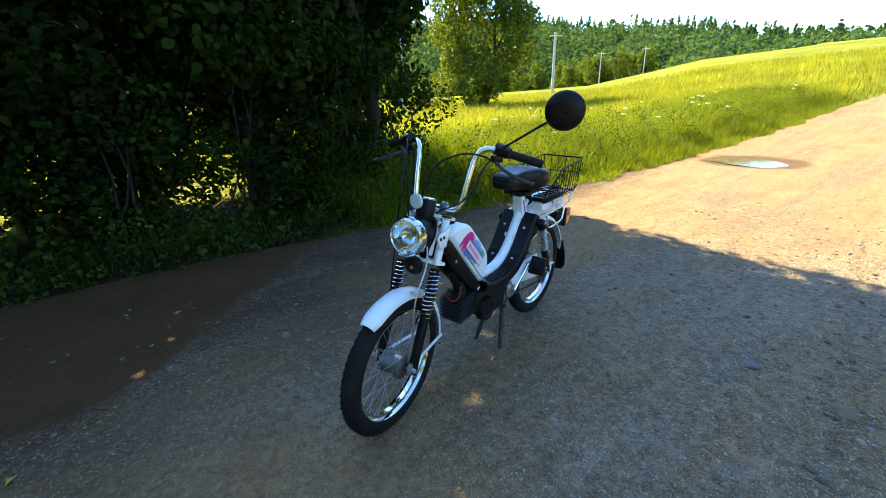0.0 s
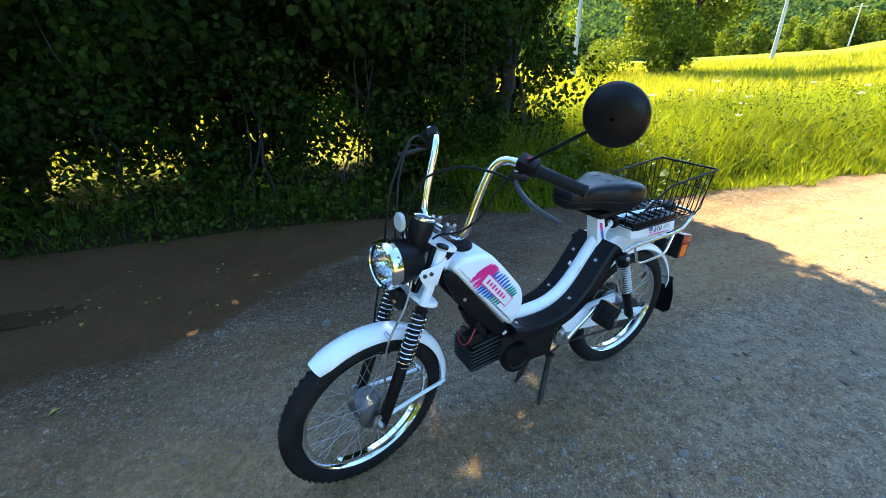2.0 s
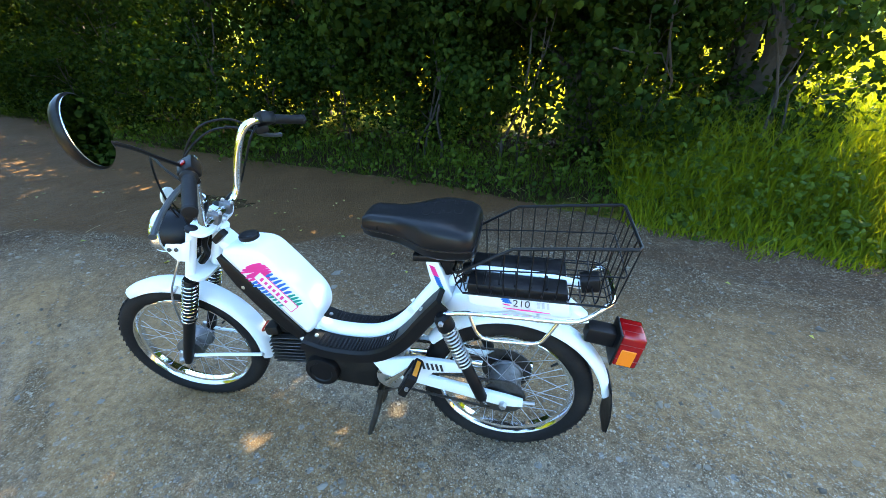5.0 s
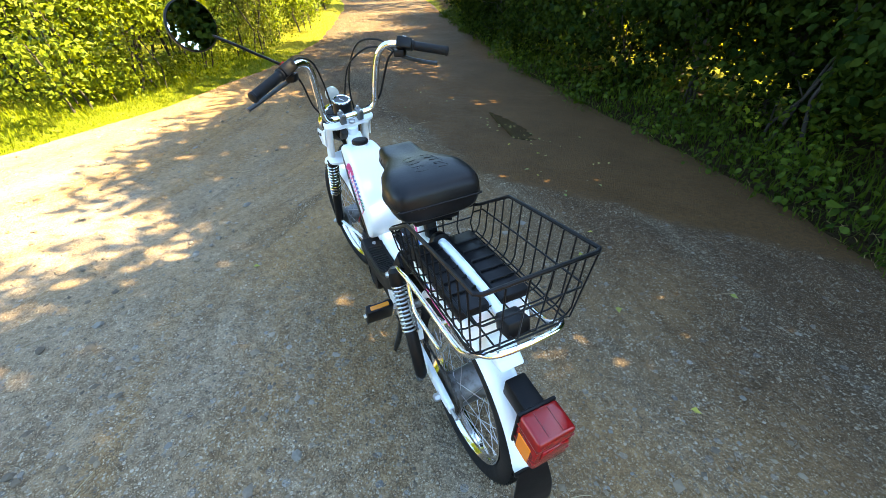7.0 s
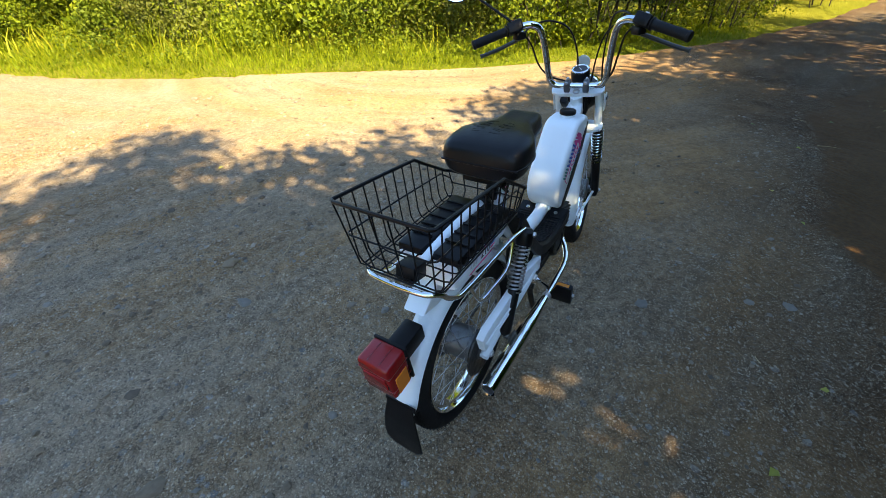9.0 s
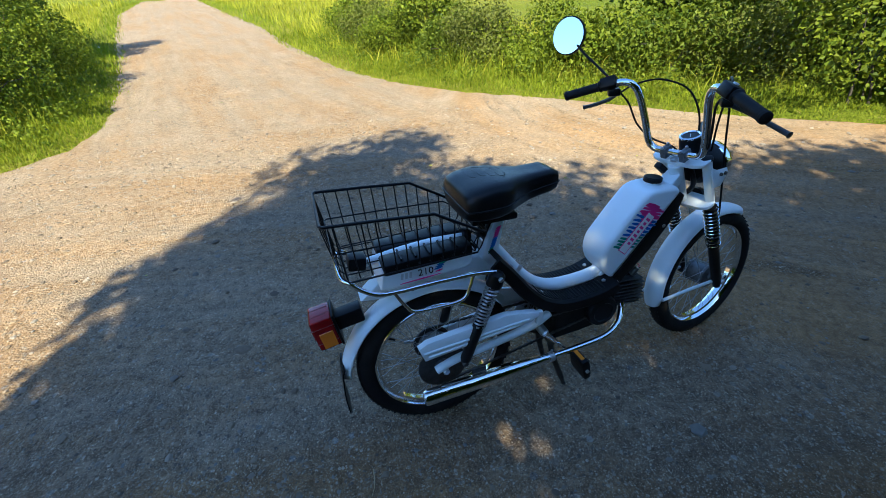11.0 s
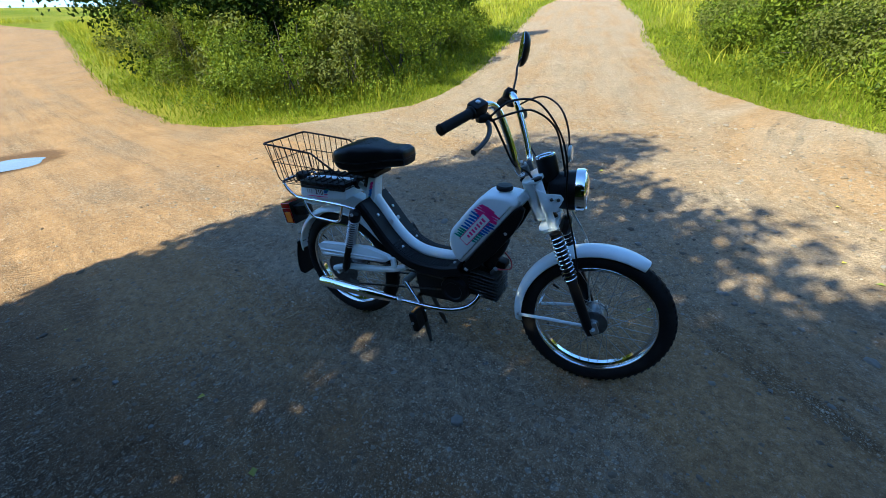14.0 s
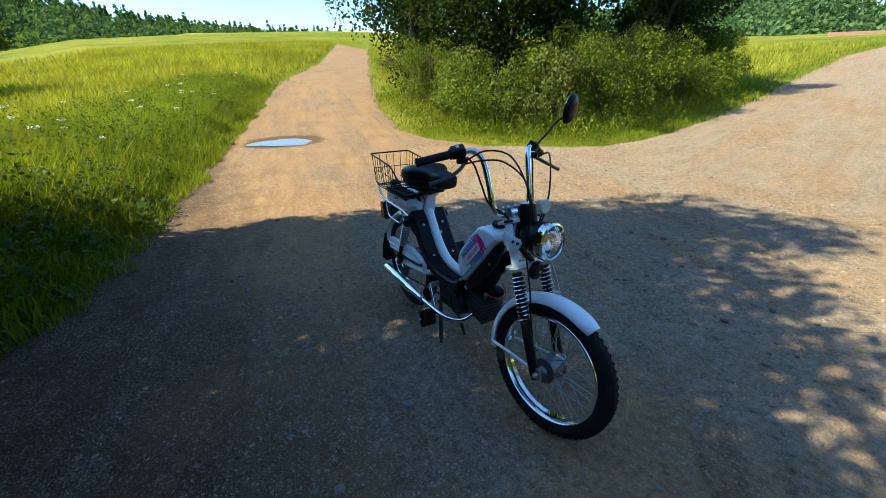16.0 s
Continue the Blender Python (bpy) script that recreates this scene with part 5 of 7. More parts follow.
FX, FZ, RX, RZ = 0.594, 0.285, -0.545, 0.285
front_wheel = wheel(FX, FZ, True, "front_wheel", "treaded black tyre on a chromed spoked wheel", 0.048, 0.085)
rear_wheel = wheel(RX, RZ, False, "rear_wheel", "treaded black tyre on a chromed spoked wheel", 0.055, 0.10)
part("sprocket", lathe([(0.030, 0.054), (0.066, 0.054), (0.066, 0.058), (0.030, 0.058)], (RX, 0, RZ), sides=44, closed=True), DARKSTEEL, rear_wheel, "dark toothed sprocket ring")
part("sprocket", lathe([(0.030, -0.060), (0.082, -0.060), (0.082, -0.064), (0.030, -0.064)], (RX, 0, RZ), sides=52, closed=True), DARKSTEEL, rear_wheel, "large dark sprocket ring")


# ---- mudguards
def guard(cx, cz, r, a0, a1, half, name, steer, label, deep=0.018, flare=0.0):
    """A rolled-edge steel mudguard, arched across and along."""
    bm = bmesh.new()
    rows = []
    steps = 40
    across = [(-half, -deep), (-half * 0.96, -0.008), (-half * 0.72, 0.004), (-half * 0.3, 0.010), (half * 0.3, 0.010), (half * 0.72, 0.004), (half * 0.96, -0.008), (half, -deep)]
    for k in range(steps + 1):
        a = radians(a0 + (a1 - a0) * k / steps)
        rr = r + flare * (k / steps) ** 2
        tip = min(1.0, 0.72 + min(k, steps - k) * 0.12)
        out = [(y * tip, o) for y, o in across] + [(y * tip * 0.94, o - 0.004) for y, o in reversed(across)]
        rows.append([bm.verts.new((cx + (rr + o) * math.cos(a), y, cz + (rr + o) * math.sin(a))) for y, o in out])
    n = len(rows[0])
    for a, b in zip(rows, rows[1:]):
        for j in range(n):
            bm.faces.new((a[j], a[(j + 1) % n], b[(j + 1) % n], b[j]))
    bm.faces.new(rows[0][::-1])
    bm.faces.new(rows[-1])
    return part(name, bm, WHITE, None, label, steer)


front_guard = guard(FX, FZ, 0.284, 58, 190, 0.039, "front_mudguard", True, "glossy white front mudguard with scuffed edges")
rear_guard = guard(RX, RZ, 0.286, 34, 176, 0.038, "rear_mudguard", False, "glossy white rear mudguard", 0.012, 0.022)
for side in (1, -1):
    part("stay", tube([(FX - 0.012, side * 0.072, FZ + 0.005), (FX - 0.14, side * 0.058, FZ - 0.0), (FX - 0.268, side * 0.043, FZ - 0.010)], 0.0062, 8), WHITE, front_guard, steer=True)
    bolt((FX - 0.272, side * 0.040, FZ - 0.010), (0, side, 0), 0.006, 0.006, STEEL, front_guard, True)
flap = bmesh.new()
for k in range(9):
    u = k / 8
    x, z = -0.852 - 0.006 * u - 0.008 * math.sin(u * math.pi), 0.358 - 0.190 * u
    half = 0.037 + 0.020 * math.sin(min(u * 1.25, 1) * math.pi * 0.5) - (0.022 if k == 8 else 0)
    flap_row = [flap.verts.new((x + t, y * half, z)) for t in (0, -0.004) for y in (-1, -0.5, 0, 0.5, 1)]
    if k:
        for j in range(4):
            flap.faces.new((old[j], old[j + 1], flap_row[j + 1], flap_row[j]))
            flap.faces.new((old[j + 5], flap_row[j + 5], flap_row[j + 6], old[j + 6]))
        flap.faces.new((old[0], flap_row[0], flap_row[5], old[5]))
        flap.faces.new((old[4], old[9], flap_row[9], flap_row[4]))
    old = flap_row
part("mud_flap", flap, BLACK, rear_guard, "black rubber mud flap")
part("flap_clip", box((0.006, 0.09, 0.014), (-0.852, 0, 0.354), (0, 6, 0), 0.002), BLACK, rear_guard)


# ---- fork
for side in (1, -1):
    y = side * 0.076
    def on_fork(z, dy=0.0):
        return (fork_x(z), y + dy, z)
    upper = part("fork_tube", tube([on_fork(0.806), on_fork(0.650)], 0.0148, 18), WHITE, None, "white upper fork tube", True)
    part("fork_cap", lathe([(0.019, 0), (0.019, 0.006), (0.013, 0.009)], on_fork(0.812), AXIS_DIR, 16), BLACK, upper, steer=True)
    leg = part("fork_leg", tube([on_fork(0.49), on_fork(0.43), on_fork(0.29), on_fork(0.262)], [0.0155, 0.0185, 0.0175, 0.013], 16), BLACK, None, "black lower fork leg", True)
    part("dropout", box((0.034, 0.012, 0.044), (FX, y, FZ + 0.004), (0, -21, 0), 0.004), STEEL, leg, steer=True)
    bolt((FX, y + side * 0.006, FZ), (0, side, 0), 0.0105, 0.013, STEEL, leg, True, "axle_nut")
    # rubber gaiter with the spring wound round it
    prof = []
    for k in range(41):
        prof.append((0.0165 + 0.0035 * (0.5 + 0.5 * math.cos(k * math.pi / 2)), 0.0047 * k))
    part("gaiter", lathe(prof, on_fork(0.462), AXIS_DIR, 20), BLACK, leg, "black rubber gaiter", True)
    turns = []
    d = Vector(AXIS_DIR)
    s1 = d.orthogonal().normalized()
    s2 = d.cross(s1)
    for k in range(11 * 14 + 1):
        a = 2 * math.pi * k / 14
        turns.append(Vector(on_fork(0.468)) + d * (0.172 * k / (11 * 14)) + (s1 * math.cos(a) + s2 * math.sin(a)) * 0.0225)
    part("fork_spring", tube(turns, 0.0023, 6), CHROME, leg, "bright coil spring", True)
    # headlamp ears
    ear = pillow([(fork_x(0.78) - 0.012, 0.790), (fork_x(0.78) + 0.02, 0.776), (0.452, 0.775), (0.462, 0.762), (0.455, 0.744), (fork_x(0.72) + 0.03, 0.716), (fork_x(0.715) - 0.008, 0.715)], y + side * 0.017, y + side * 0.021, 0.0015, 2)
    ear = part("headlamp_bracket", ear, WHITE, upper, steer=True)
    for bx in (0.446, 0.425):
        bolt((bx, y + side * 0.021, 0.758), (0, side, 0), 0.0062, 0.006, DARKSTEEL, upper, True)

yoke_up = bmesh.new()
outline = []
for k in range(28):
    a = 2 * math.pi * k / 28
    c, s = math.cos(a), math.sin(a)
    outline.append((0.352 + 0.034 * abs(c) ** 0.7 * (1 if c > 0 else -1), 0.097 * abs(s) ** 0.55 * (1 if s > 0 else -1)))
top = [yoke_up.verts.new((x, yy, 0)) for x, yy in outline]
bot = [yoke_up.verts.new((x, yy, -0.012)) for x, yy in outline]
yoke_up.faces.new(top)
yoke_up.faces.new(bot[::-1])
for k in range(28):
    yoke_up.faces.new((top[k - 1], bot[k - 1], bot[k], top[k]))
bmesh.ops.bevel(yoke_up, geom=[e for e in yoke_up.edges if len(e.link_faces) == 2 and any(len(f.verts) > 4 for f in e.link_faces)], offset=0.0025, segments=2, affect="EDGES", profile=0.5)
low_yoke = yoke_up.copy()
yoke_up.transform(Matrix.Translation((0, 0, 0.812)) @ Matrix.Translation((0.352, 0, 0)) @ Matrix.Rotation(radians(-21), 4, "Y") @ Matrix.Translation((-0.352, 0, 0)))
part("upper_yoke", yoke_up, WHITE, None, "white upper fork yoke plate", True)
low_yoke.transform(Matrix.Translation((0.062, 0, 0.655)) @ Matrix.Translation((0.352, 0, 0)) @ Matrix.Rotation(radians(-21), 4, "Y") @ Matrix.Translation((-0.352, 0, 0)))
part("lower_yoke", low_yoke, WHITE, None, "white lower fork yoke plate", True)
part("steering_nut", lathe([(0.013, 0), (0.013, 0.007), (0.008, 0.010)], (0.322, 0, 0.806), AXIS_DIR, 6), STEEL, None, steer=True)
part("head_tube", tube([(0.331, 0, 0.79), (0.384, 0, 0.655)], 0.023, 20), WHITE, None, "white steering head tube")

# ---- headlamp, speedometer, horn
lamp_at, lamp_dir = Vector((0.520, 0.0, 0.767)), Vector((1, 0, 0.06)).normalized()
lamp = part("headlamp", lathe([(0.018, -0.122), (0.045, -0.112), (0.060, -0.085), (0.0655, -0.055), (0.0665, -0.030), (0.067, -0.012), (0.060, -0.012), (0.05, -0.07), (0.018, -0.10)], lamp_at, lamp_dir, 48), BLACK, None, "round black headlamp with chrome rim", True)
part("rim", lathe([(0.0665, -0.030), (0.0705, -0.028), (0.0715, -0.010), (0.069, 0.0), (0.063, 0.004), (0.0605, 0.0), (0.064, -0.008), (0.0655, -0.026)], lamp_at, lamp_dir, 48, True), CHROME, lamp, "chromed lamp rim", True)
part("reflector", lathe([(0.0605, -0.006), (0.057, -0.022), (0.046, -0.044), (0.028, -0.058), (0.010, -0.063), (0.010, -0.064), (0.029, -0.0595), (0.0475, -0.0455), (0.0585, -0.023), (0.0618, -0.006)], lamp_at, lamp_dir, 48, True), MIRROR, lamp, "bright lamp reflector", True)
part("bulb", lathe([(0.006, -0.062), (0.009, -0.048), (0.008, -0.036), (0.003, -0.030)], lamp_at, lamp_dir, 14), STEEL, lamp, steer=True)
lens = lathe([(0.0615, -0.005), (0.061, 0.001), (0.048, 0.007), (0.030, 0.0105), (0.0, 0.012), (0.0, 0.0085), (0.030, 0.007), (0.048, 0.003), (0.058, -0.004)], lamp_at, lamp_dir, 48)
lens_ob = part("lens", lens, GLASS, lamp, "clear glass lens", True)
lens_ob.visible_shadow = False
ribs = bmesh.new()
for k in range(-4, 5):
    hgt = 0.05 * math.sqrt(max(0.05, 1 - (k / 5.2) ** 2))
    tube([Vector(lamp_at) + Vector((-0.004, k * 0.0115, -hgt)), Vector(lamp_at) + Vector((0.004, k * 0.0115, 0)), Vector(lamp_at) + Vector((-0.004, k * 0.0115, hgt))], 0.0009, 4, bm=ribs)
rib_ob = part("lens_ribs", ribs, GLASS, lamp, steer=True)
rib_ob.visible_shadow = False
speedo = part("speedometer", lathe([(0.026, -0.045), (0.030, -0.040), (0.034, -0.012), (0.0345, 0.030), (0.032, 0.037)], (0.394, 0, 0.838), (-0.30, 0, 1), 36), BLACK, None, "black round speedometer pod", True)
sp_n = Vector((-0.30, 0, 1)).normalized()
part("bezel", lathe([(0.0325, 0.036), (0.033, 0.041), (0.028, 0.043), (0.025, 0.040)], (0.394, 0, 0.838), sp_n, 36, True), CHROME, speedo, "bright dial bezel", True)
part("dial", lathe([(0.0265, 0.037), (0.0265, 0.0385)], (0.394, 0, 0.838), sp_n, 30), INK, speedo, "dark dial face", True)
part("needle", box((0.020, 0.002, 0.001), Vector((0.394, 0, 0.838)) + sp_n * 0.0395, (0, -17, 35), 0), PLATE, speedo, steer=True)
part("neck", tube([(0.386, 0, 0.815), (0.398, 0, 0.76)], 0.016, 12), BLACK, speedo, steer=True)
reflector = part("front_reflector", lathe([(0.026, -0.006), (0.0265, 0.0), (0.022, 0.004)], (0.464, 0.004, 0.884), (1, -0.06, 0.08), 30), OFFWHITE, None, "round white front reflector", True)
part("bracket", tube([(0.458, 0.004, 0.866), (0.446, 0.0, 0.81)], 0.003, 6), BLACK, reflector, steer=True)
horn = part("horn", lathe([(0.012, -0.03), (0.034, -0.022), (0.037, -0.004), (0.030, 0.004), (0.010, 0.006)], (0.478, 0.0, 0.640), (1, 0.1, -0.15), 24), BLACK, None, "black horn disc below the headlamp", True)
part("screw", lathe([(0.007, 0.004), (0.006, 0.010)], (0.478, 0, 0.640), (1, 0.1, -0.15), 8), metal("brass", (0.55, 0.40, 0.16), 0.35), horn, steer=True)
part("wiring", tube(curve([(0.36, 0.02, 0.79), (0.385, 0.03, 0.74), (0.40, 0.015, 0.69), (0.43, 0.02, 0.66), (0.41, -0.02, 0.70), (0.385, -0.03, 0.75), (0.37, -0.01, 0.80)], 6), 0.009, 7), BLACK, None, "black wiring bundled behind the headlamp", True)
part("ignition_lock", box((0.05, 0.026, 0.02), (0.315, 0.038, 0.768), (0, 40, 0), 0.004), BLACK, None, "black ignition lock")

# ---- handlebar
def bar_points(side):
    return [(0.322, 0, 0.830), (0.322, side * 0.05, 0.830), (0.320, side * 0.082, 0.835), (0.310, side * 0.100, 0.862), (0.292, side * 0.108, 0.930), (0.268, side * 0.116, 1.000), (0.252, side * 0.128, 1.036), (0.236, side * 0.150, 1.050), (0.222, side * 0.185, 1.047), (0.200, side * 0.235, 1.035), (0.155, side * 0.325, 1.008)]


bar = part("handlebar", tube(curve(bar_points(-1)[::-1] + bar_points(1)[1:], 6), 0.0112, 16), CHROME, None, "tall chromed handlebar", True)
for side in (1, -1):
    y = side * 0.034
    clamp = part("bar_clamp", box((0.036, 0.022, 0.036), (0.322, y, 0.829), (0, -21, 0), 0.004), ALLOY, bar, "cast alloy bar clamp", True)
    for dx in (-0.013, 0.013):
        bolt((0.313 + dx, y, 0.846 + dx * 0.39), AXIS_DIR, 0.0055, 0.007, STEEL, bar, True)
    a, b = Vector((0.205, side * 0.225, 1.038)), Vector((0.150, side * 0.332, 1.006))
    d = (b - a).normalized()
    L = (b - a).length
    prof = [(0.013, 0.0), (0.019, 0.0), (0.019, 0.005), (0.0150, 0.008)]
    for k in range(26):
        prof.append((0.0142 + 0.0010 * (k % 2), 0.010 + k * (L - 0.016) / 25))
    prof += [(0.0165, L - 0.005), (0.0155, L + 0.002), (0.010, L + 0.004)]
    part("grip", lathe(prof, a, d, 20), GRIP, bar, "ribbed black rubber grip", True)
    # switch housing and brake perch
    mid = Vector((0.213, side * 0.200, 1.044))
    q = Vector((1, 0, 0)).rotation_difference(d).to_matrix().to_4x4()
    house = box((0.052, 0.040, 0.036), (0, 0, 0.004), bevel=0.006)
    house.transform(Matrix.Translation(mid) @ q)
    house = part("switch_housing", house, BLACK, bar, "black switch housing", True)
    rocker = box((0.012, 0.012, 0.005), (0, 0, 0.024), bevel=0.0015)
    rocker.transform(Matrix.Translation(mid) @ q)
    part("switch", rocker, PLATE if side < 0 else RED, house, steer=True)
    perch = box((0.040, 0.030, 0.024), (0.228, side * 0.190, 1.018), (0, 0, -side * 40), 0.006)
    part("lever_perch", perch, BLACK, bar, steer=True)
    lever = tube(curve([(0.240, side * 0.190, 1.010), (0.256, side * 0.222, 0.995), (0.262, side * 0.262, 0.978), (0.256, side * 0.308, 0.962), (0.246, side * 0.344, 0.952)], 5), [0.0068] * 20 + [0.0088], 8)
    part("brake_lever", lever, LEVER, bar, "dark grey brake lever", True)
    bolt((0.240, side * 0.188, 1.018), (0, 0, 1), 0.006, 0.010, STEEL, bar, True)

# ---- mirror on the left side
glass_at = STEER.inverted() @ Vector((0.160, 0.408, 1.175))
mir_n = (STEER.inverted().to_3x3() @ Vector((-0.885, -0.42, 0.16))).normalized()
mir = part("mirror", lathe([(0.060, 0.004), (0.0635, 0.002), (0.0635, -0.004), (0.058, -0.014), (0.040, -0.024), (0.016, -0.028), (0.004, -0.028), (0.0, -0.020), (0.058, 0.0)], glass_at, mir_n, 48), BLACK, None, "round black rear-view mirror on a thin stalk", True)
part("mirror_glass", lathe([(0.0598, 0.0035), (0.0595, 0.0055)], glass_at, mir_n, 48), MIRROR, mir, "round mirror glass", True)
part("stalk", tube(curve([(0.232, 0.182, 1.03), (0.226, 0.205, 1.055), (0.222, 0.27, 1.10), (0.215, 0.335, 1.145), Vector(glass_at) - mir_n * 0.02], 6), 0.0042, 8), BLACK, mir, "thin black mirror stalk", True)
bolt((0.232, 0.184, 1.02), (0, 0, 1), 0.008, 0.014, STEEL, mir, True)

# ---- control cables
for name, pts, r in (
    ("cable", [(0.25, 0.19, 1.01), (0.30, 0.17, 1.035), (0.36, 0.12, 1.045), (0.42, 0.06, 1.01), (0.452, 0.03, 0.93), (0.45, 0.02, 0.84), (0.42, 0.015, 0.78)], 0.0032),
    ("cable", [(0.25, -0.19, 1.01), (0.31, -0.17, 1.03), (0.36, -0.12, 1.03), (0.415, -0.07, 0.98), (0.44, -0.045, 0.90), (0.455, -0.03, 0.80), (0.43, -0.02, 0.74)], 0.0032),
    ("cable", [(0.245, -0.185, 1.02), (0.30, -0.15, 1.06), (0.37, -0.10, 1.05), (0.435, -0.075, 0.96), (0.462, -0.068, 0.86), (0.47, -0.078, 0.74), (0.505, -0.072, 0.60), (0.535, -0.066, 0.44), (0.575, -0.058, 0.30)], 0.0032),
    ("cable", [(0.235, -0.175, 1.03), (0.25, -0.15, 1.0), (0.275, -0.135, 0.94), (0.305, -0.115, 0.87), (0.34, -0.07, 0.835), (0.36, -0.03, 0.79)], 0.0036),
    ("cable", [(0.235, 0.175, 1.02), (0.262, 0.155, 0.98), (0.29, 0.135, 0.91), (0.33, 0.10, 0.86), (0.37, 0.04, 0.83), (0.385, 0.02, 0.78)], 0.0032),
    ("speedometer_cable", [(0.40, 0.0, 0.80), (0.445, 0.04, 0.74), (0.485, 0.064, 0.66), (0.535, 0.062, 0.575), (0.555, 0.060, 0.50), (0.562, 0.058, 0.38), (0.582, 0.05, 0.29)], 0.0034),
):
    part(name, tube(curve(pts, 7), r, 7), BLACK if name == "cable" else STEEL, None, "thin black control cable" if name == "cable" else "grey speedometer cable", True)
part("cable_clip", tube([(0.537, 0.058, 0.565), (0.537, 0.035, 0.572)], 0.006, 8), STEEL, None, steer=True)

# ---- frame
TANK_SIDE = [(0.314, 0.716), (0.300, 0.735), (0.264, 0.741), (0.190, 0.736), (0.142, 0.693), (0.074, 0.612), (0.046, 0.572), (0.038, 0.524), (0.052, 0.480), (0.080, 0.447), (0.098, 0.452), (0.150, 0.512), (0.235, 0.615), (0.300, 0.695)]
tank = part("fuel_tank", pillow(round_outline(TANK_SIDE, 4), -0.063, 0.063, 0.017, 5), TANK, None, "white plastic fuel tank with brush-stroke decals")
part("filler_neck", lathe([(0.025, 0.0), (0.025, 0.012)], (0.246, 0, 0.737), (0.05, 0, 1), 28), TANK, tank)
part("filler_cap", lathe([(0.027, 0.010), (0.030, 0.013), (0.030, 0.023), (0.026, 0.027), (0.010, 0.028)], (0.246, 0, 0.737), (0.05, 0, 1), 14), BLACK, tank, "black scalloped filler cap")
part("beam", pillow([(0.345, 0.735), (0.300, 0.675), (0.095, 0.425), (0.070, 0.410), (0.06, 0.445), (0.085, 0.470), (0.30, 0.735), (0.33, 0.765)], -0.030, 0.030, 0.006, 3), WHITE, None, "white frame beam under the tank")
for side in (1, -1):
    panel = pillow([(0.338, 0.700), (0.322, 0.712), (0.295, 0.690), (0.225, 0.600), (0.150, 0.505), (0.100, 0.445), (0.085, 0.415), (0.112, 0.405), (0.160, 0.440), (0.232, 0.515), (0.300, 0.605), (0.330, 0.665)], side * 0.034, side * 0.058, 0.006, 3)
    panel = part("side_panel", panel, BLACK, None, "black plastic panel below the tank")
    bolt((0.272, side * 0.058, 0.602), (0, side, 0), 0.0065, 0.003, STEEL, panel)
    part("badge", box((0.016, 0.001, 0.012), (0.108, side * 0.0590, 0.420), (0, 30, 0), 0.0), PLATE, panel)
step_path = [(0.085, 0, 0.448), (0.02, 0, 0.434), (-0.06, 0, 0.432), (-0.13, 0, 0.441), (-0.19, 0, 0.470), (-0.245, 0, 0.522), (-0.305, 0, 0.601), (-0.352, 0, 0.668)]
part("step_tube", tube(curve(step_path, 7), 0.0235, 20), WHITE, None, "white curved step-through frame tube")
for side in (1, -1):
    sect = [(side * 0.024, 0.004), (side * 0.088, 0.004), (side * 0.096, -0.004), (side * 0.096, -0.036), (side * 0.090, -0.040), (side * 0.086, -0.012), (side * 0.024, -0.012)]
    path = curve([(0.088, 0, 0.444), (0.02, 0, 0.424), (-0.06, 0, 0.420), (-0.125, 0, 0.428), (-0.19, 0, 0.460), (-0.245, 0, 0.515), (-0.300, 0, 0.590), (-0.352, 0, 0.655)], 6)
    board = part("footboard", sweep(path[::-1], sect), BLACK, None, "black ribbed plastic footboard")
    rib = bmesh.new()
    for k in range(4, 27):
        p = path[k].lerp(path[k + 1], 0.5)
        d = (path[k + 1] - path[k]).normalized()
        box((0.006, 0.052, 0.004), (p.x + d.z * 0.006, side * 0.058, p.z - d.x * 0.006 + 0.0), (0, -math.degrees(math.atan2(d.z, d.x)), 0), 0.001, rib, 1)
    part("ribs", rib, BLACK, board)
    for u in (3, 24, 36):
        p = path[u]
        d = (path[min(u + 1, len(path) - 1)] - path[u - 1]).normalized()
        bolt((p.x + d.z * 0.004, side * 0.055, p.z - d.x * 0.004), (d.z, 0, -d.x), 0.007, 0.005, STEEL, board)
# seat tube and the bridge to the rear
seat_tube = part("seat_tube", pillow([(-0.306, 0.742), (-0.342, 0.742), (-0.392, 0.600), (-0.372, 0.560), (-0.335, 0.600)], -0.027, 0.027, 0.005, 3), WHITE, None, "white seat tube with pink and blue strokes")
part("seat_post", tube([(-0.318, 0, 0.79), (-0.338, 0, 0.70)], 0.021, 16), BLACK, None, "black seat post")
part("seat_clamp", box((0.026, 0.030, 0.05), (-0.366, 0, 0.715), (0, 18, 0), 0.005), BLACK, None)
part("clamp_lever", tube([(-0.36, -0.02, 0.735), (-0.385, -0.055, 0.733)], 0.0045, 8), BLACK, None)
for k in range(3):
    part("bolt_hole", lathe([(0.0055, 0), (0.0055, 0.001)], (-0.3145 - 0.008 * k, 0, 0.715 - 0.026 * k), (1, 0, 0.3), 12), INK, seat_tube)
part("rear_beam", tube(curve([(-0.372, 0, 0.655), (-0.40, 0, 0.690), (-0.45, 0, 0.708), (-0.60, 0, 0.706), (-0.735, 0, 0.690)], 6), 0.0125, 16), WHITE, None, "white beam carrying the rack")
part("strap", lathe([(0.024, -0.012), (0.0255, -0.010), (0.0255, 0.010), (0.024, 0.012)], (-0.425, 0, 0.703), (1, 0, -0.2), 24), BLACK, None, "black clamp band")
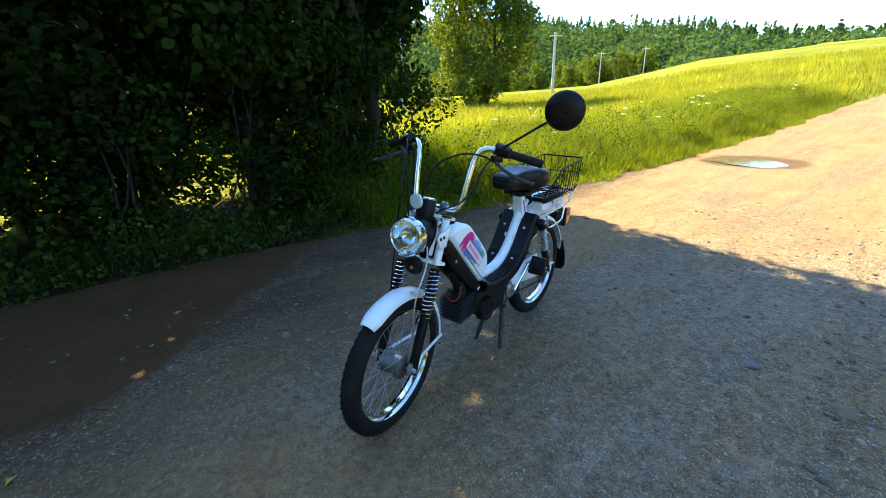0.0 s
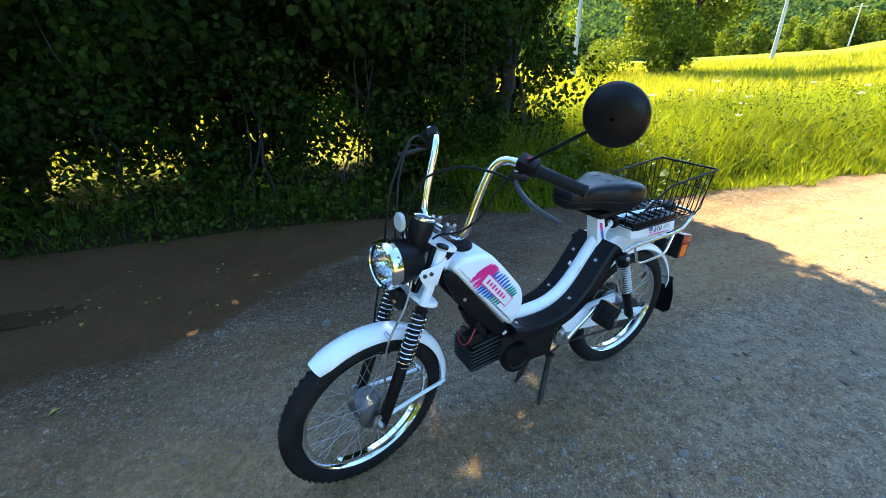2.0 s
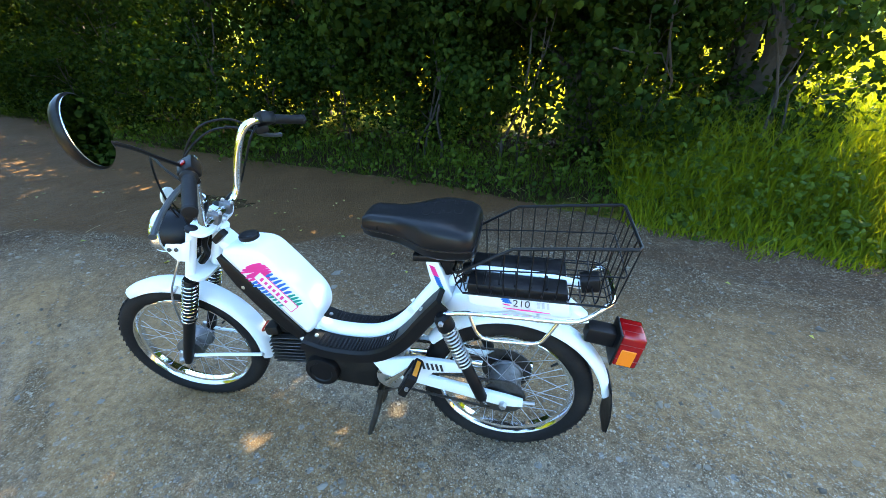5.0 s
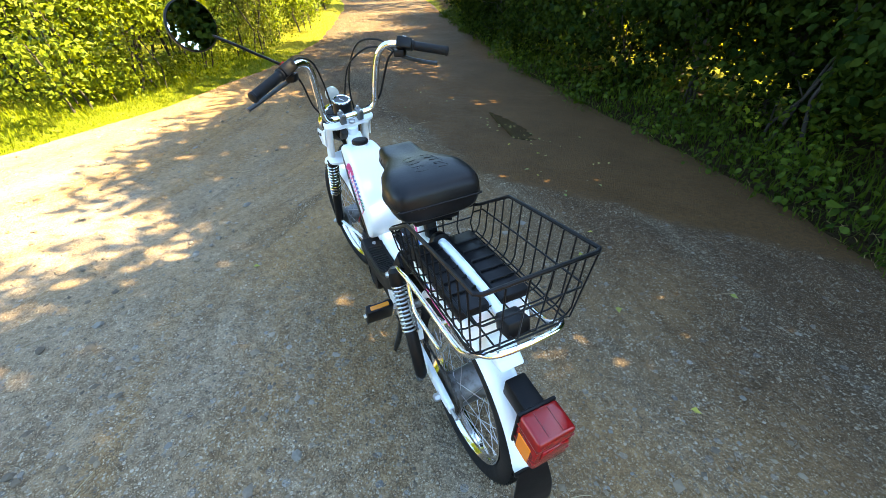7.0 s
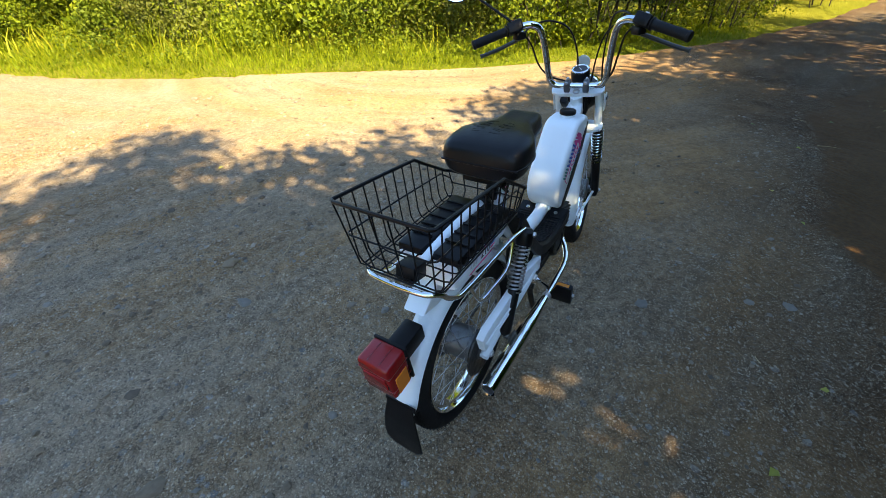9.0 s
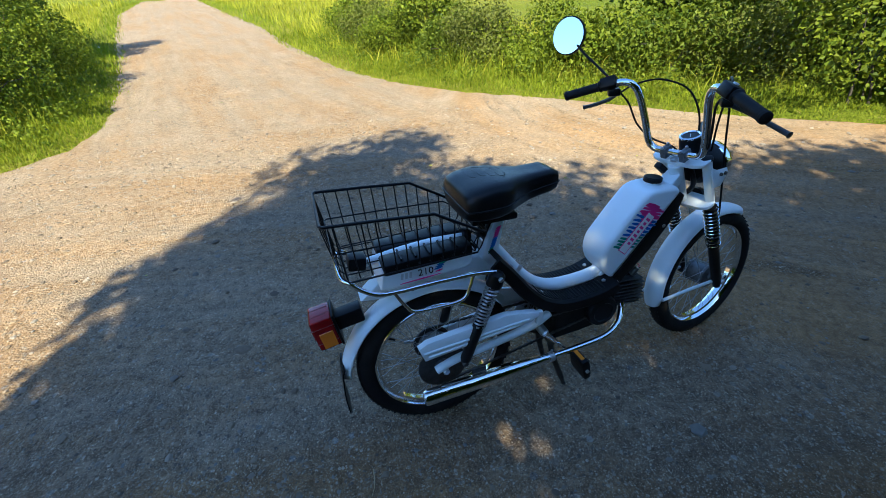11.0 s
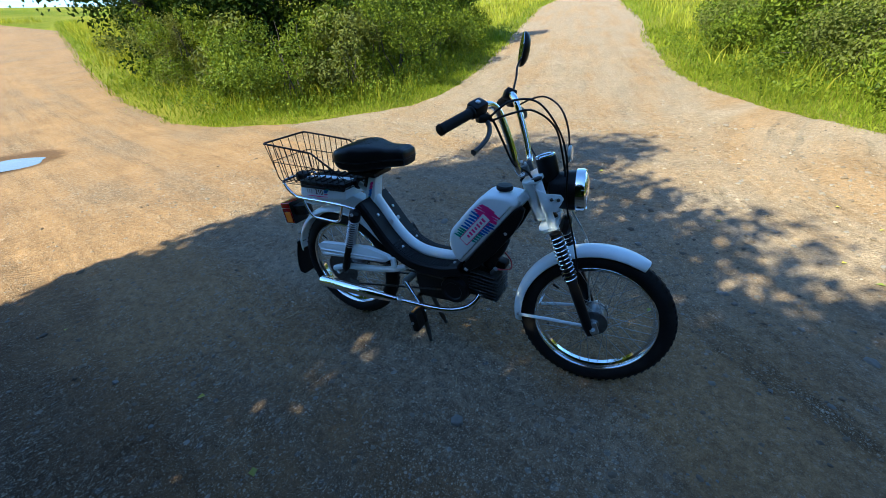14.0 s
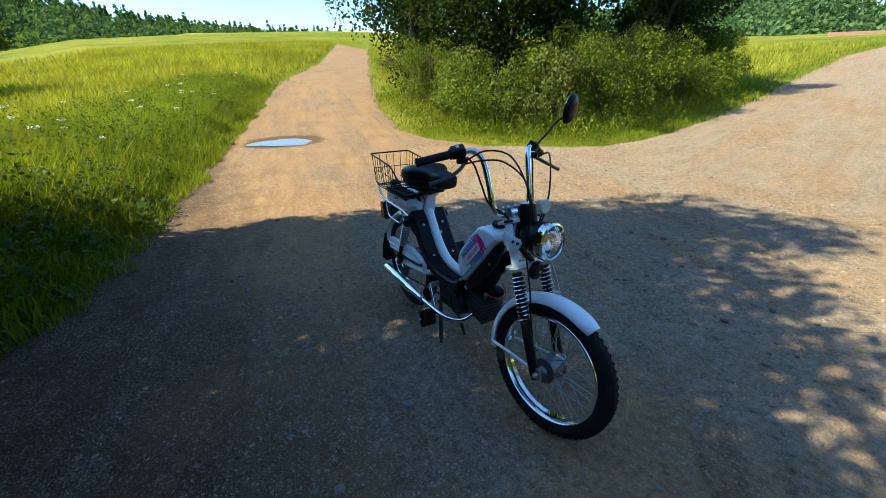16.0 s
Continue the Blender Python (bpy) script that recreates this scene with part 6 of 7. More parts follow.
part("bridge", pillow([(-0.36, 0.60), (-0.392, 0.64), (-0.45, 0.655), (-0.70, 0.635), (-0.76, 0.585), (-0.70, 0.575), (-0.55, 0.600), (-0.43, 0.575), (-0.375, 0.545)], -0.030, 0.030, 0.006, 3), WHITE, None, "white pressed-steel rear frame")

# ---- saddle
saddle = bmesh.new()
stations = [(-0.140, 0.818, 0.874, 0.034), (-0.145, 0.809, 0.885, 0.046), (-0.165, 0.802, 0.894, 0.052), (-0.200, 0.798, 0.893, 0.055), (-0.240, 0.790, 0.893, 0.057), (-0.280, 0.783, 0.897, 0.075), (-0.320, 0.776, 0.903, 0.100), (-0.355, 0.774, 0.910, 0.111), (-0.392, 0.776, 0.910, 0.114), (-0.421, 0.779, 0.904, 0.112), (-0.441, 0.784, 0.895, 0.104), (-0.450, 0.792, 0.882, 0.090)]
rows = []
for x, z0, z1, hw in stations:
    z1 -= 0.014 + 0.010 * float(smooth(0.30, 0.40, -x))
    ring = []
    for k in range(28):
        a = 2 * math.pi * k / 28
        c, s = math.cos(a), math.sin(a)
        yy = hw * (abs(c) ** 0.62) * (1 if c >= 0 else -1)
        skirt = 0.94 if s < 0 else 1.0
        zz = (z0 + z1) / 2 + (z1 - z0) / 2 * (abs(s) ** 0.46) * (1 if s >= 0 else -1)
        if s > 0.5:
            zz += 0.007 * (abs(yy) / hw) ** 2 - 0.005
        ring.append(saddle.verts.new((x, yy * skirt, zz)))
    rows.append(ring)
for a, b in zip(rows, rows[1:]):
    for k in range(28):
        saddle.faces.new((a[k], a[(k + 1) % 28], b[(k + 1) % 28], b[k]))
saddle.faces.new(rows[0][::-1])
saddle.faces.new(rows[-1])
bmesh.ops.subdivide_edges(saddle, edges=list(saddle.edges), cuts=1, use_grid_fill=True, smooth=0.6)
saddle = part("saddle", saddle, VINYL, None, "broad black vinyl saddle with stitched top")
welt = []
for x, z0, z1, hw in stations:
    welt.append((x, hw * 0.985, z0 + (z1 - z0) * 0.36))
welt = welt + [(x, -y, z) for x, y, z in welt[::-1]]
part("welt", tube(curve(welt, 4, True), 0.0026, 6, True), VINYL, saddle, "raised seam round the saddle")
for k in range(4):
    x = -0.305 - 0.028 * k
    z = np.interp(-x, [-s[0] for s in stations], [s[2] for s in stations]) - 0.014
    for yy in (-1, 1):
        part("stitching", tube(curve([(x, yy * 0.012, z), (x - 0.004, yy * 0.034, z - 0.0015), (x - 0.020, yy * 0.038, z - 0.001), (x - 0.024, yy * 0.013, z + 0.001)], 4), 0.0007, 5), VINYL, saddle)
part("saddle_base", box((0.14, 0.12, 0.02), (-0.35, 0, 0.766), (0, 2, 0), 0.006), BLACK, saddle)

# ---- engine
engine = part("engine", pillow([(0.118, 0.395), (0.03, 0.402), (-0.08, 0.385), (-0.135, 0.365), (-0.140, 0.330), (-0.125, 0.235), (-0.02, 0.238), (0.055, 0.245), (0.10, 0.275), (0.125, 0.31)], -0.058, 0.058, 0.014, 4), IRON, None, "black two-stroke engine with finned cylinder")
for side, cz in ((1, 0.300), (-1, 0.318)):
    part("cover", lathe([(0.060, 0.050), (0.060, 0.070), (0.055, 0.080), (0.040, 0.082), (0.036, 0.078), (0.010, 0.078)], (0.055, 0, cz), (0, side, 0), 40), BLACK, engine, "round black engine cover")
for k in range(8):
    z = 0.302 + 0.0145 * k
    shrink = 0.010 if k in (0, 7) else 0
    part("fin", box((0.124 - shrink, 0.118 - shrink, 0.0045), (0.178, 0, z), (0, 6, 0), 0.0012, segments=1), FIN, engine, "dull grey-black cooling fin")
part("barrel", box((0.086, 0.066, 0.112), (0.172, 0, 0.352), (0, 6, 0), 0.012), IRON, engine)
part("carburettor", lathe([(0.022, -0.035), (0.028, -0.028), (0.028, 0.02), (0.022, 0.035)], (0.188, 0.012, 0.447), (0.25, 0, 1), 22), IRON, engine, "black carburettor")
part("intake", tube(curve([(0.19, 0.01, 0.46), (0.22, 0.012, 0.488), (0.245, 0.01, 0.545)], 5), 0.020, 14), BLACK, engine)
part("float_bowl", box((0.05, 0.05, 0.034), (0.222, 0.03, 0.428), (0, 10, 0), 0.008), IRON, engine)
part("spark_plug_cap", tube([(0.205, -0.022, 0.405), (0.222, -0.030, 0.432)], [0.012, 0.009], 12), ALLOY, engine, "grey spark plug cap")
part("ignition_lead", tube(curve([(0.215, -0.03, 0.43), (0.250, -0.01, 0.424), (0.262, 0.03, 0.412), (0.252, 0.055, 0.432), (0.225, 0.05, 0.47)], 6), 0.003, 6), REDWIRE, engine, "red ignition lead")
# crank, pedals, chains
BX, BZ = -0.180, 0.305
part("crank_boss", lathe([(0.012, -0.085), (0.016, -0.075), (0.016, 0.075), (0.012, 0.085)], (BX, 0, BZ), sides=16), STEEL, None)
part("chain_disc", lathe([(0.010, 0.058), (0.044, 0.058), (0.046, 0.062), (0.044, 0.066), (0.010, 0.068)], (BX, 0, BZ), sides=36), STEEL, None, "dull zinc chain disc")
for side in (1, -1):
    ex, ez = BX - side * 0.100, BZ + side * 0.112
    arm = part("crank", tube([(BX, side * 0.080, BZ), (BX - side * 0.05, side * 0.090, BZ + side * 0.056), (ex, side * 0.100, ez)], [0.011, 0.008, 0.010], 10), CHROME, None, "chromed pedal crank")
    turn = 62 if side > 0 else 78
    pedal = part("pedal", box((0.088, 0.082, 0.026), (ex, side * 0.152, ez), (0, turn, 0), 0.006), BLACK, None, "black rubber pedal with amber reflectors")
    for s2 in (1, -1):
        m = pose(ex, side * 0.152, ez, 0, turn, 0)
        amber = box((0.003, 0.056, 0.013), (s2 * 0.0445, 0, 0), bevel=0.001, segments=1)
        amber.transform(m)
        part("reflector", amber, PEDAL_AMBER, pedal, "amber pedal reflector")
        bar_ = box((0.070, 0.016, 0.006), (0, s2 * 0.028, 0.0145), bevel=0.002, segments=1)
        bar_.transform(m)
        part("pad", bar_, GRIP, pedal)
    part("spindle", tube([(ex, side * 0.095, ez), (ex, side * 0.20, ez)], 0.006, 8), STEEL, pedal)


def chain(y, x0, z0, r0, x1, z1, r1, name):
    """A loop of short links round two sprockets."""
    pts = []
    base = math.atan2(z1 - z0, x1 - x0)
    for k in range(13):
        a = base + math.pi / 2 + math.pi * k / 12
        pts.append(Vector((x0 + r0 * math.cos(a), y, z0 + r0 * math.sin(a))))
    for k in range(13):
        a = base - math.pi / 2 + math.pi * k / 12
        pts.append(Vector((x1 + r1 * math.cos(a), y, z1 + r1 * math.sin(a))))
    bm = bmesh.new()
    pts.append(pts[0])
    carry = 0.0
    flip = 0
    for a, b in zip(pts, pts[1:]):
        L = (b - a).length
        t = carry
        while t < L:
            p = a.lerp(b, t / L)
            d = b - a
            flip ^= 1
            box((0.0115, 0.0035 if flip else 0.007, 0.0075), p, (0, -math.degrees(math.atan2(d.z, d.x)), 0), 0, bm)
            t += 0.011
        carry = t - L
    return part(name, bm, DARKSTEEL, None, "oily dark drive chain", flat=True)


chain(0.056, BX, BZ, 0.040, RX, RZ, 0.064, "chain")
chain(-0.062, 0.02, 0.33, 0.025, RX, RZ, 0.080, "chain")

# ---- swinging arm, dampers, chain guard, exhaust, stand
part("swing_arm", pillow([(-0.130, 0.388), (-0.28, 0.424), (-0.415, 0.424), (-0.420, 0.388), (-0.330, 0.372), (-0.312, 0.352), (-0.56, 0.312), (-0.605, 0.302), (-0.605, 0.276), (-0.54, 0.270), (-0.27, 0.318), (-0.165, 0.335)], 0.066, 0.082, 0.004, 2), WHITE, None, "white pressed-steel swinging arm")
for k in range(5):
    part("slot", box((0.007, 0.002, 0.026), (-0.300 - 0.014 * k, 0.0825, 0.398), (0, 12, 0), 0), INK, None)
part("swing_tube", tube(curve([(-0.165, -0.075, 0.385), (-0.235, -0.082, 0.358), (-0.36, -0.085, 0.338), (-0.50, -0.085, 0.318), (-0.575, -0.085, 0.292)], 6), 0.014, 12), WHITE, None, "white swinging arm tube")
guard_p = part("chain_guard", pillow([(-0.628, 0.420), (-0.612, 0.368), (-0.25, 0.402), (-0.222, 0.420), (-0.235, 0.436), (-0.34, 0.458), (-0.60, 0.436)], -0.112, -0.088, 0.004, 2), WHITE, None, "white ridged chain guard")
part("ridge", tube([(-0.614, -0.112, 0.400), (-0.26, -0.112, 0.418)], 0.0045, 6), WHITE, guard_p)
part("ridge", tube([(-0.60, -0.112, 0.382), (-0.30, -0.112, 0.405)], 0.0035, 6), WHITE, guard_p)
part("guard_bracket", box((0.022, 0.016, 0.05), (-0.216, -0.095, 0.400), (0, 0, 0), 0.003), WHITE, guard_p)
part("adjuster", tube([(-0.555, 0.074, 0.285), (-0.640, 0.078, 0.298)], 0.0055, 8), STEEL, None)
bolt((RX, 0.085, RZ), (0, 1, 0), 0.012, 0.016, STEEL, None, name="axle_nut")
bolt((RX, -0.085, RZ), (0, -1, 0), 0.012, 0.016, STEEL, None, name="axle_nut")
for side in (1, -1):
    y = side * 0.108
    top, bottom = Vector((-0.370, y, 0.612)), Vector((-0.486, y, 0.318))
    ax = (bottom - top).normalized()
    L = (bottom - top).length
    damper = part("rear_damper", lathe([(0.012, L * 0.50), (0.0175, L * 0.54), (0.0175, L * 0.96), (0.012, L)], top, ax, 18), BLACK, None, "rear damper with a bright coil spring")
    part("top_cap", lathe([(0.014, -0.014), (0.024, -0.004), (0.025, 0.03), (0.022, 0.036)], top, ax, 20), BLACK, damper)
    part("rod", tube([top, bottom], 0.010, 10), DARKSTEEL, damper)
    s1 = ax.orthogonal().normalized()
    s2 = ax.cross(s1)
    turns = [top + ax * (0.034 + (L * 0.55 - 0.034) * k / 168) + (s1 * math.cos(2 * math.pi * k / 14) + s2 * math.sin(2 * math.pi * k / 14)) * 0.0205 for k in range(169)]
    part("spring", tube(turns, 0.0028, 6), STEEL, damper, "dull zinc coil spring")
    bolt(bottom, (0, side, 0), 0.011, 0.016, DARKSTEEL, damper)
    bolt(top + Vector((0, side * 0.022, 0)), (0, side, 0), 0.008, 0.008, STEEL, damper)
pipe = curve([(0.165, -0.035, 0.318), (0.150, -0.060, 0.285), (0.115, -0.090, 0.258), (0.04, -0.118, 0.244), (-0.08, -0.126, 0.240), (-0.17, -0.128, 0.240)], 6)
exhaust = part("exhaust", tube(pipe, 0.0115, 14), CHROME, None, "chromed exhaust pipe and silencer")
part("silencer", lathe([(0.012, 0.0), (0.014, 0.02), (0.023, 0.14), (0.025, 0.16), (0.025, 0.450), (0.022, 0.458), (0.018, 0.456), (0.017, 0.44)], (-0.175, -0.128, 0.240), (-1, 0, -0.012), 28), CHROME, exhaust, "long chromed silencer")
part("outlet", lathe([(0.0165, 0.445), (0.0165, 0.452)], (-0.175, -0.128, 0.240), (-1, 0, -0.012), 20), INK, exhaust)
part("clamp", lathe([(0.015, 0.0), (0.017, 0.003), (0.017, 0.014), (0.015, 0.017)], (-0.172, -0.128, 0.240), (-1, 0, 0), 16), STEEL, exhaust)
bolt((-0.18, -0.128, 0.256), (0, 0, 1), 0.005, 0.014, STEEL, exhaust)
part("hanger", box((0.05, 0.006, 0.02), (-0.44, -0.112, 0.268), (0, 0, 0), 0.002), DARKSTEEL, exhaust)
stand = part("centre_stand", tube([(-0.135, 0.062, 0.225), (-0.135, -0.062, 0.225)], 0.011, 12), DARKSTEEL, None, "dark steel centre stand, folded down")
for side in (1, -1):
    part("leg", tube(curve([(-0.135, side * 0.045, 0.222), (-0.118, side * 0.052, 0.14), (-0.085, side * 0.070, 0.03), (-0.078, side * 0.074, 0.008)], 5), [0.011] * 10 + [0.008] * 6, 10), DARKSTEEL, stand)
    part("foot", box((0.030, 0.030, 0.008), (-0.074, side * 0.078, 0.006), (0, 0, side * 25), 0.002), DARKSTEEL, stand)
part("stand_spring", tube(curve([(-0.13, 0.03, 0.20), (-0.17, 0.035, 0.22), (-0.20, 0.035, 0.24)], 4), 0.006, 8), DARKSTEEL, stand)

# ---- tool boxes, rack, tail lamp
box_body = part("tool_box", pillow([(-0.425, 0.700), (-0.438, 0.652), (-0.455, 0.645), (-0.685, 0.632), (-0.703, 0.640), (-0.690, 0.695)], -0.080, 0.080, 0.007, 3), TANK, None, "white plastic tool box under the basket")
for side in (1, -1):
    part("lid", box((0.256, 0.070, 0.034), (-0.560, side * 0.0485, 0.699), (0, -1, 0), 0.007), BLACK, box_body, "black tool box lid")
    for k in range(5):
        part("lid_rib", box((0.006, 0.060, 0.006), (-0.475 - k * 0.040, side * 0.0475, 0.719), (0, 0, 0), 0.001, segments=1), BLACK, box_body)
part("clip", box((0.05, 0.05, 0.04), (-0.748, 0.0, 0.702), (0, 10, 0), 0.006), BLACK, None, "black rack clip")
rail = [(-0.372, 0.104, 0.624), (-0.44, 0.102, 0.634), (-0.56, 0.100, 0.637), (-0.66, 0.099, 0.637), (-0.715, 0.098, 0.643), (-0.752, 0.096, 0.665), (-0.778, 0.092, 0.692), (-0.798, 0.068, 0.697), (-0.803, 0.0, 0.697)]
loop = curve(rail + [(x, -y, z) for x, y, z in rail[-2::-1]], 6)
rack = part("rack", tube(loop, 0.0066, 12), CHROME, None, "chromed tubular luggage rack")
for side in (1, -1):
    y = side * 0.104
    part("hoop", tube(curve([(-0.440, y - side * 0.003, 0.636), (-0.452, y, 0.600), (-0.468, y, 0.566), (-0.495, y, 0.553), (-0.56, y, 0.554), (-0.622, y, 0.560), (-0.645, y, 0.585), (-0.672, y - side * 0.004, 0.638)], 6), 0.0052, 10), CHROME, rack, "chromed side hoop")
part("cross_tube", tube([(-0.62, 0.100, 0.632), (-0.62, -0.100, 0.632)], 0.005, 8), CHROME, rack)
TAIL = Matrix.Translation((-0.874, 0.003, 0.511)) @ Matrix.Rotation(radians(-8), 4, "Y")


def tail_part(name, size, at, material, parent=None, label="", bevel=0.001, segments=1):
    bm = box(size, at, bevel=bevel, segments=segments)
    bm.transform(TAIL)
    return part(name, bm, material, parent, label)


SEAM = Mat("dark_red_seam", (0.16, 0.004, 0.005), 0.3).m
tail = tail_part("tail_lamp", (0.066, 0.086, 0.108), (0, 0, 0), RED, None, "red plastic tail lamp with amber side lenses", 0.008, 3)
tail_part("back_plate", (0.008, 0.088, 0.110), (0.035, 0, 0), BLACK, tail, "black lamp base", 0.003, 2)
for z in (-0.026, 0.026):
    tail_part("seam", (0.0672, 0.0872, 0.003), (0, 0, z), SEAM, tail)
tail_part("rear_lens", (0.006, 0.060, 0.040), (-0.0335, 0, 0.0), RED, tail, "raised red rear lens", 0.0025, 2)
for y in (-0.016, 0.016):
    tail_part("rib", (0.050, 0.002, 0.002), (0, y, 0.0540), SEAM, tail, bevel=0.0005)
for side in (1, -1):
    tail_part("side_lens", (0.040, 0.004, 0.056), (0.002, side * 0.0425, -0.020), AMBER, tail, "amber side lens", 0.0015)
part("lamp_bracket", box((0.092, 0.050, 0.050), (-0.805, -0.002, 0.532), (0, -8, 0), 0.006), BLACK, tail, "black tail lamp bracket")

# ---- wire basket
BC, BH = 0.002, 0.120           # centre line and half width at the rim
basket_rim = [(-0.815, BC + BH, 0.876), (-0.680, BC + BH, 0.865), (-0.545, BC + BH, 0.852), (-0.480, BC + BH, 0.812), (-0.415, BC + BH - 0.002, 0.772), (-0.402, BC + BH - 0.012, 0.768)]
left = basket_rim
right = [(x, 2 * BC - y, z) for x, y, z in basket_rim][::-1]
back = [(-0.822, BC - BH + 0.010, 0.876), (-0.822, BC + BH - 0.010, 0.876)]
rim_line = []
for a, b in zip(left + right + back, (left + right + back)[1:] + [left[0]]):
    rim_line += [Vector(a).lerp(Vector(b), t) for t in (0.0, 0.5)]
basket = part("basket", tube(rim_line, 0.0042, 8, True), BLACK, None, "black wire basket fixed on the luggage rack")


def rim_z(x):
    return float(np.interp(-x, [0.402, 0.415, 0.480, 0.545, 0.815, 0.83], [0.768, 0.772, 0.812, 0.852, 0.876, 0.876]))


FLOOR_Z, FL = 0.702, 0.105        # floor height and its half width
def wire(points, n=4, r=0.0019):
    return part("wire", tube(curve(points, n) if n else points, r, 6), BLACK, basket)


for k in range(12):                # hoops across the basket
    x = -0.425 - k * 0.0335
    zt = rim_z(x)
    fx = -0.432 - k * 0.0318
    pts = [(x, BC + BH, zt)]
    for s in (1, -1):
        low = [(fx + (x - fx) * 0.25, BC + s * (FL + 0.005), FLOOR_Z + 0.022), (fx, BC + s * (FL - 0.004), FLOOR_Z + 0.005), (fx, BC + s * (FL - 0.020), FLOOR_Z)]
        pts += low if s > 0 else low[::-1]
    pts.append((x, BC - BH, zt))
    wire(pts, 0)
for k in range(6):                 # wires from the front edge over the floor and up the back
    y = BC + (-0.0975 + k * 0.039)
    yt = BC + (y - BC) * 1.16
    wire([(-0.402, yt, 0.768), (-0.408, y, FLOOR_Z + 0.020), (-0.422, y, FLOOR_Z - 0.003), (-0.780, y, FLOOR_Z - 0.003), (-0.796, y, FLOOR_Z + 0.014), (-0.822, yt, 0.876)], 0)
mid_line = [(-0.405, BC + 0.100, 0.735), (-0.408, BC + 0.106, 0.750), (-0.45, BC + 0.109, 0.778), (-0.60, BC + 0.109, 0.787), (-0.800, BC + 0.110, 0.795), (-0.808, BC + 0.100, 0.795)]
wire(mid_line + [(x, 2 * BC - y, z) for x, y, z in mid_line[::-1]] + mid_line[:1], 0, 0.0021)
floor_edge = [(-0.415, BC + 0.088, FLOOR_Z), (-0.425, BC + FL, FLOOR_Z), (-0.775, BC + FL, FLOOR_Z), (-0.790, BC + 0.088, FLOOR_Z)]
wire(floor_edge + [(x, 2 * BC - y, z) for x, y, z in floor_edge[::-1]] + floor_edge[:1], 0, 0.0021)


# ---- decals: brush strokes, a bordered name plate as plain bars, the model number
def strokes(name, rows, y, thick, material, parent):
    """Overlapping brush strokes on a side face: (x, z, length, angle)."""
    for x, z, L, deg in rows:
        bm = bmesh.new()
        c, s = math.cos(radians(deg)), math.sin(radians(deg))
        w = thick * 0.5
        ring = []
        for u, v in ((-0.5, -0.4), (-0.46, 0.6), (0.0, 1.0), (0.47, 0.5), (0.5, -0.3), (0.1, -1.0)):
            ring.append((x + c * u * L - s * v * w, z + s * u * L + c * v * w))
        top = [bm.verts.new((px, y, pz)) for px, pz in ring]
        bot = [bm.verts.new((px, y - math.copysign(0.0008, y), pz)) for px, pz in ring]
        bm.faces.new(top)
        bm.faces.new(bot[::-1])
        for k in range(6):
            bm.faces.new((top[k - 1], bot[k - 1], bot[k], top[k]))
        part(name, bm, material, parent, flat=True)


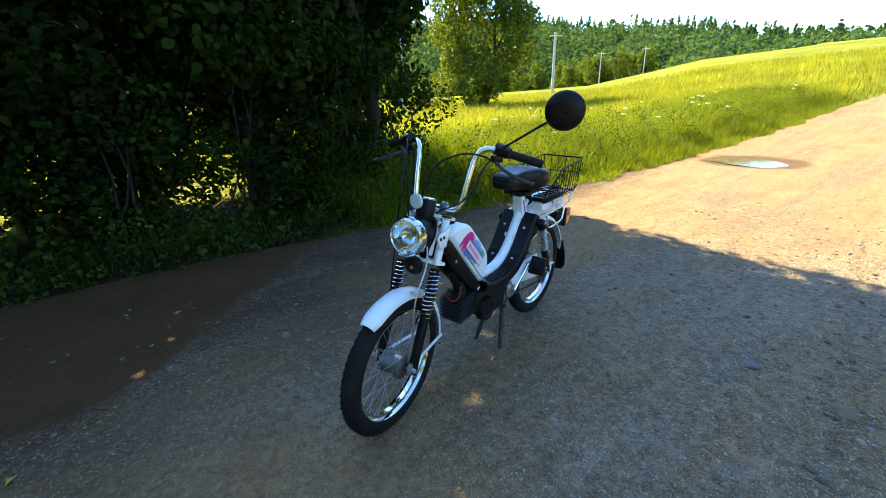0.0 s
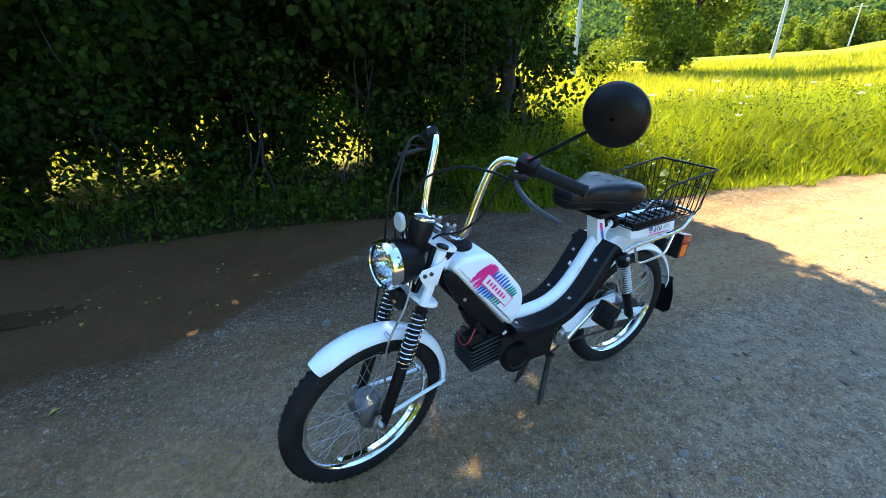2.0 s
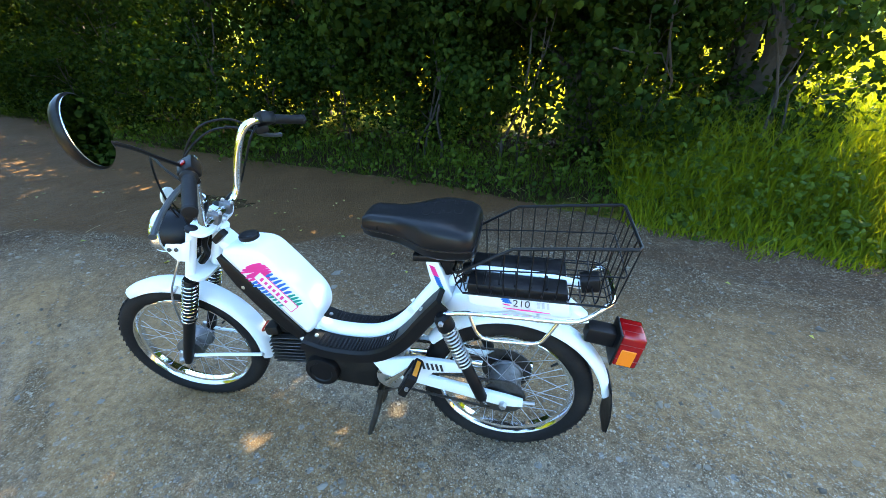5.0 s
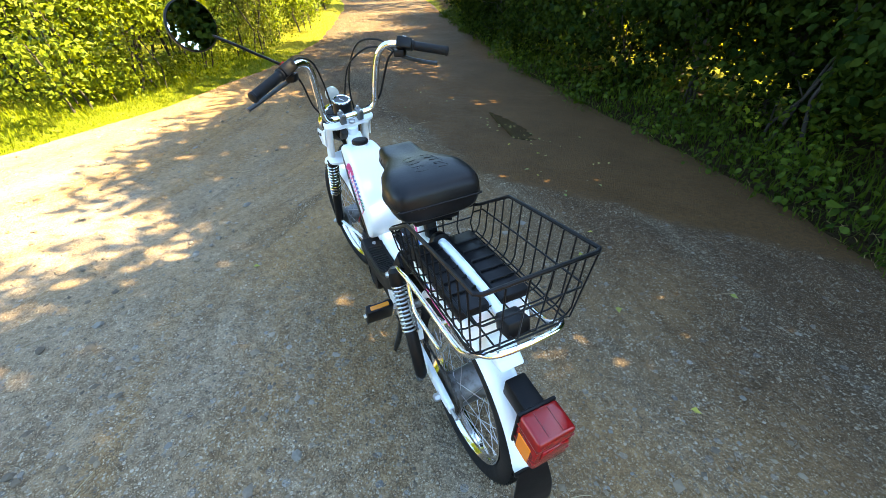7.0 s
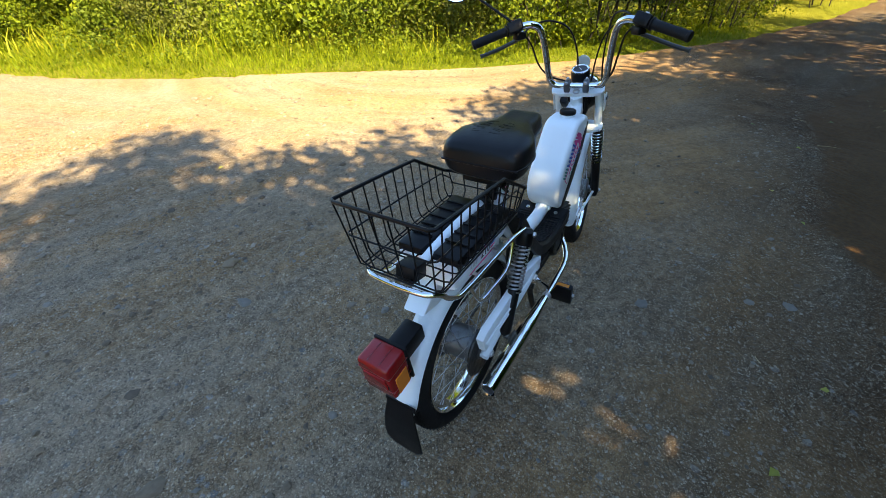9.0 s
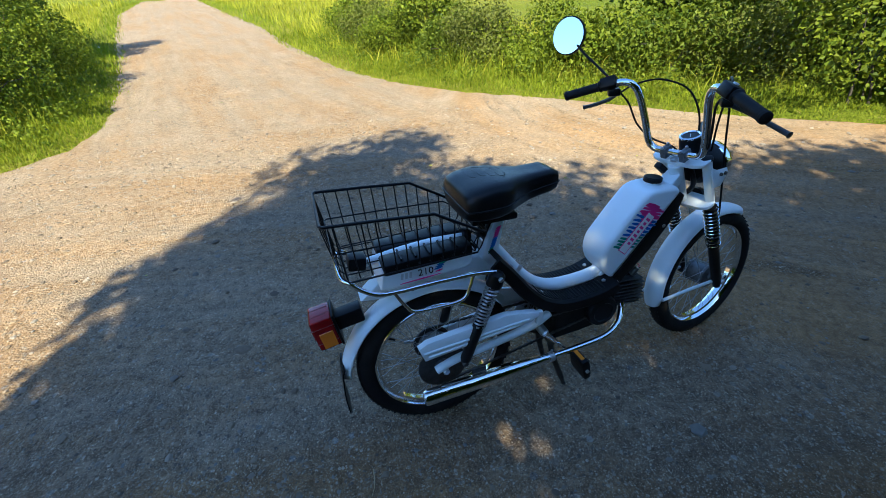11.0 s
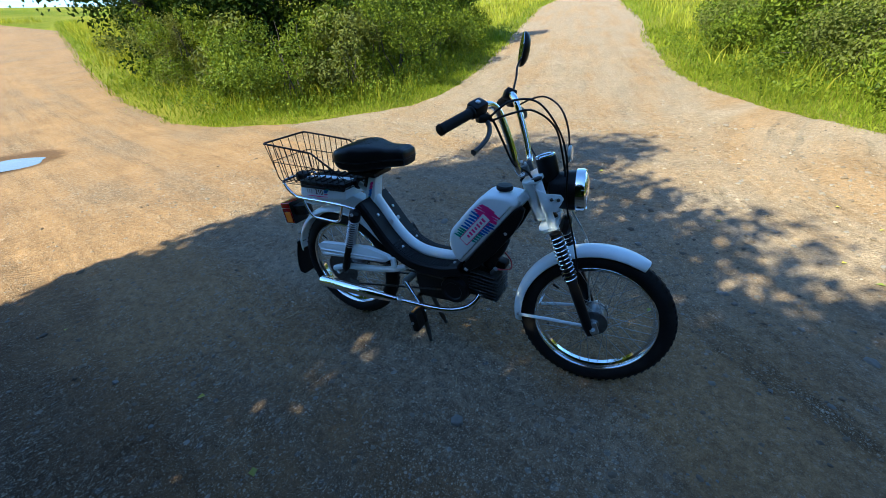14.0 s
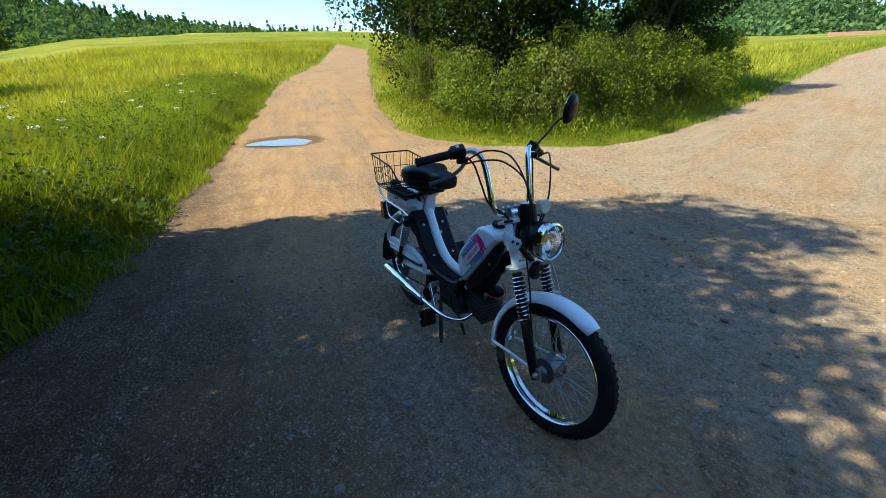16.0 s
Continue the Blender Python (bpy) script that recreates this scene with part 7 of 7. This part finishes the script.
rs = random.Random(5)
for side in (1, -1):
    y = side * 0.0645
    slant = -22
    pink = [(0.208 + 0.004 * (k % 3) - 0.003 * k, 0.692 - 0.0078 * k, (0.060, 0.085, 0.100, 0.105, 0.095, 0.080, 0.060, 0.045)[k] + rs.uniform(-0.010, 0.010), slant + rs.uniform(-5, 5)) for k in range(8)]
    strokes("pink_stroke", pink, y, 0.0125, PINK, tank)
    blue = [(0.166 - 0.0095 * k, 0.662 - 0.0112 * k, 0.046 + rs.uniform(-0.010, 0.010), slant + rs.uniform(-6, 6)) for k in range(6)]
    blue += [(0.214 - 0.0095 * k, 0.633 - 0.0100 * k, 0.046 + rs.uniform(-0.010, 0.010), slant + rs.uniform(-6, 6)) for k in range(5)]
    strokes("blue_stroke", blue, y + side * 0.0003, 0.0100, BLUE, tank)
    green = [(0.110 - 0.0070 * k, 0.594 - 0.0092 * k, 0.036 + rs.uniform(-0.008, 0.008), slant) for k in range(4)]
    green += [(0.168 - 0.0090 * k, 0.586 - 0.0095 * k, 0.036, slant) for k in range(4)]
    strokes("green_stroke", green, y + side * 0.0005, 0.0095, GREEN, tank)
    ang = math.degrees(math.atan2(0.662 - 0.541, 0.209 - 0.107))
    cx, cz = 0.155, 0.6035
    plate = part("name_plate", box((0.156, 0.0012, 0.040), (cx, y + side * 0.0010, cz), (0, -ang, 0), 0.0005, segments=1), PINK, tank, "white plate with a pink border and pink bars")
    part("plate_face", box((0.150, 0.0012, 0.034), (cx, y + side * 0.0014, cz), (0, -ang, 0), 0.0004, segments=1), PLATE, plate)
    ca, sa = math.cos(radians(ang)), math.sin(radians(ang))
    for k in range(7):
        u = 0.056 - 0.0160 * k
        tall = 0.017 if k in (0, 2, 4, 5) else 0.012
        part("bar", box((0.009, 0.0010, tall), (cx + ca * u, y + side * 0.0020, cz + sa * u), (0, -ang, 0), 0, segments=1), PINK, plate)
    # the same strokes on the seat tube
    ys = side * 0.0282
    strokes("pink_stroke", [(-0.3265 - 0.0022 * k, 0.722 - 0.0065 * k, 0.020, 25) for k in range(5)], ys, 0.006, PINK, seat_tube)
    strokes("blue_stroke", [(-0.338 - 0.0022 * k, 0.689 - 0.0065 * k, 0.020, 25) for k in range(5)], ys, 0.006, BLUE, seat_tube)
    strokes("green_stroke", [(-0.350 - 0.0022 * k, 0.657 - 0.0065 * k, 0.017, 25) for k in range(3)], ys, 0.006, GREEN, seat_tube)
    part("label", box((0.05, 0.0008, 0.016), (-0.262, side * 0.0238, 0.545), (0, -51, 0), 0), PLATE, None, "small worn maker's label")
    # tool box side
    yb = side * 0.0890
    strokes("blue_stroke", [(-0.530 - 0.004 * k, 0.686 - 0.006 * k, 0.026, 8) for k in range(3)], yb, 0.006, BLUE, box_body)
    strokes("green_stroke", [(-0.524, 0.689, 0.024, 8)], yb + side * 0.0002, 0.006, GREEN, box_body)
    strokes("pink_stroke", [(-0.537, 0.666, 0.022, 8), (-0.590, 0.653, 0.125, 2)], yb + side * 0.0002, 0.0045, PINK, box_body)
    txt = bpy.data.curves.new("number", "FONT")
    txt.body, txt.size, txt.extrude, txt.align_x = "210", 0.030, 0.0004, "CENTER"
    tmp = new("number", txt)
    me = bpy.data.meshes.new_from_object(tmp)
    bpy.data.objects.remove(tmp)
    me.materials.append(INK)
    number = new("number", me)
    number.parent = box_body
    number.matrix_basis = pose(-0.575, yb + side * 0.0004, 0.6635, 90, 0, 180 if side > 0 else 0)
    tagged(number, "black model number 210")
    for k in range(3):
        part("bar", box((0.007, 0.0006, 0.018), (-0.618 - 0.012 * k, yb, 0.673), (0, 8, 0), 0), GREYINK, box_body)
